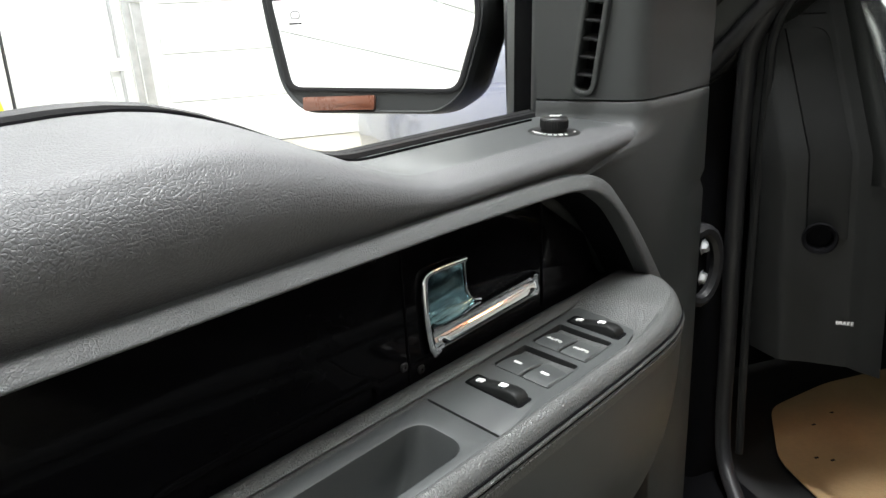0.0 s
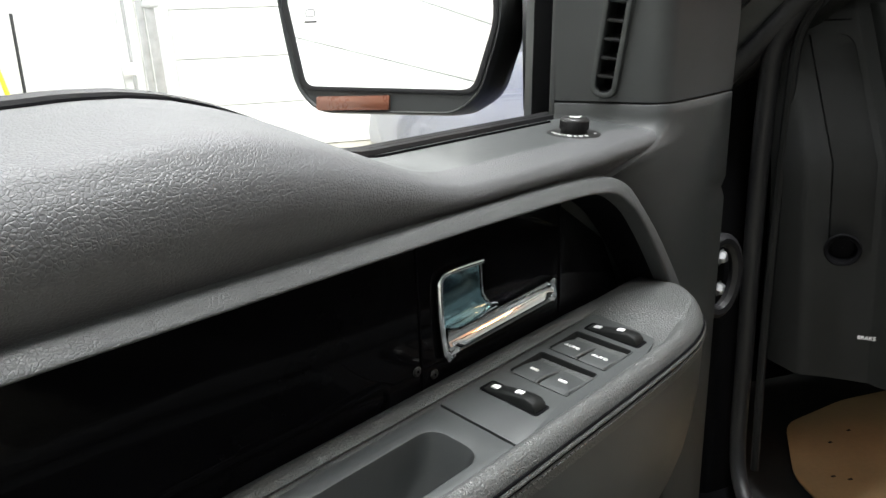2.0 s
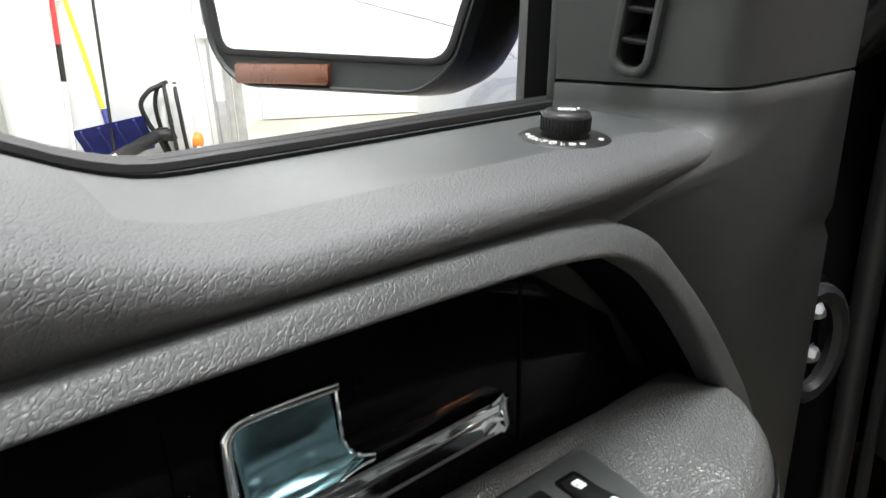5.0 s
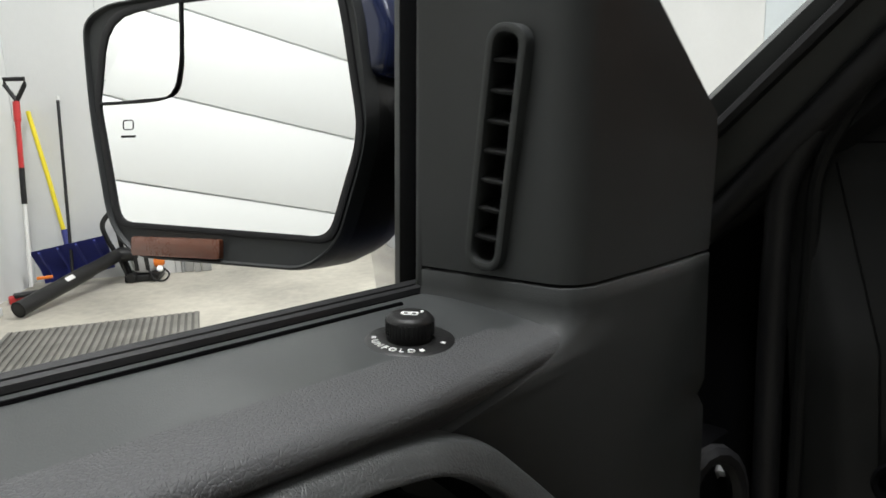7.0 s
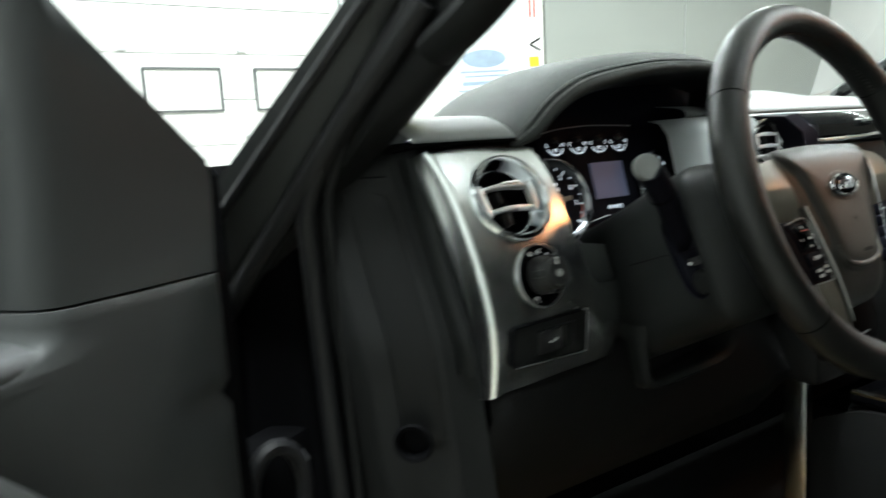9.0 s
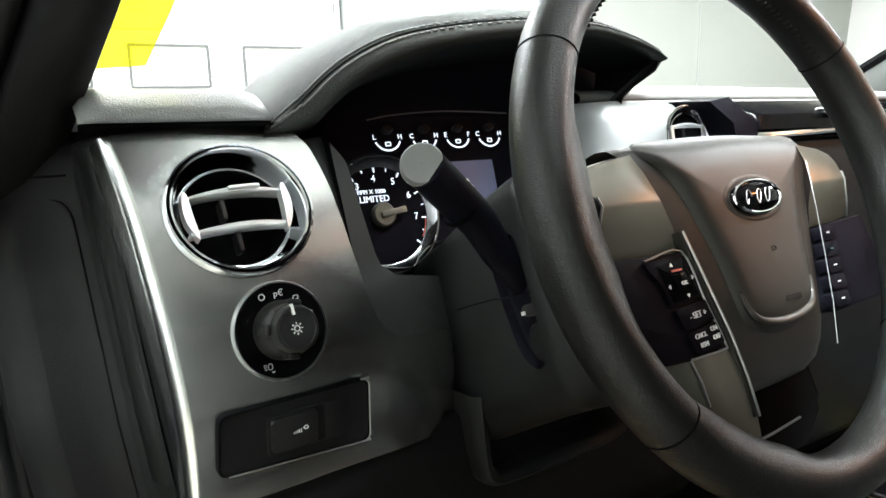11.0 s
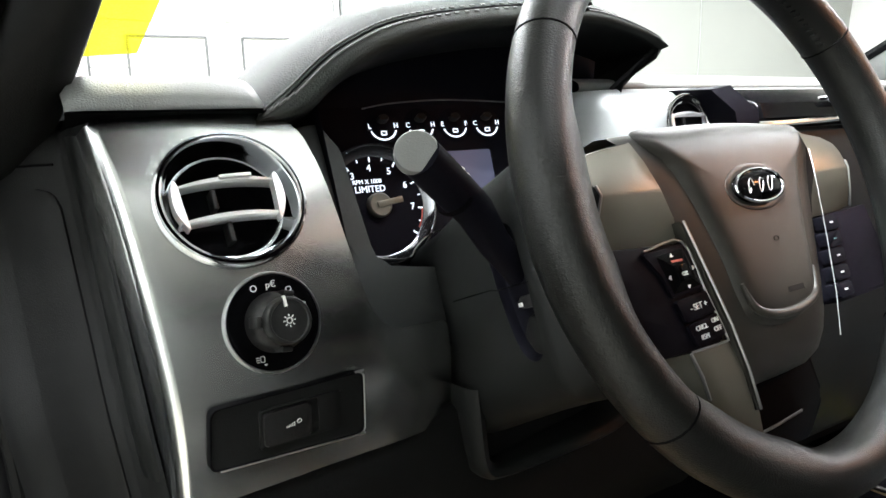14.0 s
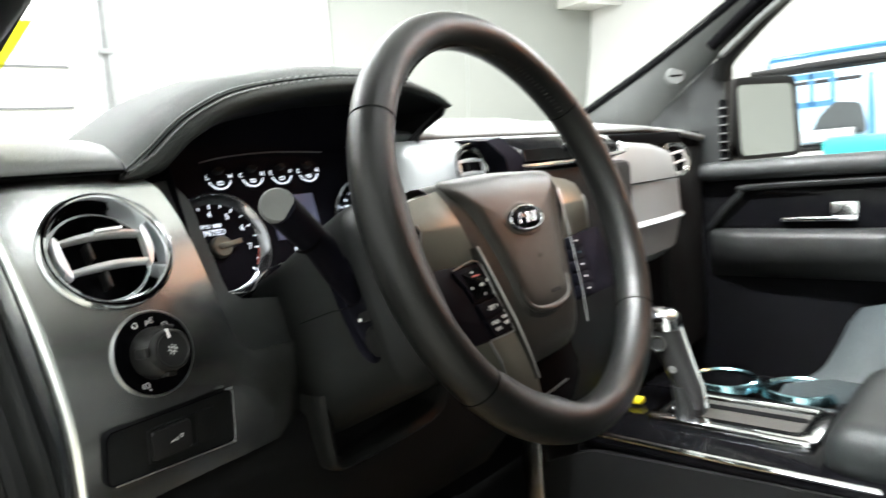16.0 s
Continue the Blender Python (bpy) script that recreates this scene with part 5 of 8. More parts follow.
# windscreen pillars with trim, seal and grab handle
def pillar(side):
    f = (lambda p: p) if side == 0 else mirrored
    t = thing("windscreen_pillar", "dark grey windscreen pillar trim with grab handle" if side == 0 else "grey windscreen pillar trim with grab handle and round badge", "pillar trim")

    def at(z, o=0.0):
        k = z - 1.45
        outer = Vector((0.553 + 0.599 * k, 0.802 - 0.92 * k, z))
        mid = Vector((0.628 + 0.469 * k, 0.738 - 0.767 * k, z))
        inner = Vector((0.697 + 0.412 * k, 0.738 - 1.30 * k, z))
        return outer, mid, inner

    rings_trim, rings_ap, seal_pts, seal2 = [], [], [], []
    for z in [1.30 + 0.045 * i for i in range(15)]:
        o, m, i = at(z)
        back = Vector((0.05, 0.14, 0.05))
        rings_trim.append([Vector(f(p)) for p in (m + Vector((0.012, 0.0, 0)), mixed(m, i, 0.35) + Vector((0.0, -0.022, 0.0)), mixed(m, i, 0.75) + Vector((0.0, -0.020, 0)), i, i + Vector((0.002, 0.045, 0.0)), m + back)])
        rings_ap.append([Vector(f(p)) for p in (o, mixed(o, m, 0.45) + Vector((-0.004, -0.006, 0)), m + Vector((0.0, 0.004, 0)), m + Vector((0.03, 0.05, 0)), mixed(o, m, 0.5) + Vector((0.02, 0.07, 0.02)), o + Vector((0.012, 0.03, 0)))])
        seal_pts.append(f(m + Vector((0.0, -0.004, 0.0))))
        seal2.append(f(mixed(o, m, 0.30) + Vector((-0.002, -0.008, 0.0))))
    part("trim", loft(rings_trim), "pillar_trim" if side else "dark_trim", t, angle=60)
    part("frame", loft(rings_ap), "sail_trim", t, "dark painted pillar frame", angle=60)
    part("seal", tube(seal_pts, 0.013, 10), "rubber", t)
    part("outer_seal", tube(seal2, 0.007, 8), "rubber", t)
    g = []
    for z, off in ((1.560, -0.022), (1.575, -0.004), (1.60, 0.006), (1.70, 0.012), (1.79, 0.008), (1.82, -0.004), (1.84, -0.015)):
        o, m, i = at(z)
        g.append(f(mixed(m, i, 0.80) + Vector((-0.016, -0.02 - off, 0.0))))
    part("grab_handle", tube(smooth_curve(g, 5), 0.02, 12, flat=(0.024, 0.017)), "pillar_trim" if side else "dark_trim", t, "moulded grab handle")
    if side:
        o, m, i = at(1.575)
        c = Vector(f(mixed(m, i, 0.5) + Vector((0.0, -0.024, 0))))
        part("badge", lathe([(0.001, 0.003), (0.017, 0.003), (0.020, 0.0), (0.020, -0.004)], 24, m=axes(c, (0, 0, 1), (-0.6, -0.8, 0.2))), "pillar_trim", t)
    return t


pillar(0)

# passenger-side windscreen pillar trim
rp = thing("windscreen_pillar", "grey windscreen pillar trim with grab handle and round badge", "pillar trim")
A_LINE = [(2.165, 1.02, 1.527), (2.150, 0.97, 1.552), (2.150, 0.798, 1.638), (2.130, 0.63, 1.724), (2.08, 0.44, 1.82), (2.02, 0.25, 1.905)]
B_LINE = [(2.215, 0.87, 1.483), (2.205, 0.812, 1.529), (2.202, 0.685, 1.631), (2.180, 0.50, 1.738), (2.135, 0.33, 1.825), (2.09, 0.17, 1.895)]
strip = []
for a, b in zip(smooth_curve(A_LINE, 4), smooth_curve(B_LINE, 4)):
    out = Vector((-0.75, -0.45, -0.15))
    strip.append([a + Vector((0.05, 0.03, 0.01)), a + Vector((0.008, 0.006, 0.002)), a, mixed(a, b, 0.15) + out * 0.006, mixed(a, b, 0.4) + out * 0.012, mixed(a, b, 0.7) + out * 0.012, mixed(a, b, 0.92) + out * 0.005, b, b + Vector((0.03, 0.03, 0.0)), b + Vector((0.08, 0.06, 0.0))])
part("trim", loft(strip), "pillar_trim", rp, "grained grey trim", angle=60)
part("edge_seal", tube([p + Vector((0.004, 0.006, 0.004)) for p in smooth_curve(A_LINE, 4)], 0.008, 8), "black_gap", rp)
part("badge", lathe([(0.001, 0.006), (0.018, 0.006), (0.022, 0.002), (0.022, -0.004)], 24, m=axes((2.166, 0.745, 1.6185), (0, 0, 1), (-0.75, -0.6, 0.1))), "pillar_trim", rp, "round moulded badge")
part("badge_slot", box(-0.014, 0.014, -0.002, 0.002, 0.006, 0.0068, 0.0, m=axes((2.166, 0.745, 1.6185), (0.6, -0.75, 0), (-0.75, -0.6, 0.1))), "black_gap", rp, smooth=False)
hs = [(2.150, 0.655, 1.668), (2.140, 0.61, 1.698), (2.128, 0.565, 1.728), (2.112, 0.51, 1.758)]
part("grab_handle", tube(smooth_curve([Vector(p) + Vector((-0.002, -0.022, -0.022)) for p in hs], 5), 0.007, 10), "pillar_trim", rp, "moulded grab handle")
part("handle_recess", tube(smooth_curve(hs, 5), 0.012, 10), "black_gap", rp)

# door seal that runs down the hinge pillar
seal = thing("door_seal", "black rubber door opening seal", "door seal")
part("bead", tube(smooth_curve([(0.700, 0.60, 1.60), (0.655, 0.695, 1.50), (0.630, 0.738, 1.43), (0.632, 0.752, 1.36), (0.640, 0.762, 1.20), (0.652, 0.770, 1.0), (0.660, 0.77, 0.80), (0.64, 0.70, 0.742)], 6), 0.012, 10), "rubber", seal)
part("lip", tube(smooth_curve([(0.660, 0.700, 1.49), (0.645, 0.722, 1.43), (0.647, 0.730, 1.36), (0.654, 0.74, 1.20), (0.664, 0.748, 1.0), (0.674, 0.75, 0.80)], 6), 0.006, 8), "dark_trim", seal)

# glass
wind = thing("windscreen", "clear windscreen glass", "windscreen", kind="structure")
gl = loft([[Vector((0.70, 1.02, 1.455)), Vector((1.0, 1.06, 1.462)), Vector((MID, 1.08, 1.465)), Vector((1.90, 1.07, 1.500)), Vector((2.165, 1.03, 1.527))],
           [Vector((0.885, 0.06, 1.93)), Vector((1.1, 0.09, 1.94)), Vector((MID, 0.10, 1.945)), Vector((1.84, 0.16, 1.94)), Vector((2.02, 0.25, 1.912))]], False)
glass_ob = part("pane", gl, "screen_glass", wind)
glass_ob.visible_shadow = False
sticker = part("sticker", loft([[Vector((0.705, 0.845, 1.536)), Vector((0.782, 0.840, 1.542))], [Vector((0.705, 0.772, 1.573)), Vector((0.795, 0.772, 1.576))], [Vector((0.705, 0.715, 1.600)), Vector((0.803, 0.715, 1.604))]], False), "yellow_film", wind, "bright yellow see-through sticker")
sticker.visible_shadow = False

# ---- dashboard ----
dash = thing("dashboard", "dark grey dashboard with satin silver bezels and stitched hood", "dashboard")
BZ = axes((0.866, 0.590, 1.25), (1, 0.14, 0), (0.14, -1, 0.28))
BZI = BZ.inverted()


def bz(x, z, off=0.0):
    p = BZI @ Vector((x, 0.590 + 0.14 * (x - 0.866) + 0.28 * (z - 1.25), z))
    return (p.x, p.y)


EDGE = [(1.232, 0.7455), (1.310, 0.7392), (1.384, 0.7318), (1.430, 0.7270), (1.474, 0.7220)]  # crest of the outboard edge
bez = [(0.760, 1.2345), (0.840, 1.2345), (0.967, 1.231), (0.960, 1.310), (0.895, 1.3125), (0.8815, 1.325), (0.875, 1.345), (0.869, 1.379), (0.862, 1.433), (0.857, 1.460), (0.847, 1.4725), (0.830, 1.4775), (0.75, 1.4765)]
BULGE, TOP_ROLL = 1.12, 1.3  # the bezel's face is gently crowned from top to bottom, bent until reflections fit the camera's view


def crown(v, u=0.0):
    turn = max(0.0, u - 0.016)
    return BULGE * (0.235 - v) * v - TOP_ROLL * max(0.0, v - 0.160) ** 2 - 3.0 * turn * turn - 1.1 * min(0.0, u + 0.035) ** 2 - 1.6 * min(0.0, v - 0.07) ** 2


def on_face(x, z):
    """The frame of the crowned face at one place."""
    u, v = bz(x, z)
    up, across = (crown(v + 0.001, u) - crown(v - 0.001, u)) / 0.002, (crown(v, u + 0.001) - crown(v, u - 0.001)) / 0.002
    return BZ @ Matrix.Translation((u, v, crown(v, u))) @ Matrix.Rotation(math.atan(up), 4, "X") @ Matrix.Rotation(-math.atan(across), 4, "Y")


def true_normals(ob):
    """Gives the crowned front of a sheet its exact normals, so that reflections run smoothly."""
    me, turn = ob.data, BZ.to_3x3()
    out = []
    for p in me.polygons:
        at = [BZI @ me.vertices[i].co for i in p.vertices]
        front = all(abs(q.z - crown(q.y, q.x)) < 0.0005 for q in at)
        for li in p.loop_indices:
            q = BZI @ me.vertices[me.loops[li].vertex_index].co
            if front:
                du, dv = (crown(q.y, q.x + 0.001) - crown(q.y, q.x - 0.001)) / 0.002, (crown(q.y + 0.001, q.x) - crown(q.y - 0.001, q.x)) / 0.002
                out.append((turn @ Vector((-du, -dv, 1))).normalized())
            else:
                out.append(p.normal.copy())
    me.normals_split_custom_set(out)


def face_sheet(outline, holes, depth):
    """A crowned sheet with holes and a skirt all round, from outlines in the face's own axes."""
    b = bmesh.new()
    edges = []
    for loop in [outline] + holes:
        vs = [b.verts.new((p[0], p[1], 0)) for p in loop]
        edges += [b.edges.new((vs[i], vs[(i + 1) % len(vs)])) for i in range(len(vs))]
    bmesh.ops.triangle_fill(b, use_beauty=True, use_dissolve=False, edges=edges)
    us, vs = [v.co.x for v in b.verts], [v.co.y for v in b.verts]
    for axis, lo, hi in ((0, min(us), max(us)), (1, min(vs), max(vs))):
        n = int((hi - lo) / 0.009)
        for k in range(1, n):
            co, no = Vector((0, 0, 0)), Vector((0, 0, 0))
            co[axis], no[axis] = lo + (hi - lo) * k / n, 1.0
            bmesh.ops.bisect_plane(b, geom=b.verts[:] + b.edges[:] + b.faces[:], plane_co=co, plane_no=no, dist=1e-6)
    for v in b.verts:
        v.co.z = crown(v.co.y, v.co.x)
    rim_edges = [e for e in b.edges if len(e.link_faces) == 1]
    made = bmesh.ops.extrude_edge_only(b, edges=rim_edges)["geom"]
    for v in made:
        if isinstance(v, bmesh.types.BMVert):
            v.co.z -= depth
    b.transform(BZ)
    return b


edge_zs = [1.232 + 0.0115 * k for k in range(21)] + [1.474]
edge_line = [bz(table_at(EDGE, z), z) for z in edge_zs]
face_o = [(u + 0.0060, v) for u, v in edge_line] + [tuple(p) for p in rounded([bz(*p) for p in bez], [0.0] + [0.010] * (len(bez) - 2) + [0.0], 5)][::-1]
vent_c = Vector(bz(0.7950, 1.4150))
bezel = part("left_bezel", face_sheet(face_o, [[(vent_c.x + p.x * 0.95, vent_c.y + p.y * 0.90) for p in circle(0, 0, 0.0470, n=48)]], 0.030), "silver", dash, "satin silver bezel", angle=35)
true_normals(bezel)
part("bezel_edge", loft([[BZ @ Vector((u + d, v, crown(v, u + d) + h)) for d, h in [(0.0060 - 0.0072 * math.sin(radians(a)), -0.0090 * (1 - math.cos(radians(a)))) for a in range(0, 91, 9)] + [(-0.0018, -0.020), (-0.0024, -0.040), (0.001, -0.044)]] for u, v in edge_line], False), "silver", bezel, "rounded satin silver side", angle=60)

# outboard end of the dash: a grained strip beside the bezel, then a panel that turns away
END = [(0.7235, 0.644), (0.7222, 0.649), (0.7205, 0.653), (0.7150, 0.668), (0.7135, 0.670), (0.7110, 0.684), (0.7085, 0.687), (0.7040, 0.690), (0.686, 0.7065), (0.668, 0.722), (0.659, 0.728), (0.650, 0.733), (0.642, 0.742), (0.638, 0.79)]


def end_ring(z, inset=0.0):
    dy = 0.33 * (z - 1.40) if z > 1.28 else -0.0396 + 0.03 * (1.28 - z)
    dx = -0.07 * (z - 1.40) + (0.0 if z > 1.28 else 0.05 * (1.28 - z))
    return [Vector((x + dx + inset, y + dy + inset * 1.5, z)) for x, y in END]


rings = [end_ring(z, e) for z, e in ((1.478, 0.014), (1.474, 0.006), (1.466, 0.0015), (1.455, 0.0), (1.42, 0), (1.38, 0), (1.34, 0), (1.30, 0), (1.28, 0), (1.25, 0), (1.20, 0), (1.15, 0), (1.10, 0), (1.05, 0), (0.98, 0))]
end = part("dash_end", loft(rings, False), "end_trim", dash, "dark moulded end panel", angle=50)
strip_rows = []
for z in [1.245 + 0.0115 * k for k in range(20)]:
    r = end_ring(z)
    strip_rows.append([r[1] + Vector((0.001, 0.001, 0)), r[2] + Vector((-0.0014, -0.0018, 0)), mixed(r[2], r[3], 0.5) + Vector((-0.0024, -0.0016, 0)), r[3] + Vector((-0.0018, 0.0, 0)), r[4] + Vector((0.001, 0.001, 0))])
part("end_strip", loft(strip_rows, False), "column_trim", end, "grained strip beside the bezel", angle=70)
# raised inset with a fine bright-edged border
inset_rows = []
for z, a in ((1.4305, 0.30), (1.4285, 0.14), (1.424, 0.05), (1.417, 0.0), (1.39, 0.0), (1.36, 0.0), (1.32, 0.0), (1.28, 0.0), (1.24, 0.0), (1.20, 0.0), (1.17, 0.0)):
    r = end_ring(z)
    n = Vector((-0.0018, -0.0019, 0.0))
    inset_rows.append([mixed(r[7], r[9], a), mixed(r[7], r[9], a) + n * 0.7, mixed(r[7], r[9], a + 0.035) + n, mixed(r[7], r[9], 0.5 + a / 2) + n, mixed(r[7], r[9], 0.95) + n, mixed(r[7], r[9], 0.99)])
part("end_inset", loft(inset_rows, False), "dark_trim", end, "smooth inset panel", angle=25)
part("upper_joint", tube([p + Vector((0, -0.0006, 0)) for p in end_ring(1.4465)[7:12]], 0.0009, 5), "black_gap", end)
part("screw_hole", lathe([(0.001, -0.012), (0.013, -0.012), (0.016, 0.0), (0.0195, 0.001), (0.021, -0.002)], 28, m=axes((0.6825, 0.6545, 1.176), (0, 0, 1), (-0.66, -0.75, 0.0))), "black_gap", end)

# left top pad
pad = []
for x in (0.709, 0.713, 0.724, 0.76, 0.80, 0.823, 0.832, 0.835):
    e = 0.0 if 0.72 < x < 0.83 else (0.010 if x in (0.709, 0.835) else 0.003)
    pad.append([Vector((x, 0.91, 1.485 - e)), Vector((x, 0.86, 1.506 - e)), Vector((x, 0.78, 1.510 - e)), Vector((x, 0.70, 1.505 - e)), Vector((x, 0.676, 1.4990 - e)), Vector((x, 0.656 + e, 1.4890 - e * 0.5)), Vector((x, 0.647 + e, 1.4805)), Vector((x, 0.649 + e, 1.4750)), Vector((x, 0.664, 1.4735)), Vector((x, 0.91, 1.45))])
pb_ = loft([smooth_curve(r, 2) for r in pad], False)
# Underside faces are black: shade below the lip is put into the colour.
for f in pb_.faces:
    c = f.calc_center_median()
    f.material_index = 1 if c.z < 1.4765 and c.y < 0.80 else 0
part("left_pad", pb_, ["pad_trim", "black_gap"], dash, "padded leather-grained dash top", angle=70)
# Black box darkens the space between pad and bezel.
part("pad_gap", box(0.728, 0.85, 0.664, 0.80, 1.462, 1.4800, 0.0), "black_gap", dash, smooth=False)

# round air vents
def air_vent(m, r, parent, name="air_vent"):
    v = part(name, lathe([(r * 1.0, -0.006), (r, 0.0005), (r * 0.985, 0.0022), (r * 0.965, 0.0026), (r * 0.955, 0.0016), (r * 0.952, -0.001)], 64, m=m), "chrome", parent, "round air vent with chrome ring", angle=40)
    part("groove", lathe([(r * 0.953, 0.0006), (r * 0.938, 0.0002), (r * 0.932, 0.0008)], 64, m=m), "black_gap", v)
    part("inner_ring", lathe([(r * 0.934, 0.0004), (r * 0.922, 0.0026), (r * 0.900, 0.0030), (r * 0.885, 0.0018), (r * 0.865, -0.0030), (r * 0.83, -0.0090), (r * 0.79, -0.0140), (r * 0.755, -0.0170), (r * 0.74, -0.0160), (r * 0.725, -0.0185)], 64, m=m), "chrome", v, "polished chrome cone", angle=30)
    part("barrel", lathe([(r * 0.735, -0.018), (r * 0.73, -0.025), (r * 0.70, -0.045), (0.0002, -0.05)], 40, m=m), "black_gap", v)
    for yy, bow in ((0.27, 0.055), (-0.235, 0.03)):
        rows_ = []
        for k in range(13):
            a = -1 + k / 6
            x, y, z = a * r * 0.69, r * (yy + bow * (1 - a * a)), -0.0045 - 0.0035 * a * a
            t = 0.0014 + 0.0012 * (1 - a * a)
            rows_.append([Vector((x, y + t * 0.3, z - 0.012)), Vector((x, y + t, z - 0.001)), Vector((x, y + t * 0.4, z + 0.0012)), Vector((x, y - t * 0.5, z + 0.0010)), Vector((x, y - t, z - 0.001)), Vector((x, y - t * 0.6, z - 0.012))])
        part("blade", loft(rows_, m=m), "bright_satin", v, "satin blade", angle=35)
    for sgn in (-1, 1):
        part("blade_carrier", prism(smooth_curve([(sgn * r * 0.69, r * 0.36), (sgn * r * 0.64, r * 0.30), (sgn * r * 0.625, r * 0.02), (sgn * r * 0.60, -r * 0.34), (sgn * r * 0.66, -r * 0.27), (sgn * r * 0.735, -r * 0.06), (sgn * r * 0.735, r * 0.18)], 4, closed=True), -0.012, -0.0035, 0.0015, m=m), "bright_satin", v, "satin side cheek")
    for xx, y0, y1 in ((-0.17, -0.05, 0.24), (-0.06, -0.55, -0.26)):
        part("guide_vane", box(xx * r - 0.0016, xx * r + 0.0016, y0 * r, y1 * r, -0.022, -0.010, 0.0006, m=m), "black_plastic", v)
    part("thumb_tab", box(-r * 0.10, r * 0.34, r * 0.315, r * 0.375, -0.006, -0.0008, 0.0010, m=m), "bright_satin", v)
    return v


# This vent is squashed slightly to fit the camera's view.
vm = on_face(0.7950, 1.4150) @ pose(0, 0, 0.0012) @ Matrix.Diagonal((0.968, 0.918, 1.0, 1.0))
air_vent(vm, 0.0510, bezel)

# light switch
lm = on_face(0.8065, 1.3345) @ pose(0, 0, 0.0022)
lsw = part("light_switch", lathe([(0.0002, 0.0), (0.0270, 0.0), (0.0290, 0.0008), (0.0300, 0.0008), (0.0306, -0.0002), (0.0310, -0.004)], 56, m=lm), "piano", bezel, "black rotary light switch with white symbols")
part("switch_ring", lathe([(0.0306, -0.001), (0.0311, 0.0006), (0.0317, 0.0006), (0.0324, -0.0006), (0.0328, -0.003)], 56, m=lm), "silver_edge", lsw, "bright fine ring")
part("skirt", lathe([(0.0196, 0.0), (0.0190, 0.006), (0.0178, 0.012), (0.0164, 0.0165), (0.0152, 0.0180), (0.001, 0.0180)], 48, m=lm), "black_plastic", lsw)
part("knob", lathe([(0.0152, 0.0178), (0.0148, 0.0240), (0.0140, 0.0256), (0.0125, 0.0258), (0.0118, 0.0248), (0.0002, 0.0246)], 48, m=lm), "black_plastic", lsw, "black rotary knob")
for a in (75, 172, 262):
    part("knob_grip", box(-0.0036, 0.0036, -0.0022, 0.0014, 0.005, 0.0205, 0.0010, m=lm @ pose(0.0168 * math.cos(math.radians(a)), 0.0168 * math.sin(math.radians(a)), 0, 0, 0, a + 90)), "black_plastic", lsw)
part("pointer", box(-0.0009, 0.0009, 0.0088, 0.0158, 0.0246, 0.0262, 0.0, m=lm @ pose(0, 0, 0, 0, 0, 6)), "white_print", lsw, smooth=False)
part("lamp_symbol", ring_plate(circle(0, 0, 0.0021, n=16), circle(0, 0, 0.0014, n=16), 0.0246, 0.0250, m=lm), "white_print", lsw)
for k in range(8):
    part("lamp_ray", box(0.0026, 0.0040, -0.0004, 0.0004, 0.0246, 0.0250, 0.0, m=lm @ pose(0, 0, 0, 0, 0, 45 * k)), "white_print", lsw, smooth=False)
part("off_symbol", ring_plate(circle(-0.0100, 0.0232, 0.0022, n=20), circle(-0.0100, 0.0232, 0.0016, n=20), 0.0, 0.0004, m=lm), "white_print", lsw)
part("park_symbol", words("p\u20ac", 0.0060, lm @ Matrix.Translation((0.0015, 0.0240, 0.0003))), "white_print", lsw, smooth=False)
part("beam_symbol", ring_plate(rect(0.0130, 0.0195, 0.0040, 0.0030, 0.0014), rect(0.0130, 0.0195, 0.0029, 0.0020, 0.0009), 0.0, 0.0004, m=lm), "white_print", lsw)
for k in range(3):
    part("auto_symbol", box(-0.0004, 0.0004, -0.0018, 0.0018, 0.0, 0.0004, 0.0, m=lm @ pose(0.0215, 0.0080, 0, 0, 0, 60 * k)), "white_print", lsw, smooth=False)
part("fog_symbol", ring_plate(rect(-0.0120, -0.0215, 0.0032, 0.0042, 0.0014), rect(-0.0120, -0.0215, 0.0022, 0.0032, 0.0009), 0.0, 0.0004, m=lm), "white_print", lsw)
for k in range(3):
    part("fog_bar", box(-0.0162, -0.0142, -0.0232 + k * 0.0014, -0.0226 + k * 0.0014, 0.0, 0.0004, 0.0, m=lm), "white_print", lsw, smooth=False)
part("fog_arrow", prism([(-0.0012, 0.0008), (0.0012, 0.0008), (0, -0.0012)], 0.0, 0.0004, m=lm @ Matrix.Translation((-0.0105, -0.0255, 0))), "white_print", lsw, smooth=False)

# control tray under the light switch
BT = on_face(0.8120, 1.2725) @ (BZ @ Matrix.Translation((*bz(0.8120, 1.2725), -0.001))).inverted() @ BZ
tr = [bz(*p) for p in ((0.7595, 1.2935), (0.8645, 1.2940), (0.8660, 1.2495), (0.7585, 1.2545))]
tray_o = rounded(tr, 0.0065, 6)
cx, cy = sum(p[0] for p in tr) / 4, sum(p[1] for p in tr) / 4
tray_i = [Vector((cx + (p.x - cx) * 0.975, cy + (p.y - cy) * 0.94)) for p in tray_o]
tray = part("switch_tray", ring_plate(tray_o, tray_i, -0.004, 0.0022, 0.0008, m=BT), "black_gap", bezel, "black tray with one push switch")
part("tray_face", prism(tray_i, -0.004, 0.0012, m=BT), "dark_trim", tray)
bright = [p for p in smooth_curve([(p.x, p.y, 0.0016) for p in tray_o], 2, closed=True)]
far_i = min(range(len(bright)), key=lambda i: (bright[i] - Vector((tr[1][0] - 0.006, tr[1][1], 0.0016))).length)
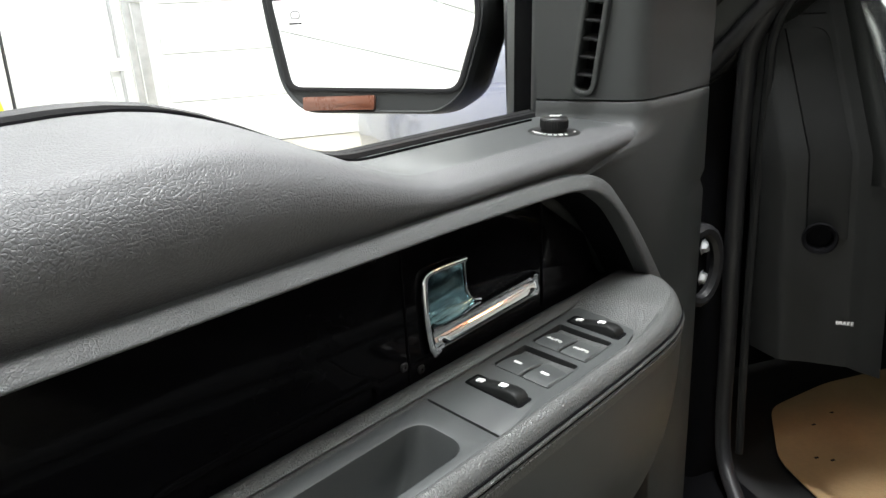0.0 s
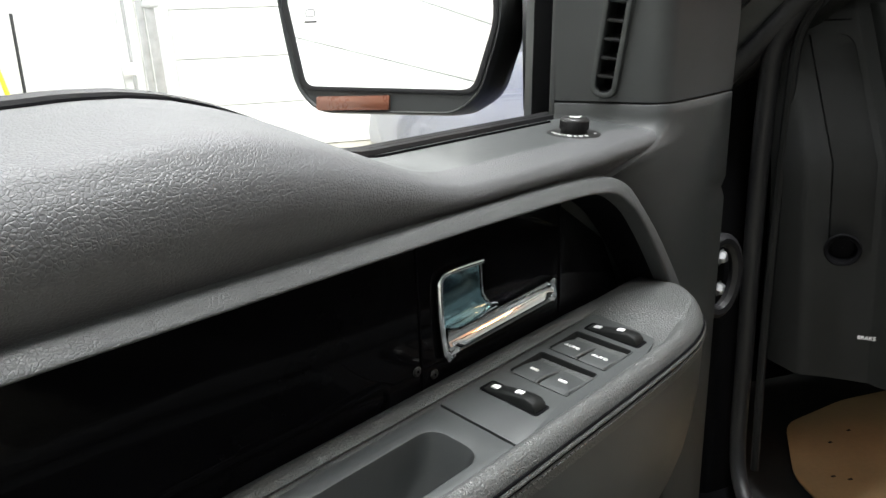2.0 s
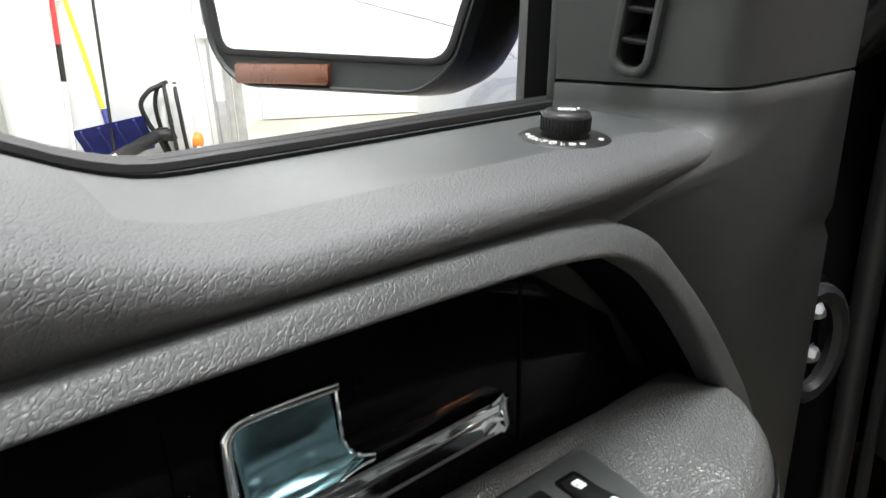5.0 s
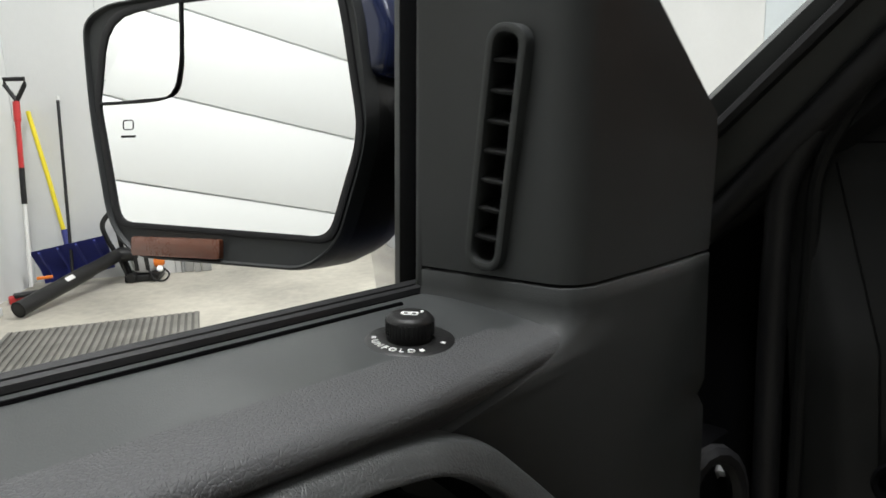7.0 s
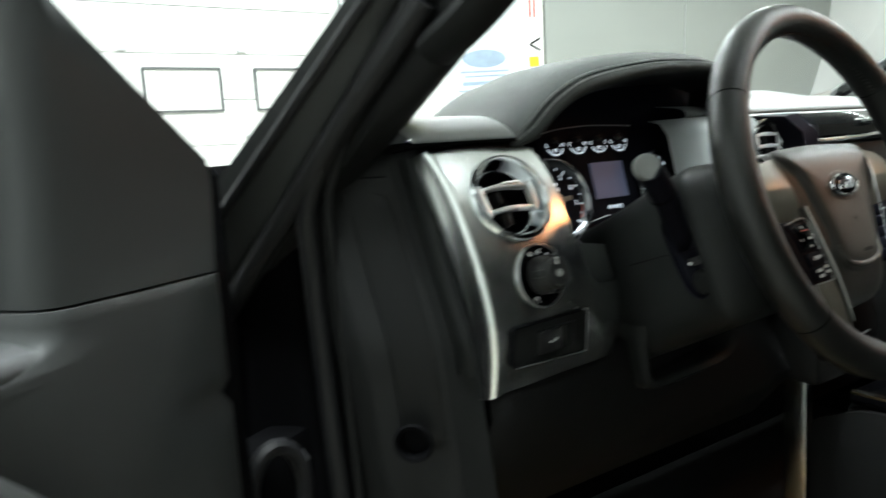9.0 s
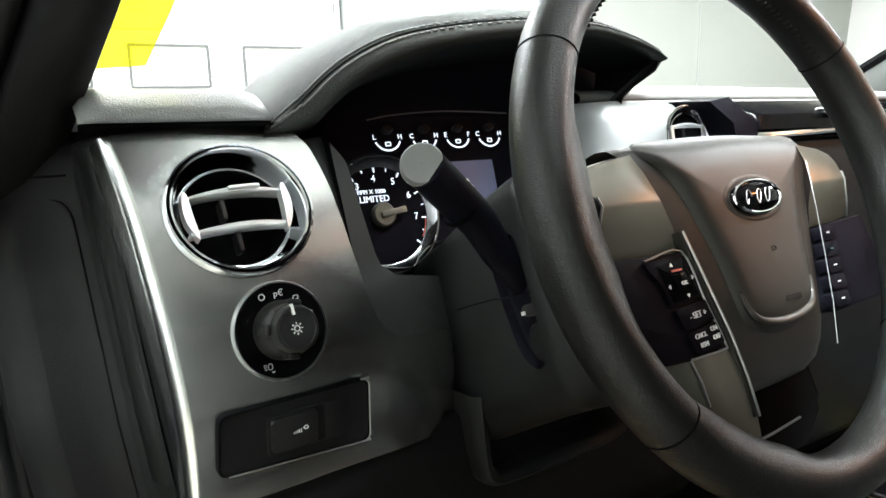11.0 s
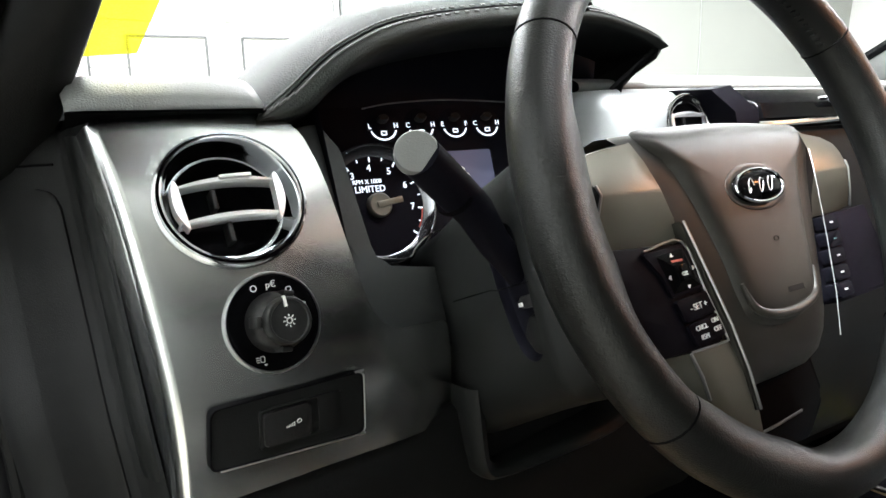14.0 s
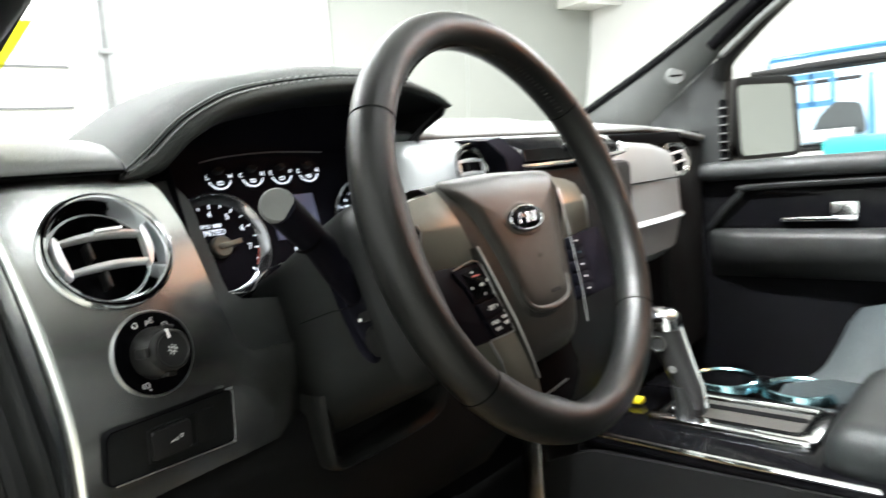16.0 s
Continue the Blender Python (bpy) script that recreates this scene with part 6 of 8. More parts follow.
end_i = min(range(len(bright)), key=lambda i: (bright[i] - Vector((tr[3][0] + 0.010, tr[3][1], 0.0016))).length)
part("tray_edge", tube([BT @ p for p in bright[far_i:end_i + 1]], 0.00085, 8), "silver_edge", tray, "bright lower edge")
part("switch_frame", ring_plate(rect(cx + 0.0065, cy - 0.0005, 0.058, 0.027, 0.003), rect(cx + 0.0015, cy - 0.0005, 0.0345, 0.0235, 0.002), 0.0, 0.0026, 0.0010, m=BT), "dark_trim", tray)
psw = part("push_switch", prism(rect(cx - 0.004, cy - 0.0005, 0.0325, 0.0225, 0.0025), 0.0, 0.0048, 0.0018, m=BT, seg=3), "black_plastic", tray, "black push switch with white dimmer symbol")
for k in range(5):
    part("symbol_bar", box(cx - 0.0055 + k * 0.0013, cx - 0.0049 + k * 0.0013, cy - 0.002, cy - 0.0008 + 0.0004 * k, 0.0048, 0.0051, 0.0, m=BT), "white_print", psw, smooth=False)
part("symbol", ring_plate(circle(cx + 0.0034, cy + 0.0006, 0.0018, 0.0015, 14), circle(cx + 0.0034, cy + 0.0006, 0.0012, 0.0009, 14), 0.0048, 0.0051, m=BT), "white_print", psw)

# trim round the instruments
ct = [(0.860, 1.470), (0.888, 1.476), (0.903, 1.452), (0.9145, 1.376), (0.921, 1.3605), (0.985, 1.3500), (1.005, 1.347), (0.996, 1.285), (0.892, 1.300), (0.880, 1.310), (0.868, 1.40)]
part("instrument_trim", prism(rounded([bz(*p) for p in ct], [0.004, 0.01, 0.004, 0.004, 0.01, 0.004, 0.004, 0.003, 0.012, 0.006, 0.004], 3), -0.06, -0.026, 0.004, m=BZ, seg=3), "grain_trim", dash, "grained black instrument surround", angle=50)

# instrument cluster
CL = axes((1.0, 0.73, 1.40), (1, 0, 0), (0, -1, 0.25))
clu = part("instrument_panel", prism(rounded([(-0.10, -0.068), (0.30, -0.068), (0.31, 0.11), (-0.11, 0.11)], 0.01), -0.02, 0.0, m=CL), "gauge_face", dash, "black instrument cluster with lit white gauges")


def cz(z):
    return (z - 1.40) * 1.031


def dial(xc, zc, r, parent, numbers, a0, a1, marks):
    m = CL @ Matrix.Translation((xc - 1.0, cz(zc), 0.001))
    d = part("dial", lathe([(0.001, 0.0005), (r, 0.0005), (r * 1.01, 0.0)], 48, m=m), "gauge_face", parent)
    cone = lathe([(r * 1.04, 0.0065), (r * 1.00, 0.0070), (r * 0.985, 0.0062), (r * 0.86, 0.0014), (r * 0.84, 0.0010)], 72, m=m)
    part("dial_bezel", cone, "smoked_chrome", d, "smoked chrome cone ring", angle=25)
    part("dial_rim", tube([(r * math.cos(2 * math.pi * k / 60), r * math.sin(2 * math.pi * k / 60), 0.0074) for k in range(60)], 0.0005, 6, closed=True, m=m), "chrome", d)
    for k in range(marks + 1):
        a = math.radians(a0 + (a1 - a0) * k / marks)
        big = k % 2 == 0
        w, l = (0.0007, 0.0045) if big else (0.0005, 0.0028)
        part("mark", box(r * 0.83 - l, r * 0.83, -w, w, 0.0008, 0.0013, 0.0, m=m @ pose(0, 0, 0, 0, 0, math.degrees(a))), "gauge_print", d, smooth=False)
    for text, a in numbers:
        c = (r * 0.64 * math.cos(math.radians(a)), r * 0.64 * math.sin(math.radians(a)), 0.0013)
        part("numeral", words(text, 0.0088, m @ Matrix.Translation(c)), "gauge_print", d, smooth=False)
    part("pivot", lathe([(0.001, 0.008), (0.010, 0.008), (0.0115, 0.006), (0.0115, 0.001)], 28, m=m), "wheel_plastic", d, "grey needle hub")
    return d, m


tach, tm = dial(0.953, 1.395, 0.0545, clu, [("2", 158), ("3", 126), ("4", 95), ("5", 62), ("6", 29), ("7", -6)], 190, -40, 14)
part("lettering", words("RPM X 1000", 0.0056, tm @ Matrix.Translation((-0.007, 0.0225, 0.0013))), "gauge_print", tach, smooth=False)
part("lettering", words("LIMITED", 0.0085, tm @ Matrix.Translation((-0.005, 0.0155, 0.0013))), "gauge_print", tach, smooth=False)
part("needle", box(-0.004, 0.022, -0.0028, 0.0028, 0.0085, 0.010, 0.001, m=tm @ pose(0, 0, 0, 0, 0, 8)), "wheel_plastic", tach)
part("red_zone", tube([(0.0445 * math.cos(math.radians(a)), 0.0445 * math.sin(math.radians(a)), 0.0015) for a in range(-32, -6, 4)], 0.0007, 6, m=tm), "red_print", tach)
speed, sm = dial(1.163, 1.396, 0.056, clu, [], 220, -40, 18)
for k in range(7):
    a = math.radians(205 - k * 32)
    part("numeral_bar", box(-0.004, 0.004, -0.0022, 0.0022, 0.001, 0.0016, 0.0, m=sm @ Matrix.Translation((0.037 * math.cos(a), 0.037 * math.sin(a), 0))), "gauge_print", speed, smooth=False)
for xc, a, b in ((0.972, "L", "H"), (1.012, "C", "H"), (1.050, "E", "F"), (1.088, "C", "H")):
    gm2 = CL @ Matrix.Translation((xc - 1.0, cz(1.466), 0.001))
    g = part("small_gauge", lathe([(0.001, 0.0004), (0.0165, 0.0004), (0.017, 0.0)], 24, m=gm2), "gauge_face", clu)
    part("gauge_arc", tube([(0.0135 * math.cos(math.radians(an)), 0.0125 * math.sin(math.radians(an)), 0.001) for an in range(200, 345, 10)], 0.0009, 6, m=gm2), "gauge_print", g)
    part("letter", words(a, 0.0068, gm2 @ Matrix.Translation((-0.0135, 0.0005, 0.0008))), "gauge_print", g, smooth=False)
    part("letter", words(b, 0.0068, gm2 @ Matrix.Translation((0.0135, 0.0005, 0.0008))), "gauge_print", g, smooth=False)
    part("gauge_symbol", ring_plate(rect(0, -0.0062, 0.006, 0.0042, 0.001), rect(0, -0.0062, 0.004, 0.0022, 0.0008), 0.0006, 0.0012, m=gm2), "gauge_print", g)
    part("gauge_hub", loft([[Vector((w * math.cos(a), y + 0.6 * w * math.sin(a), z)) for a in [2 * math.pi * k / 14 for k in range(14)]] for w, y, z in ((0.0058, 0.006, 0.0005), (0.0056, 0.007, 0.005), (0.0048, 0.0075, 0.0062))], m=gm2), "dark_trim", g, "dark needle cover")
part("gauge_brow", tube(smooth_curve([CL @ Vector((x, y, 0.006)) for x, y in ((-0.048, 0.084), (-0.020, 0.0885), (0.030, 0.0915), (0.075, 0.0905), (0.112, 0.0885))], 6), 0.0008, 6), "silver_edge", clu, "fine bright line over the small gauges")
part("display", prism(rect(0.056, cz(1.4165), 0.060, 0.049, 0.002), 0.0, 0.002, m=CL), "screen", clu, "dim blue display screen")
part("gear_letters", words("N D M 2", 0.0075, CL @ Matrix.Translation((0.056, cz(1.380), 0.0025))), "gauge_print", clu, smooth=False)
part("cluster_edge", tube(smooth_curve([CL @ Vector((x, y, 0.012)) for x, y in ((-0.070, -0.050), (-0.050, -0.055), (-0.030, -0.056), (-0.022, -0.048), (-0.005, -0.038), (0.03, -0.032))], 5), 0.0009, 6), "chrome", clu)
part("binnacle_back", loft([[Vector((0.84, 0.748, 1.46)), Vector((0.86, 0.748, 1.505)), Vector((0.90, 0.748, 1.533)), Vector((1.0, 0.748, 1.56)), Vector((1.15, 0.748, 1.565)), Vector((1.25, 0.748, 1.535)), Vector((1.25, 0.748, 1.46))], [Vector((0.90, 0.752, 1.47)), Vector((0.91, 0.752, 1.47)), Vector((0.92, 0.752, 1.47)), Vector((1.0, 0.752, 1.47)), Vector((1.15, 0.752, 1.47)), Vector((1.2, 0.752, 1.47)), Vector((1.22, 0.752, 1.47))]], False), "gauge_face", clu)
part("shroud_left", loft([[Vector((0.880, 0.672, 1.49)), Vector((0.890, 0.655, 1.376)), Vector((0.905, 0.650, 1.346))], [Vector((0.880, 0.745, 1.50)), Vector((0.885, 0.735, 1.38)), Vector((0.890, 0.730, 1.335))]], False), "gauge_face", clu)
part("shroud_base", loft([[Vector((0.895, 0.652, 1.345)), Vector((1.0, 0.664, 1.345)), Vector((1.28, 0.69, 1.345))], [Vector((0.88, 0.735, 1.334)), Vector((1.0, 0.735, 1.334)), Vector((1.28, 0.735, 1.336))]], False), "dark_trim", clu)

# stitched hood over the instruments
HOOD = [(0.826, 1.470), (0.836, 1.481), (0.857, 1.4995), (0.875, 1.515), (0.896, 1.529), (0.932, 1.5455), (0.978, 1.556), (1.055, 1.5655), (1.12, 1.567), (1.16, 1.5645), (1.20, 1.5555), (1.228, 1.5455), (1.244, 1.536)]
hc = smooth_curve([(x, z, 0) for x, z in HOOD], 4)
nh = len(hc)
hood = []
for y, off in ((0.735, -0.045), (0.70, -0.042), (0.668, -0.037), (0.652, -0.032), (0.646, -0.027), (0.6445, -0.021), (0.648, -0.012), (0.656, -0.002), (0.668, 0.0060), (0.69, 0.0115), (0.74, 0.0155), (0.80, 0.0145), (0.88, 0.004), (0.96, -0.020), (1.02, -0.045)):
    ring = []
    for i, p in enumerate(hc):
        a, b = hc[max(0, i - 1)], hc[min(nh - 1, i + 1)]
        t = (b - a).normalized()
        nx, nz = -t.y, t.x
        k = i / (nh - 1)
        if y < 0.74 and off < 0:
            off_i = 0.78 * off * (min(1.0, 0.1 + k / 0.16) if k < 0.45 else mixed(1.0, 0.35, (k - 0.45) / 0.55))
        else:
            off_i = off
        yy = y
        if y > 0.66:
            yy = y + 0.0
        squeeze = max(0.0, min(1.0, (y - 0.66) / 0.36))
        zf = p.y + nz * off_i
        ring.append(Vector((p.x + nx * off_i + 0.03 * squeeze * (0.5 - k), yy, max(zf, 1.455))))
    hood.append(ring)
hb = loft(hood, False)
hb.faces.index_update()
for f in hb.faces:
    c = f.calc_center_median()
    f.material_index = 0 if f.index >= 3 * (nh - 1) else 1
hood_ob = part("instrument_hood", hb, ["hood_leather", "dark_trim"], dash, "leather-wrapped instrument hood with double stitching", angle=80)
part("hood_tip", loft([[Vector((1.240, 0.652, 1.538)), Vector((1.248, 0.655, 1.535)), Vector((1.235, 0.655, 1.520))], [Vector((1.20, 0.68, 1.498)), Vector((1.215, 0.69, 1.49)), Vector((1.18, 0.68, 1.482))], [Vector((1.185, 0.70, 1.46)), Vector((1.20, 0.71, 1.45)), Vector((1.17, 0.70, 1.45))]]), "dark_trim", hood_ob)
part("hood_return", loft([[Vector((1.246, 0.654, 1.537)), Vector((1.214, 0.655, 1.513)), Vector((1.190, 0.656, 1.496)), Vector((1.18, 0.66, 1.46))], [Vector((1.235, 0.74, 1.535)), Vector((1.24, 0.75, 1.51)), Vector((1.235, 0.75, 1.49)), Vector((1.23, 0.74, 1.44))]], False), "dark_trim", hood_ob)
st = []
for row, (y, off) in enumerate(((0.6478, -0.0115), (0.6535, -0.0045))):
    for i in range(2, nh - 3):
        for s in (0.0, 0.5):
            p = mixed(hc[i], hc[i + 1], s)
            t = (hc[i + 1] - hc[i]).normalized()
            o = 0.78 * off * (min(1.0, 0.1 + i / nh / 0.16) if i / nh < 0.45 else mixed(1.0, 0.35, (i / nh - 0.45) / 0.55))
            c = Vector((p.x - t.y * o, y, p.y + t.x * o))
            st.append(box(-0.0022, 0.0022, -0.0006, 0.0006, -0.0006, 0.0008, 0.0, m=axes(c, (t.x, 0, t.y), (-t.y * 0.65, -0.76, t.x * 0.65))))
part("stitching", joined(st), "thread", hood_ob, "double row of grey stitching", smooth=False)
welt = []
for i in range(2, nh - 3):
    t = (hc[i + 1] - hc[i]).normalized()
    o = -0.0062 * (1.0 if i / nh < 0.45 else mixed(1.0, 0.35, (i / nh - 0.45) / 0.55))
    welt.append(Vector((hc[i].x - t.y * o, 0.6507, hc[i].y + t.x * o)))
part("hood_welt", tube(welt, 0.0008, 6), "black_gap", hood_ob)

# right-hand top of the dash and fascia
topr = []
for x in (1.17, 1.30, 1.60, 1.90, 2.10, 2.22, 2.25):
    d = 0.0 if x < 2.0 else (x - 2.0) * 0.12
    topr.append([Vector((x, 1.04, 1.545 - d)), Vector((x, 0.90, 1.535 - d)), Vector((x, 0.76, 1.513 - d)), Vector((x, 0.715, 1.507 - d)), Vector((x, 0.700, 1.502 - d)), Vector((x, 0.697, 1.497 - d)), Vector((x, 0.702, 1.492 - d)), Vector((x, 0.74, 1.488 - d)), Vector((x, 1.04, 1.45))])
# Pale colour here carries the light on the dark pad.
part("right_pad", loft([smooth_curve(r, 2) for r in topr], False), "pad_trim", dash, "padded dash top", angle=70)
# Black box stands for the shade under the passenger pad.
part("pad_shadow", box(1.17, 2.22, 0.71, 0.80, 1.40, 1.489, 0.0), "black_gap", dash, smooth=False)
part("dash_core", box(0.76, 1.26, 0.77, 1.08, 0.98, 1.43, 0.02), "black_gap", dash)
part("dash_core", box(1.265, 2.18, 0.72, 1.08, 0.98, 1.43, 0.02), "black_gap", dash)
fas = []
for x, dy in ((1.150, 0.075), (1.162, 0.035), (1.175, 0.012), (1.20, 0.0), (1.30, -0.008), (1.48, -0.012), (1.60, -0.008), (1.64, 0.0)):
    fas.append([Vector((x, 0.672 + dy, 1.492)), Vector((x, 0.650 + dy, 1.486)), Vector((x, 0.637 + dy, 1.470)), Vector((x, 0.628 + dy, 1.43)), Vector((x, 0.612 + dy, 1.36)), Vector((x, 0.608 + dy, 1.345)), Vector((x, 0.66 + dy, 1.335))])
part("centre_fascia", loft(fas, False), "silver_pass", dash, "satin silver centre fascia", angle=60)
air_vent(axes((1.238, 0.626, 1.452), (1, -0.06, 0), (-0.06, -1, 0.16)) @ Matrix.Translation((0, 0, 0.009)) @ Matrix.Diagonal((1, 1, 0.15, 1)), 0.030, dash)
bin_ = part("storage_lid", loft([[Vector((x, 0.60 + d, 1.448)), Vector((x, 0.585 + d, 1.455)), Vector((x, 0.590 + d, 1.470)), Vector((x, 0.62 + d, 1.486)), Vector((x, 0.68, 1.492)), Vector((x, 0.68, 1.44))] for x, d in ((1.300, 0.01), (1.306, 0.0), (1.45, -0.006), (1.56, 0.0), (1.575, 0.012))]), "piano", dash, "gloss black storage lid with bright button")
part("lid_button", box(1.405, 1.445, 0.578, 0.592, 1.468, 1.476, 0.002), "chrome", bin_)
part("lid_trim", tube(smooth_curve([(1.29, 0.60, 1.452), (1.31, 0.582, 1.449), (1.44, 0.576, 1.452), (1.57, 0.585, 1.458), (1.585, 0.60, 1.472)], 5), 0.003, 8), "satin_chrome", bin_)
part("stack_cover", loft([[Vector((1.246, 0.600, 1.484)), Vector((1.272, 0.598, 1.488)), Vector((1.272, 0.65, 1.49)), Vector((1.246, 0.65, 1.488))], [Vector((1.262, 0.585, 1.462)), Vector((1.294, 0.583, 1.462)), Vector((1.294, 0.63, 1.46)), Vector((1.262, 0.63, 1.46))], [Vector((1.270, 0.585, 1.43)), Vector((1.300, 0.583, 1.43)), Vector((1.300, 0.63, 1.42)), Vector((1.270, 0.63, 1.42))]]), "gauge_face", dash, "black upright cover")
part("radio_unit", box(1.30, 1.60, 0.585, 0.66, 1.10, 1.445, 0.012), "dark_trim", dash, "dark centre stack")
for k in range(4):
    part("stack_button", box(1.315, 1.34, 0.579, 0.588, 1.30 + k * 0.032, 1.322 + k * 0.032, 0.003), "teal_metal" if k == 2 else "black_plastic", dash)
part("stack_knob", lathe([(0.001, 0.02), (0.016, 0.02), (0.018, 0.016), (0.019, 0.0)], 28, m=axes((1.345, 0.583, 1.275), (1, 0, 0), (0, -1, 0.1))), "chrome", dash)
pas = []
for x, dy, zt in ((1.62, 0.02, 1.468), (1.645, 0.005, 1.470), (1.72, 0.0, 1.472), (1.82, 0.0, 1.466), (1.92, 0.008, 1.45), (1.965, 0.022, 1.425), (1.985, 0.045, 1.40)):
    pas.append([Vector((x, 0.678 + dy, zt + 0.008)), Vector((x, 0.655 + dy, zt)), Vector((x, 0.648 + dy, zt - 0.012)), Vector((x, 0.644 + dy, 1.395)), Vector((x, 0.640 + dy, 1.33)), Vector((x, 0.632 + dy, 1.322)), Vector((x, 0.642 + dy, 1.314)), Vector((x, 0.655 + dy, 1.26)), Vector((x, 0.69 + dy, 1.235))])
part("passenger_fascia", loft(pas, False), "silver_pass", dash, "satin silver passenger fascia", angle=40)
part("fascia_joint", box(1.64, 1.95, 0.641, 0.6445, 1.398, 1.400, 0.0), "dark_trim", dash, smooth=False)
part("glove_shelf", box(1.60, 1.98, 0.66, 0.72, 1.466, 1.488, 0.004), "black_gap", dash)
air_vent(axes((2.005, 0.690, 1.432), (0.9, 0.42, 0), (-0.35, -0.9, 0.2)) @ Matrix.Translation((0, 0, 0.009)) @ Matrix.Diagonal((1, 1, 0.15, 1)), 0.038, dash)
part("passenger_end", box(1.99, 2.20, 0.70, 0.80, 1.0, 1.46, 0.02), "dark_trim", dash)

# knee panel and column surround
kn = []
for x in (0.745, 0.755, 0.80, 0.95, 1.10, 1.25, 1.32):
    d = 0.012 if x < 0.75 else 0.0
    kn.append([Vector((x, 0.640 + 0.14 * (x - 0.866) + d, 1.246)), Vector((x, 0.610 + 0.14 * (x - 0.866) + d, 1.232)), Vector((x, 0.606 + 0.14 * (x - 0.866) + d, 1.20)), Vector((x, 0.625 + d, 1.12)), Vector((x, 0.70 + d, 1.03)), Vector((x, 0.82, 0.96)), Vector((x, 1.0, 0.93))])
# Knee panel's darkness is shade painted as base colour.
part("knee_panel", loft(kn, False), "shade_trim", dash, "dark knee panel", angle=60)
part("brake_release", box(0.755, 0.80, 0.66, 0.70, 1.018, 1.046, 0.006), "black_plastic", dash, "black brake release handle")
part("brake_lettering", words("BRAKE", 0.0070, axes((0.7362, 0.6500, 1.0510), (0.76, -0.65, 0.0), (-0.65, -0.76, 0.1))), "white_print", dash, smooth=False)

paper = thing("floor_paper", "tan protective paper on the cab floor", "floor paper")
pb = prism(rounded([(0.775, 0.62), (0.80, 0.80), (0.90, 0.935), (1.06, 0.97), (1.30, 0.97), (1.32, 0.42), (0.80, 0.42)], 0.03), 0.720, 0.7225, 0.0)
part("sheet", pb, "card", paper)
for x, y in ((0.93, 0.86), (0.86, 0.78), (0.88, 0.765), (0.99, 0.88)):
    part("spot", box(x - 0.004, x + 0.004, y - 0.002, y + 0.002, 0.7226, 0.7230, 0.0), "dark_trim", paper, smooth=False)

# ---- steering column, stalk and wheel ----
SW = axes((1.089, 0.442, 1.407), (math.cos(0.058), math.sin(0.058), 0), (math.sin(0.058) * math.cos(0.329), -math.cos(0.058) * math.cos(0.329), math.sin(0.329)))
column = thing("steering_column", "dark plastic steering column shroud", "steering column")


def shroud_ring(z, w, lo, hi, r):
    return [SW @ Vector((p.x, p.y, z)) for p in rounded([(-0.003 - w, lo), (-0.003 + w, lo), (-0.003 + w, hi), (-0.003 - w, hi)], [r * 1.2, r * 1.2, r, r], 6)]


shroud = part("shroud", loft([shroud_ring(*c) for c in ((-0.040, 0.060, -0.070, 0.042, 0.030), (-0.052, 0.088, -0.088, 0.048, 0.032), (-0.068, 0.108, -0.100, 0.054, 0.032), (-0.080, 0.118, -0.107, 0.058, 0.032), (-0.0885, 0.1225, -0.111, 0.060, 0.032), (-0.0930, 0.1245, -0.112, 0.061, 0.032), (-0.098, 0.1242, -0.112, 0.061, 0.032),
                                                        (-0.140, 0.1215, -0.117, 0.056, 0.030), (-0.185, 0.1140, -0.124, 0.050, 0.028), (-0.235, 0.1040, -0.132, 0.044, 0.026), (-0.30, 0.095, -0.142, 0.040, 0.026))]), "column_trim", column, "dark grained column shroud", angle=40)
SIDE = SW @ Matrix(((0, 0, -1, -0.1265), (0, 1, 0, 0), (1, 0, 0, 0), (0, 0, 0, 1)))  # outline x runs along the column, y up, thickness to the side
slot_out = smooth_curve([(-0.134, 0.004), (-0.1325, -0.026), (-0.127, -0.058), (-0.1205, -0.0715), (-0.111, -0.0765), (-0.1020, -0.0735), (-0.0985, -0.062), (-0.0985, -0.040), (-0.0990, -0.012), (-0.1000, 0.012), (-0.112, 0.020), (-0.128, 0.016)], 4, closed=True)
cut(shroud, [prism(slot_out, -0.012, 0.02, m=SIDE)])
part("slot_well", cup(slot_out, -0.001, 0.0085, 0.9, m=SIDE), "gauge_face", column, "recessed black slot")
part("adjust_button", prism(circle(-0.1085, -0.0595, 0.0098, 0.0135, 28), -0.010, -0.0040, 0.0025, m=SIDE, seg=3), "dark_trim", column, "black oval button")
part("adjust_switch", prism(rect(-0.1075, -0.0365, 0.016, 0.0085, 0.003), -0.010, -0.0025, 0.002, m=SIDE, seg=3), "black_plastic", column, "small black switch")
part("switch_symbol", box(-0.1155, -0.1115, -0.0392, -0.0364, -0.0028, -0.0018, 0.0, m=SIDE), "white_print", column, smooth=False)
part("shroud_joint", tube([SW @ Vector((-0.1268, -0.024 - 0.0006 * k, -0.094 - 0.0035 * k)) for k in range(2)] + [SW @ Vector((-0.1262, -0.0235, -0.134)), SW @ Vector((-0.1262, -0.022, -0.140)), SW @ Vector((-0.1255, -0.021, -0.19))], 0.0006, 5), "black_gap", column)
# opening of the knee panel round the column
lipc = smooth_curve([(0.972, 1.255), (0.974, 1.205), (0.979, 1.186), (0.996, 1.182), (1.050, 1.185), (1.105, 1.188), (1.128, 1.198), (1.140, 1.225), (1.142, 1.26)], 4)
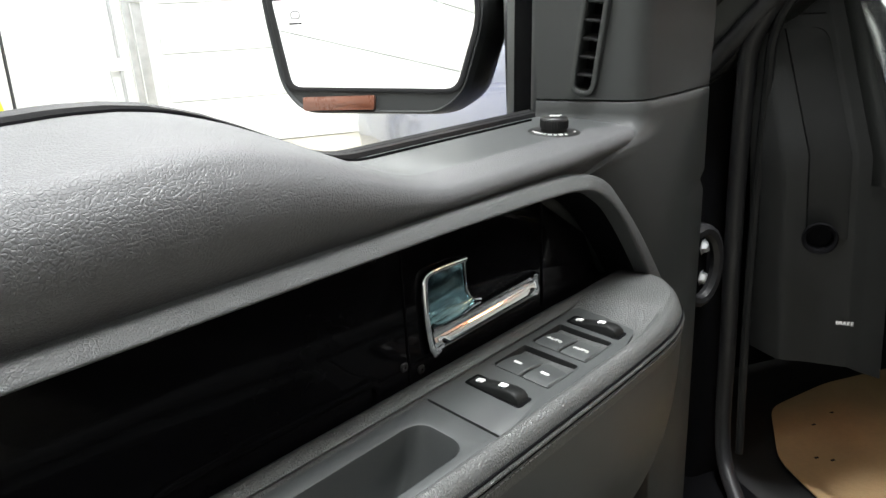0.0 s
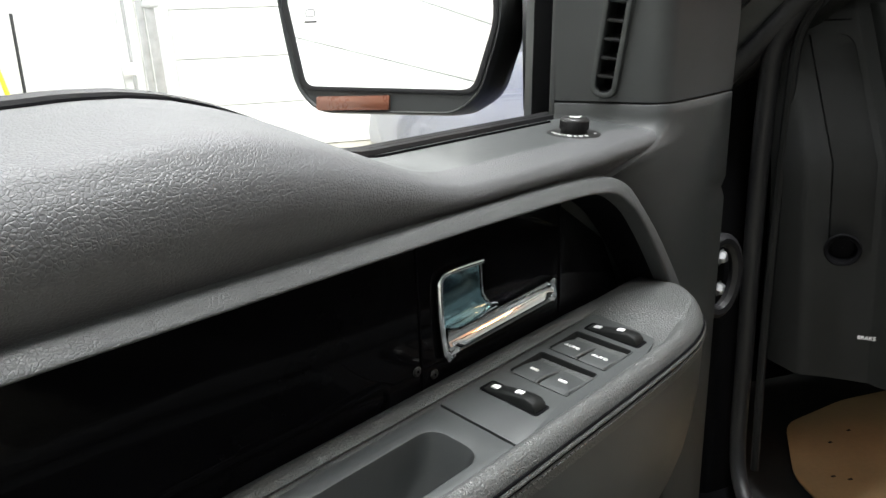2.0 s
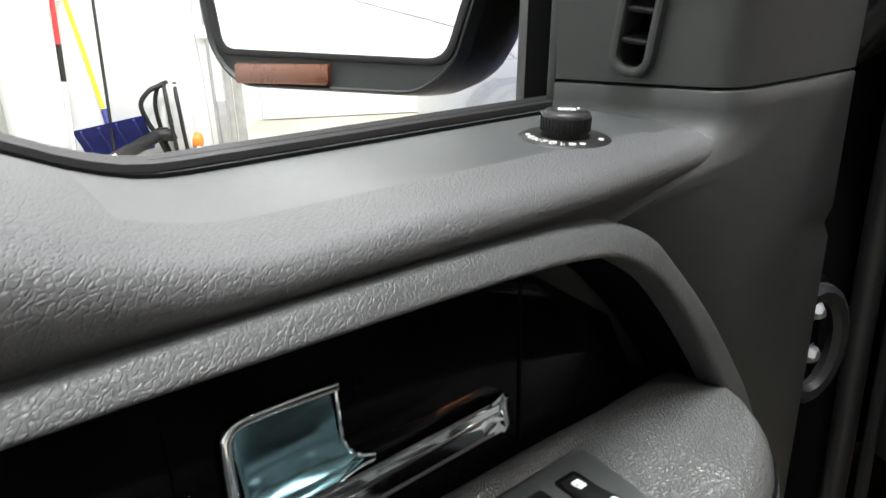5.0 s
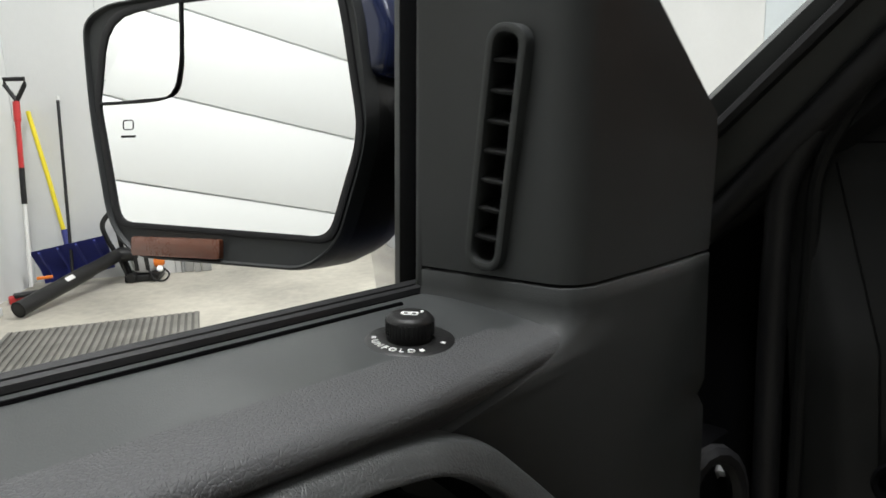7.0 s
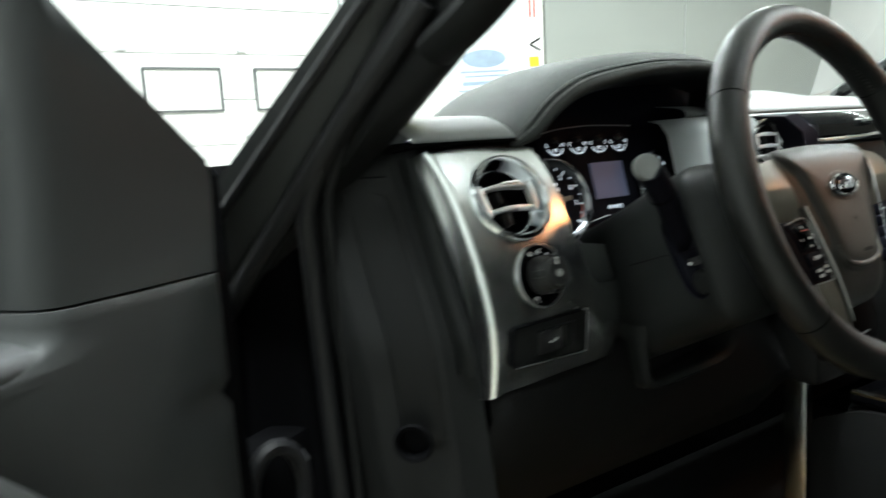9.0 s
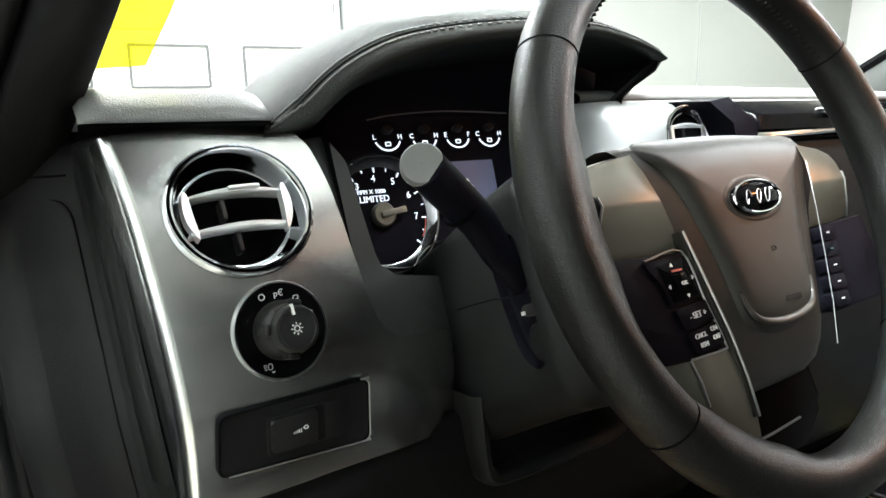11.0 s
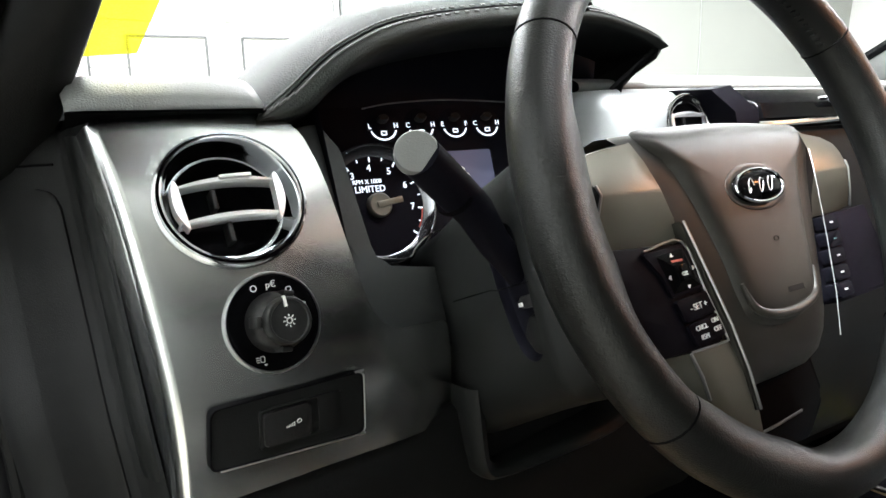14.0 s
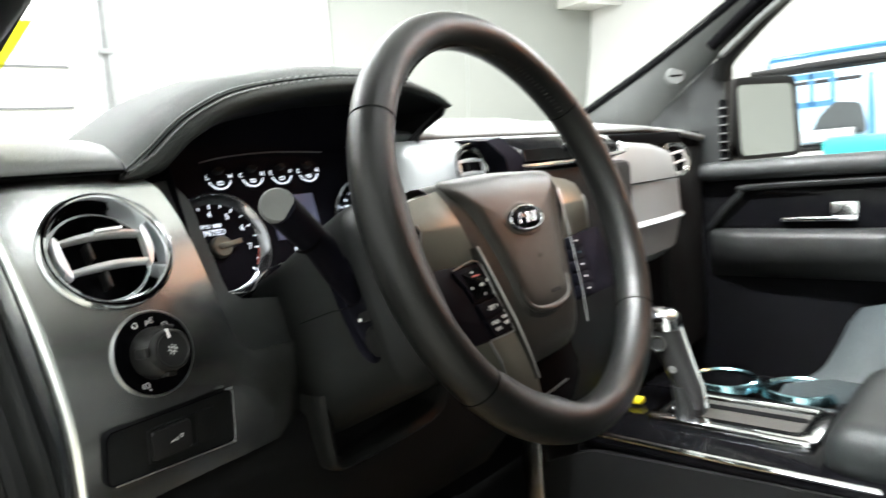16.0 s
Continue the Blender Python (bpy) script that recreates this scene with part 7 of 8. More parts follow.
part("column_collar", loft([[Vector((p.x - nx * o, y, p.y - nz * o)) for o, y in ((-0.004, 0.66), (-0.003, 0.606), (0.0, 0.600), (0.006, 0.598), (0.010, 0.602), (0.012, 0.612), (0.012, 0.66))]
                            for p, nx, nz in [(p, *(Vector((1.052, 1.26)) - Vector((p.x, p.y))).normalized()) for p in lipc]], False), "column_trim", column, "moulded collar round the column", angle=50)
stalk = thing("turn_signal_stalk", "thick black turn signal stalk with grey end cap", "control stalk")
s0, s1 = Vector((0.957, 0.540, 1.366)), Vector((0.874, 0.508, 1.4405))
sd = (s1 - s0).normalized()
part("arm", tube([s0 - sd * 0.03, s0 + sd * 0.02, mixed(s0, s1, 0.45) + Vector((0.003, 0, 0.003)), mixed(s0, s1, 0.8) + Vector((0.001, 0, 0.001)), s1 - sd * 0.004], [0.0105, 0.0112, 0.0128, 0.0132, 0.0130], 24), "gauge_face", stalk)
part("end_cap", lathe([(0.0002, 0.002), (0.0120, 0.002), (0.0132, 0.0), (0.0135, -0.004)], 32, m=axes(s1, (0, 1, 0), Vector((-0.50, -0.80, 0.32)))), "pillar_trim", stalk, "plain grey end cap")
part("twist_ring", lathe([(0.0130, -0.002), (0.0135, 0.0), (0.0130, 0.002)], 28, m=axes(mixed(s0, s1, 0.62), (0, 1, 0), sd)), "black_gap", stalk)
for k in range(3):
    part("symbol", box(-0.0012, 0.0012, -0.003, 0.003, 0.0, 0.0006, 0.0, m=axes(mixed(s0, s1, 0.60 + 0.05 * k) + Vector((0.0092, -0.0050, 0.0098)), sd, (0.5, -0.6, 0.6))), "white_print", stalk, smooth=False)

wheel = thing("steering_wheel", "leather steering wheel with bronze-grey spokes and buttons", "steering wheel", m=SW)
R_W, r_w, HX = 0.1815, 0.0165, -0.006


def bell(x, c, w):
    """One on a plateau round c, falling smoothly to nothing w away."""
    t = min(1.0, max(0.0, (abs(x - c) - w * 0.45) / (w * 0.55)))
    return 1 - t * t * (3 - 2 * t)


def inward(deg):
    """How far the leather swells towards the hub at the thumb rests and the lower spokes."""
    side = max(bell(deg, 181, 22), bell(deg, -1, 22), bell(deg, 359, 22))
    low = max(bell(deg, 238, 22), bell(deg, 302, 22))
    return (0.014 * side + 0.007 * low) if 90 < deg < 270 else 0.0


rings = []
for k in range(144):
    a = 2 * math.pi * k / 144
    deg = math.degrees(a)
    push = inward(deg)
    ring = []
    for j in range(24):
        b = 2 * math.pi * j / 24
        inner = max(0.0, -math.cos(b)) ** 1.5
        rr = R_W + r_w * math.cos(b) - push * inner
        ring.append(Vector((rr * math.cos(a), rr * math.sin(a), r_w * 1.12 * math.sin(b) * (1 - 0.25 * inner * min(1.0, push / 0.02)) - 0.25 * push * inner)))
    rings.append(ring)
rings.append(rings[0])
rb = loft(rings, True, False)
bmesh.ops.remove_doubles(rb, verts=rb.verts[:], dist=1e-5)
rim_ob = part("rim", rb, "leather", wheel, "black leather rim", angle=80)
for deg in (149, 219, 36, 321):
    a = math.radians(deg)
    c = Vector((R_W * math.cos(a), R_W * math.sin(a), 0))
    part("rim_seam", tube([c + Vector((0.0164 * math.cos(b) * math.cos(a), 0.0164 * math.cos(b) * math.sin(a), 0.0184 * math.sin(b))) for b in [2 * math.pi * k / 24 for k in range(24)]], 0.0007, 6, closed=True), "black_gap", rim_ob)
for k in range(60):
    d = 38 + k * 1.8 if k < 56 else 0
    if not d:
        break
    a = math.radians(d)
    p = Vector(((R_W - 0.0160) * math.cos(a), (R_W - 0.0160) * math.sin(a), 0.004))
    part("lacing", box(-0.0030, 0.0030, -0.0005, 0.0005, -0.001, 0.0008, 0.0, m=Matrix.Translation(p) @ pose(0, 0, 0, 0, 70, d)), "leather", rim_ob, smooth=False)

# hub: a soft cover that rolls over at the top and away at the bottom, with a raised pad
HUB_EDGE = [(0.0405, 0.104), (0.030, 0.099), (0.018, 0.089), (0.0, 0.0805), (-0.020, 0.0745), (-0.045, 0.0655), (-0.075, 0.0575), (-0.100, 0.0525), (-0.122, 0.049), (-0.135, 0.046)]


def hub_half(y):
    return table_at([(-p[0], p[1]) for p in HUB_EDGE], -y)


hub_rows = []
for y, z in ((0.0300, -0.050), (0.0440, -0.034), (0.0450, -0.022), (0.0425, -0.013), (0.036, -0.0075), (0.024, -0.0052), (0.008, -0.0045), (-0.010, -0.0045), (-0.030, -0.0045), (-0.050, -0.0045), (-0.070, -0.0050), (-0.088, -0.0065), (-0.102, -0.0100), (-0.114, -0.0165), (-0.122, -0.027), (-0.126, -0.040), (-0.127, -0.050)):
    w = hub_half(min(y, 0.040))
    hub_rows.append([Vector((HX + w * k, y + (0.0025 * (1 - k * k) if y > 0.03 else 0), z - 0.004 * abs(k) ** 6)) for k in [-1 + i / 10 for i in range(21)]])
hub = part("hub", loft(hub_rows, False), "hub_soft", wheel, "soft grey-brown hub cover", angle=60)
PAD = [(-0.083, 0.0385), (-0.045, 0.0425), (0.0, 0.0440), (0.045, 0.0425), (0.083, 0.0385), (0.0665, 0.018), (0.0555, -0.006), (0.0460, -0.036), (0.0400, -0.064), (0.0320, -0.0775), (0.012, -0.0830), (-0.012, -0.0830), (-0.0320, -0.0775), (-0.0400, -0.064), (-0.0460, -0.036), (-0.0555, -0.006), (-0.0665, 0.018)]
pad_c = smooth_curve(PAD, 5, closed=True)
pad_rings = []
for k, z in ((1.08, -0.0068), (1.05, -0.0050), (1.01, -0.0030), (0.96, -0.0010), (0.90, 0.0004), (0.80, 0.0012), (0.60, 0.0016), (0.35, 0.0018), (0.12, 0.0018)):
    pad_rings.append([Vector((HX + p.x * k, -0.015 + (p.y + 0.015) * k, z - 0.55 * max(0.0, p.y * k - 0.022) ** 2 * 22)) for p in pad_c])
part("hub_pad", loft(pad_rings), "hub_soft", hub, "raised centre pad", angle=60)
lip_pts = [(HX + p.x * 0.985, -0.015 + (p.y + 0.015) * 0.985, -0.0012) for p in pad_c if p.y < -0.055]
lip_pts.sort(key=lambda p: p[0])
part("pad_lip", tube(lip_pts, [0.0008 + 0.0026 * math.sin(math.pi * (i + 0.5) / len(lip_pts)) ** 0.7 for i in range(len(lip_pts))], 10), "hub_soft", hub)
# Black plate added for the shade inside the wheel's lower opening.
lower = part("opening_shade", prism(rounded([(-0.060, -0.098), (0.062, -0.098), (0.066, -0.150), (0.035, -0.172), (-0.036, -0.170), (-0.060, -0.140)][::-1], 0.006), -0.060, -0.040, 0.003), "black_gap", wheel, "black plate standing for the shaded opening")
part("opening_line", tube([(-0.030, -0.1560, -0.0395), (0.0, -0.1555, -0.0395), (0.034, -0.1535, -0.0395)], 0.0010, 6), "silver_edge", lower, "bright edge line")
emb = part("emblem", lathe([(0.0002, 0.0215), (0.020, 0.0210), (0.0250, 0.0195), (0.0268, 0.0165)], 48, squash=(1.0, 0.42), m=Matrix.Translation((HX, -0.001, -0.0155))), "piano", hub, "dark oval badge with chrome rim")
part("emblem_seat", ring_plate(circle(HX, -0.001, 0.0330, 0.0160, 48), circle(HX, -0.001, 0.0272, 0.0116, 48), 0.0, 0.0024, 0.0012), "hub_soft", emb)
part("emblem_rim", tube([(HX + 0.0258 * math.cos(a), -0.001 + 0.0109 * math.sin(a), 0.0046) for a in [2 * math.pi * k / 48 for k in range(48)]], 0.0011, 8, closed=True), "chrome", emb, "chrome rim")
for sx, sw in ((-0.0125, 0.0), (0.0, 0.8), (0.0095, 1.7)):
    part("emblem_stroke", tube(smooth_curve([(HX + sx + 0.0035 * math.cos(sw + q), -0.001 + 0.0048 * math.sin(1.3 * q + sw), 0.0062) for q in (0.0, 0.9, 1.9, 2.9, 3.8, 4.6)], 4), 0.0003, 6), "silver_edge", emb)
part("pad_mark", ring_plate(circle(HX + 0.004, -0.036, 0.0030, 0.0018, 14), circle(HX + 0.004, -0.036, 0.0022, 0.0012, 14), 0.0015, 0.0021), "dark_trim", hub)
part("pad_mark", box(HX + 0.001, HX + 0.019, -0.071, -0.0675, 0.0008, 0.0014, 0.0), "dark_trim", hub, "moulded lettering, unreadable", smooth=False)


def side_x(s, x):
    return HX + s * (x - HX)


for s in (1, -1):
    fx = lambda x: side_x(s, x)
    # upper spoke: one face looks up, one looks at the driver, with a third that turns to the hub
    sp = part("spoke", loft([[Vector((fx(x), y, z)) for x, y, z in row] for row in (
        ((-0.156, 0.0300, -0.030), (-0.130, 0.0350, -0.026), (-0.100, 0.0400, -0.022)),
        ((-0.154, 0.0290, -0.016), (-0.128, 0.0330, -0.011), (-0.099, 0.0370, -0.010)),
        ((-0.146, 0.0200, -0.0090), (-0.120, 0.0215, -0.0050), (-0.096, 0.0240, -0.0060)),
        ((-0.1405, 0.0075, -0.0045), (-0.116, 0.0070, -0.0010), (-0.091, 0.0065, -0.0040)),
        ((-0.1405, 0.0045, -0.0045), (-0.116, 0.0040, -0.0012), (-0.090, 0.0035, -0.0042)),
        ((-0.1440, -0.0100, -0.0100), (-0.1215, -0.0110, -0.0075), (-0.083, -0.0115, -0.0070)),
        ((-0.1480, -0.0215, -0.0160), (-0.1245, -0.0240, -0.0145), (-0.081, -0.0262, -0.0100)),
        ((-0.1480, -0.0225, -0.0300), (-0.1245, -0.0250, -0.0300), (-0.081, -0.0272, -0.0300)))], False), "wheel_plastic", wheel, "bronze-grey two-faced spoke", angle=18)
    part("spoke_edge", tube([(fx(-0.1415), 0.012, -0.0050), (fx(-0.1405), 0.006, -0.0040), (fx(-0.1445), -0.0100, -0.0095), (fx(-0.1485), -0.0220, -0.0155)], 0.0009, 6), "silver_edge", sp, "bright edge line")
    # lower spoke and the bright strip between hub and buttons
    lo = sp if s < 0 else part("lower_spoke", loft([[Vector((fx(x), y, z)) for x, y, z in row] for row in (
        ((-0.130, -0.0880, -0.020), (-0.1045, -0.0885, -0.0060), (-0.090, -0.0882, -0.0050), (-0.0685, -0.0876, -0.0062), (-0.0660, -0.0876, -0.025)),
        ((-0.124, -0.1020, -0.020), (-0.1000, -0.1020, -0.0065), (-0.084, -0.1060, -0.0055), (-0.0590, -0.1080, -0.0072), (-0.0560, -0.1080, -0.028)),
        ((-0.116, -0.1150, -0.022), (-0.0960, -0.1170, -0.0090), (-0.078, -0.1240, -0.0085), (-0.0530, -0.1300, -0.0100), (-0.0500, -0.1300, -0.032)),
        ((-0.112, -0.1260, -0.026), (-0.0930, -0.1300, -0.0140), (-0.074, -0.1400, -0.0140), (-0.0480, -0.1520, -0.0160), (-0.0450, -0.1520, -0.036)))], False), "wheel_plastic", wheel, "bronze-grey lower spoke", angle=30)
    if s > 0:
        part("spoke_fold", tube([(fx(-0.1040), -0.0888, -0.0055), (fx(-0.0995), -0.1030, -0.0058), (fx(-0.0955), -0.1165, -0.0085)], 0.0011, 6), "silver_edge", lo, "bright fold line")
    strip = [(-0.1045, 0.0370, -0.0110), (-0.0935, 0.0225, -0.0060), (-0.0860, 0.0050, -0.0036), (-0.0805, -0.0150, -0.0030), (-0.0730, -0.0450, -0.0030), (-0.0640, -0.0800, -0.0034), (-0.0570, -0.1080, -0.0058), (-0.0520, -0.1320, -0.0095)]
    if s > 0:
        part("hub_strip", loft([[Vector((fx(x + w), y, z - 0.0030)), Vector((fx(x + w * 0.5), y, z - 0.0004)), Vector((fx(x - 0.001), y, z + 0.0012)), Vector((fx(x - 0.0018 if s < 0 else x - 0.0045), y, z + 0.0006)), Vector((fx(x - 0.0024 if s < 0 else x - 0.0055), y, z - 0.012))] for (x, y, z), w in list(zip(strip, (0.002, 0.003, 0.003, 0.003, 0.003, 0.003, 0.003, 0.002)))[3 if s > 0 else 0:]], False), "hub_soft", wheel, "bronze-grey strip beside the hub", angle=50)
    part("strip_edge", tube([(fx(x - 0.0020), y, z + 0.0014) for x, y, z in (strip[3:] if s > 0 else strip[1:7])], 0.0009 if s > 0 else 0.0004, 6), "silver_edge", lo, "bright edge line")
    pod = part("button_pod", prism(rounded([(fx(x), y) for x, y in ((-0.152, -0.0235), (-0.0845, -0.0270), (-0.0705, -0.0855), (-0.0735, -0.0878), (-0.142, -0.0868), (-0.156, -0.055))][::(1 if s < 0 else -1)], 0.003, 3), -0.034, -0.0065, 0.002, seg=2), "gauge_face", wheel, "black button pod")
    if s > 0:
        b1 = part("direction_button", prism(rounded([(-0.1210, -0.0295), (-0.0850, -0.0275), (-0.0765, -0.0545), (-0.1065, -0.0568), (-0.1100, -0.0440)], 0.002), -0.010, -0.0045, 0.0015, seg=2), "gauge_face", pod)
        oc = Vector((-0.0955, -0.0450, -0.0030))
        corner = [Vector(p) for p in ((-0.1110, -0.0325, -0.0044), (-0.0870, -0.0300, -0.0044), (-0.0795, -0.0530, -0.0044), (-0.1045, -0.0550, -0.0044))]
        inner = [oc + (c - oc) * 0.42 + Vector((0, 0, 0.0018)) for c in corner]
        for i in range(4):
            q = [corner[i], corner[(i + 1) % 4], inner[(i + 1) % 4], inner[i]]
            part("direction_face", loft([[q[0], q[1]], [q[3], q[2]]], False), "piano", b1, smooth=False)
        part("ok_button", prism([(p.x, p.y) for p in inner][::-1], -0.0040, -0.0008, 0.0005), "piano", b1)
        part("red_edge", box(-0.1015, -0.0925, -0.0375, -0.0362, -0.0036, -0.0020, 0.0), "red_print", b1, smooth=False)
        part("ok_lettering", words("OK", 0.0034, Matrix.Translation((oc.x, oc.y, -0.0004))), "white_print", b1, smooth=False)
        for x, y, r in ((-0.0995, -0.0335, 0), (-0.0835, -0.0425, -90), (-0.0915, -0.0523, 180), (-0.1055, -0.0455, 90)):
            part("arrow", prism([(-0.0014, -0.0008), (0.0014, -0.0008), (0, 0.0014)], 0.0, 0.0005, m=Matrix.Translation((x, y, -0.0036)) @ pose(0, 0, 0, 0, 0, r)), "white_print", b1, smooth=False)
        b2 = part("set_button", prism(rounded([(-0.1055, -0.0590), (-0.0760, -0.0570), (-0.0730, -0.0695), (-0.1015, -0.0720)], 0.0015), -0.010, -0.0040, 0.0012), "gauge_face", pod)
        part("lettering", words("- SET +", 0.0052, Matrix.Translation((-0.0880, -0.0645, -0.0037)) @ pose(0, 0, 0, 0, 0, 3)), "white_print", b2, smooth=False)
        b3 = part("cruise_button", prism(rounded([(-0.1010, -0.0735), (-0.0725, -0.0710), (-0.0700, -0.0840), (-0.0975, -0.0860)], 0.0015), -0.010, -0.0042, 0.0012), "gauge_face", pod)
        for tx, x, y in (("CNCL", -0.0905, -0.0765), ("RSM", -0.0895, -0.0820), ("ON", -0.0775, -0.0745), ("OFF", -0.0768, -0.0796)):
            part("lettering", words(tx, 0.0040, Matrix.Translation((x, y, -0.0039)) @ pose(0, 0, 0, 0, 0, 3)), "white_print", b3, smooth=False)
        part("pod_edge", tube(smooth_curve([(-0.1180, -0.0282, -0.0058), (-0.0850, -0.0262, -0.0050), (-0.0775, -0.0560, -0.0045), (-0.0700, -0.0845, -0.0048), (-0.0730, -0.0882, -0.0050), (-0.1030, -0.0882, -0.0052)], 4), 0.0007, 6), "silver_edge", pod, "bright edge line")
    else:
        for k in range(5):
            bt = part("button", prism(rect(fx(-0.0905 + 0.0028 * k), -0.0325 - 0.0118 * k, 0.020, 0.0105, 0.0018), -0.010, -0.0035 + 0.0004 * k, 0.0015), "gauge_face", pod)
            part("symbol", box(fx(-0.0925 + 0.0028 * k), fx(-0.0885 + 0.0028 * k), -0.0332 - 0.0118 * k, -0.0320 - 0.0118 * k, -0.0034 + 0.0004 * k, -0.0030 + 0.0004 * k, 0.0), "teal_metal" if k == 1 else "white_print", bt, smooth=False)

# ---- console, shifter, seats, far door ----
console = thing("centre_console", "black gloss and silver centre console with cup holders", "console")
part("side_left", prism(rounded([(0.64, 0.70), (0.64, 1.02), (0.56, 1.055), (-0.25, 1.085), (-0.25, 0.70)], 0.02), 0, 0.012, 0.004, m=Matrix(((0, 0, 1, 1.375), (1, 0, 0, 0), (0, 1, 0, 0), (0, 0, 0, 1)))), "shade_trim", console, "dark console side")
part("body", box(1.388, 1.72, -0.25, 0.60, 0.70, 1.055, 0.02), "shade_trim", console)
part("top_plate", box(1.380, 1.600, 0.20, 0.585, 1.056, 1.080, 0.010), "piano", console, "gloss black top plate")
for x0, x1, y0, y1 in ((1.601, 1.725, 0.200, 0.310), (1.601, 1.725, 0.531, 0.585), (1.711, 1.725, 0.311, 0.530)):
    part("plate_edge", box(x0, x1, y0, y1, 1.056, 1.0795, 0.004), "piano", console)
gate = part("shift_gate", ring_plate(rect(1.515, 0.405, 0.135, 0.215, 0.016), rect(1.518, 0.405, 0.078, 0.165, 0.010), 1.080, 1.091, 0.004), "chrome", console, "satin silver gate frame")
part("gate_slot", prism(rect(1.518, 0.405, 0.079, 0.166, 0.010), 1.080, 1.085, 0.0), "hub_soft", gate)
part("gate_slit", prism(rect(1.534, 0.400, 0.016, 0.150, 0.006), 1.0845, 1.0856, 0.0), "black_gap", gate)
part("edge_strip", tube([(1.384, 0.58, 1.078), (1.382, 0.40, 1.078), (1.384, 0.22, 1.078)], 0.004, 8), "chrome", console)
for y in (0.475, 0.365):
    c = part("cup_holder", lathe([(0.0435, -0.012), (0.044, 0.0), (0.047, 0.003), (0.050, 0.002), (0.053, -0.004), (0.0545, -0.010)], 36, m=pose(1.655, y, 1.088)), "teal_metal", console, "bright-rimmed cup holder")
    part("cup_well", lathe([(0.0438, -0.004), (0.042, -0.030), (0.001, -0.031)], 28, m=pose(1.655, y, 1.088)), "black_gap", c)
part("tunnel_post", box(1.393, 1.415, 0.655, 0.695, 0.70, 1.10, 0.008), "silver", console)
part("yellow_tag", box(1.500, 1.518, 0.545, 0.567, 1.081, 1.090, 0.003), "yellow_plastic", console, "small yellow tag")
lid = thing("console_armrest", "dark green-grey leather console armrest lid", "armrest")
part("cushion", box(1.40, 1.68, -0.24, 0.285, 1.055, 1.135, 0.035, seg=4), "lid_leather", lid, "padded leather cushion")
part("lid_base", box(1.405, 1.675, -0.23, 0.272, 1.030, 1.0545, 0.008), "black_plastic", lid)
part("seam", tube([(1.405, -0.2, 1.098), (1.400, 0.0, 1.098), (1.402, 0.22, 1.098), (1.43, 0.284, 1.098), (1.65, 0.284, 1.098)], 0.0012, 6), "black_gap", lid)
shift = thing("gear_shifter", "chrome-topped gear shifter with black handle", "gear lever")
SX = 1.500
part("boot", loft([[Vector((SX + w * math.cos(a), 0.468 + 0.6 * w * math.sin(a) + o, z)) for a in [2 * math.pi * k / 16 for k in range(16)]] for w, z, o in ((0.032, 1.084, 0.0), (0.029, 1.10, 0.004), (0.022, 1.125, 0.012))]), "dark_trim", shift)
HANDLE = ((0.017, 0.015, 0.462, 1.095), (0.018, 0.018, 0.470, 1.125), (0.020, 0.021, 0.484, 1.155), (0.022, 0.025, 0.498, 1.185), (0.023, 0.028, 0.507, 1.206))
part("handle", loft([[Vector((SX + w * math.copysign(abs(math.cos(a)) ** 0.7, math.cos(a)), y + d * math.copysign(abs(math.sin(a)) ** 0.7, math.sin(a)), z)) for a in [2 * math.pi * k / 28 for k in range(28)]] for w, d, y, z in HANDLE]), "black_plastic", shift, "black moulded handle", angle=60)
part("chrome_cap", loft([[Vector((SX + w * math.copysign(abs(math.cos(a)) ** 0.7, math.cos(a)), y + d * math.copysign(abs(math.sin(a)) ** 0.7, math.sin(a)), z)) for a in [2 * math.pi * k / 28 for k in range(28)]] for w, d, y, z in ((0.0236, 0.0288, 0.507, 1.204), (0.0242, 0.0298, 0.509, 1.214), (0.0228, 0.0280, 0.510, 1.224), (0.016, 0.020, 0.511, 1.231), (0.006, 0.008, 0.511, 1.233))]), "chrome", shift, "polished chrome cap", angle=60)
part("chrome_spine", tube([(SX, y - d + 0.001, z) for w, d, y, z in HANDLE[::-1]], 0.004, 10, flat=(0.006, 0.0022)), "satin_chrome", shift, "satin chrome spine")
sb = part("button", lathe([(0.0085, 0.001), (0.0095, 0.0035), (0.0115, 0.0035), (0.0125, 0.0)], 24, m=axes((SX - 0.0225, 0.502, 1.186), (0, 0, 1), (-1, -0.2, 0.1))), "satin_chrome", shift, "round button with bright ring")
part("button_face", lathe([(0.0002, 0.0020), (0.0086, 0.0016)], 20, m=axes((SX - 0.0225, 0.502, 1.186), (0, 0, 1), (-1, -0.2, 0.1))), "black_plastic", sb)
part("button", lathe([(0.001, 0.002), (0.0045, 0.002), (0.0055, 0.0)], 16, m=axes((SX - 0.0195, 0.484, 1.150), (0, 0, 1), (-1, -0.2, 0.1))), "silver_edge", shift)


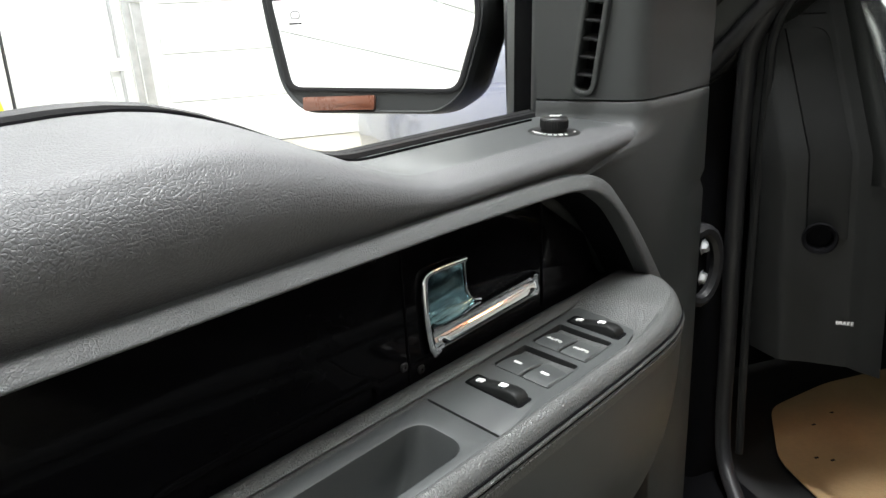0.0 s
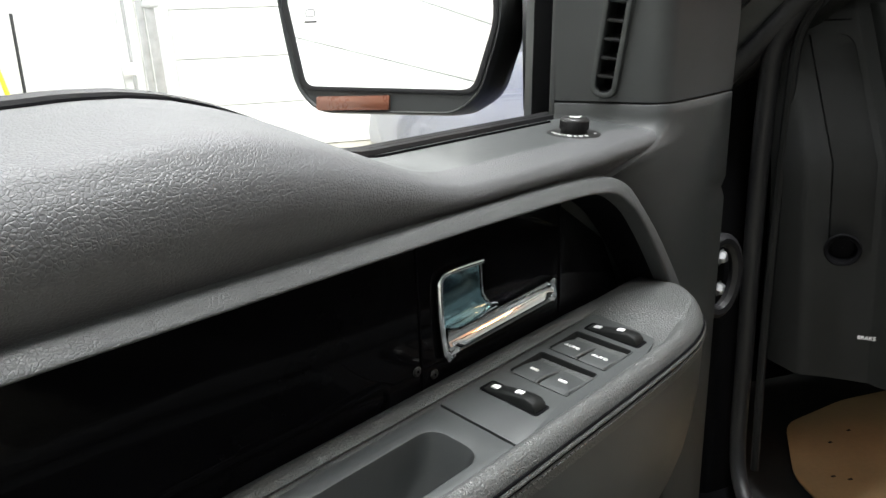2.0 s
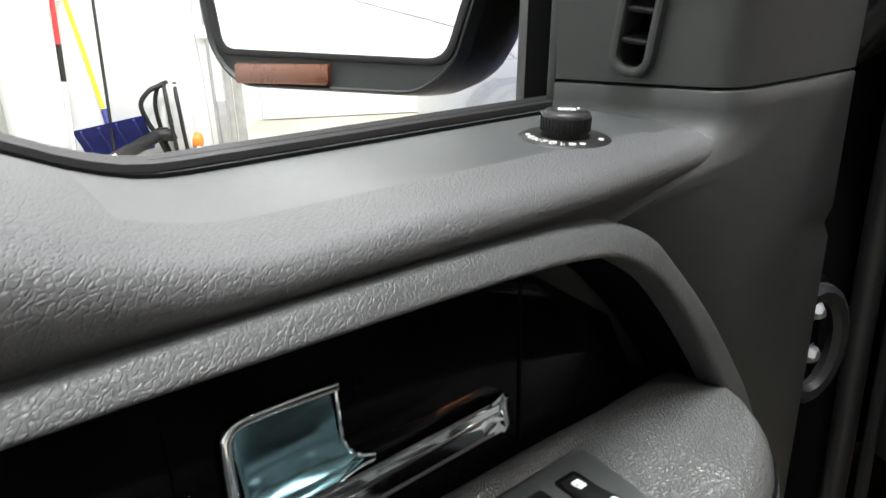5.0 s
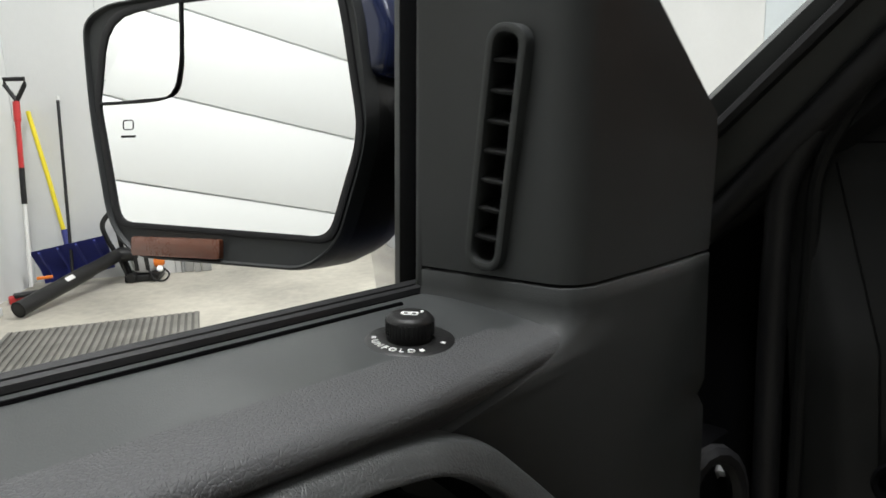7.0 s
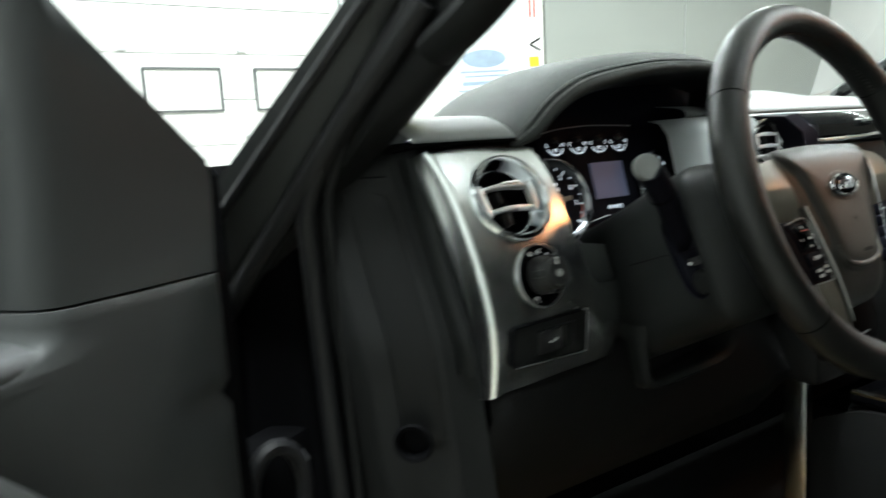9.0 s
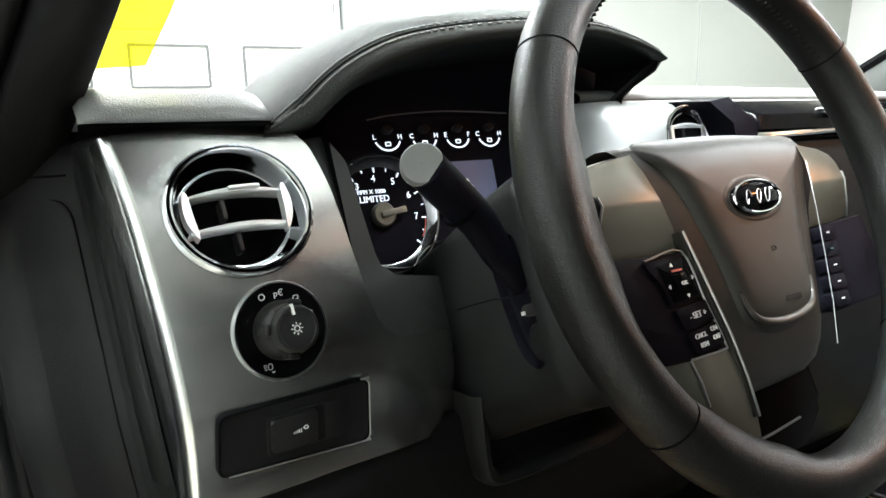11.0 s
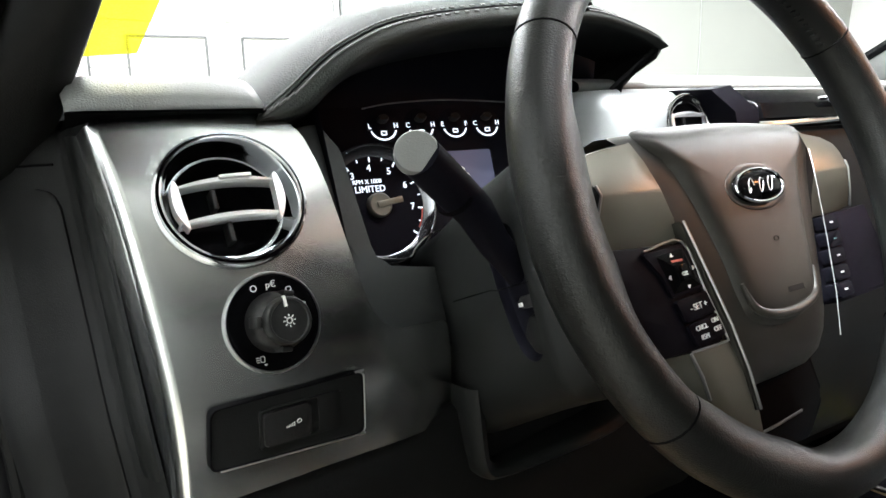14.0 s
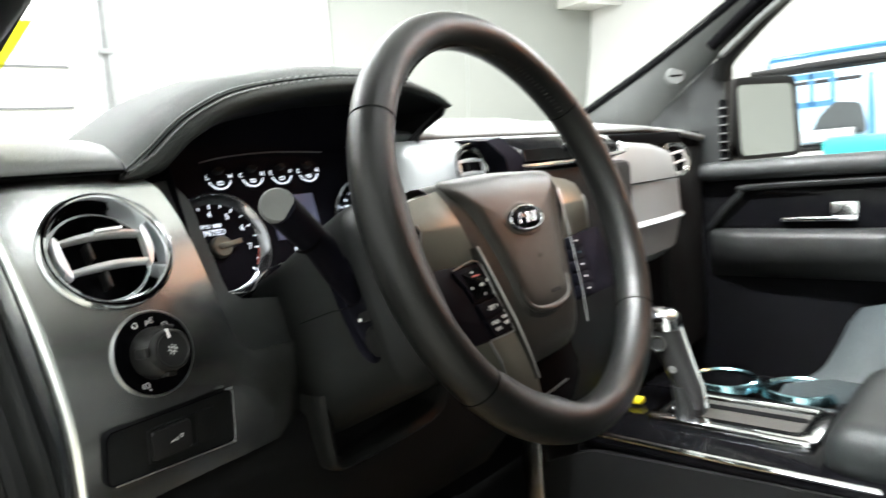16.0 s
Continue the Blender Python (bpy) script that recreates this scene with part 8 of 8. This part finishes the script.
def seat(x, y, z, label, hide, word):
    t = thing("front_seat", label, "car seat", m=pose(x, y, z))
    part("base", box(-0.22, 0.22, -0.25, 0.25, 0.7165 - z, 0.18, 0.02), "dark_trim", t)
    c = []
    for y, h in ((-0.30, 0.27), (-0.1, 0.27), (0.12, 0.285), (0.24, 0.29), (0.30, 0.275), (0.325, 0.24), (0.325, 0.18)):
        c.append([Vector((xx, y, h + 0.035 * (abs(xx) / 0.26) ** 2)) for xx in (-0.27, -0.24, -0.18, -0.09, 0, 0.09, 0.18, 0.24, 0.27)] + [Vector((0.27, y, 0.17)), Vector((-0.27, y, 0.17))])
    part("cushion", loft(c), hide, t, word + " leather cushion", angle=70)
    b = []
    for z, y, d in ((0.26, -0.28, 0.12), (0.45, -0.31, 0.13), (0.65, -0.35, 0.11), (0.82, -0.39, 0.09), (0.86, -0.40, 0.05)):
        b.append([Vector((xx, y + 0.03 * (abs(xx) / 0.25) ** 2, z)) for xx in (-0.25, -0.15, 0, 0.15, 0.25)] + [Vector((xx, y - d, z)) for xx in (0.25, 0.0, -0.25)])
    part("backrest", loft(b), hide, t, word + " leather backrest", angle=70)
    part("headrest", box(-0.13, 0.13, -0.50, -0.41, 0.90, 1.06, 0.04, seg=3), hide, t)
    return t


# Driver's seat carries doorway shade in its colour.
seat(1.09, -0.15, 0.72, "driver's leather seat, colour darkened for shade", "driver_leather", "dark")
seat(1.91, 0.08, 0.785, "grey leather passenger seat with rounded bolsters", "seat_leather", "grey")

far = thing("passenger_door", "closed passenger door with grey trim and black inlay", "car door")
XD = 2.20
FACE = Matrix(((0, 0, -1, XD), (1, 0, 0, 0), (0, 1, 0, 0), (0, 0, 0, 1)))
# Panel is near black: shade on the far side is in its colour.
part("panel", prism(rounded([(0.86, 0.72), (0.86, 1.38), (0.70, 1.40), (-0.55, 1.43), (-0.55, 0.72)], 0.02), -0.08, 0.0, 0.01, m=FACE), "black_gap", far)
part("sill_trim", tube([(XD - 0.01, 0.70, 1.392), (XD - 0.012, 0.62, 1.394), (XD - 0.012, 0.30, 1.394), (XD - 0.01, 0.18, 1.42), (XD - 0.01, -0.5, 1.43)], 0.03, 12, flat=(0.022, 0.022)), "sail_trim", far, "dark grey window sill trim")
part("inlay", prism(rounded([(0.66, 1.262), (0.58, 1.345), (-0.5, 1.350), (-0.5, 1.255)], 0.02), -0.01, 0.006, 0.002, m=FACE), "piano", far, "black gloss inlay")
part("arm_pad", loft([[Vector((XD, y, 1.262)), Vector((XD - d, y, 1.258)), Vector((XD - d - 0.008, y, 1.245)), Vector((XD - d, y, 1.20)), Vector((XD - d * 0.4, y, 1.16)), Vector((XD, y, 1.15))] for y, d in ((0.69, 0.01), (0.67, 0.03), (0.60, 0.05), (0.30, 0.06), (-0.5, 0.07))]), "door_pad", far, "grey armrest pad", angle=60)
part("inlay_band", tube(smooth_curve([(XD - 0.012, 0.69, 1.262), (XD - 0.014, 0.62, 1.335), (XD - 0.014, 0.56, 1.356), (XD - 0.014, 0.0, 1.362), (XD - 0.012, -0.5, 1.362)], 5), 0.008, 8), "dark_trim", far)
hd = part("release_handle", box(XD - 0.024, XD - 0.004, 0.385, 0.53, 1.277, 1.288, 0.004), "chrome", far, "chrome inner handle")
part("bezel", box(XD - 0.014, XD - 0.005, 0.385, 0.435, 1.275, 1.318, 0.005), "satin_chrome", hd)
part("sail_panel", prism(rounded([(0.86, 1.38), (0.66, 1.385), (0.643, 1.62), (0.648, 1.650), (0.685, 1.631), (0.812, 1.529), (0.88, 1.47)], 0.004), -0.05, 0.0, 0.006, m=FACE), "sail_trim", far)
vv = part("demister_vent", prism(rect(0.650, 1.48, 0.018, 0.15, 0.008), 0.0, 0.005, 0.002, m=FACE), "black_gap", far)
for k in range(7):
    part("slat", box(XD - 0.009, XD - 0.003, 0.642, 0.658, 1.42 + k * 0.019, 1.423 + k * 0.019, 0.0), "pillar_trim", vv, smooth=False)
part("frame_rail", tube(smooth_curve([(XD + 0.005, 0.655, 1.60), (XD - 0.01, 0.62, 1.66), (XD - 0.06, 0.42, 1.80), (XD - 0.10, 0.15, 1.90), (XD - 0.12, -0.5, 1.93)], 5), 0.02, 8), "dark_trim", far)
part("rear_post", box(XD - 0.04, XD + 0.02, -0.56, -0.50, 1.40, 1.92, 0.01), "dark_trim", far)

# passenger wing mirror outside the far window
PM = axes((2.475, 0.640, 1.512), (0.89, -0.45, 0), (-0.45, -0.89, 0.05))
pm = part("wing_mirror", box(-0.11, 0.11, -0.105, 0.105, -0.10, -0.002, 0.03, m=PM, seg=3), "black_plastic", far, "black wing mirror with bright glass")
part("mirror_glass", prism(rect(0, -0.004, 0.192, 0.178, 0.02), 0.0, 0.003, m=PM), "mirror", pm, smooth=False)
part("mirror_frame", ring_plate(rect(0, 0, 0.214, 0.206, 0.028), rect(0, -0.004, 0.190, 0.176, 0.02), -0.02, 0.007, 0.002, m=PM), "black_plastic", pm)
part("mirror_arm", box(2.27, 2.46, 0.70, 0.76, 1.40, 1.46, 0.015), "black_plastic", pm)
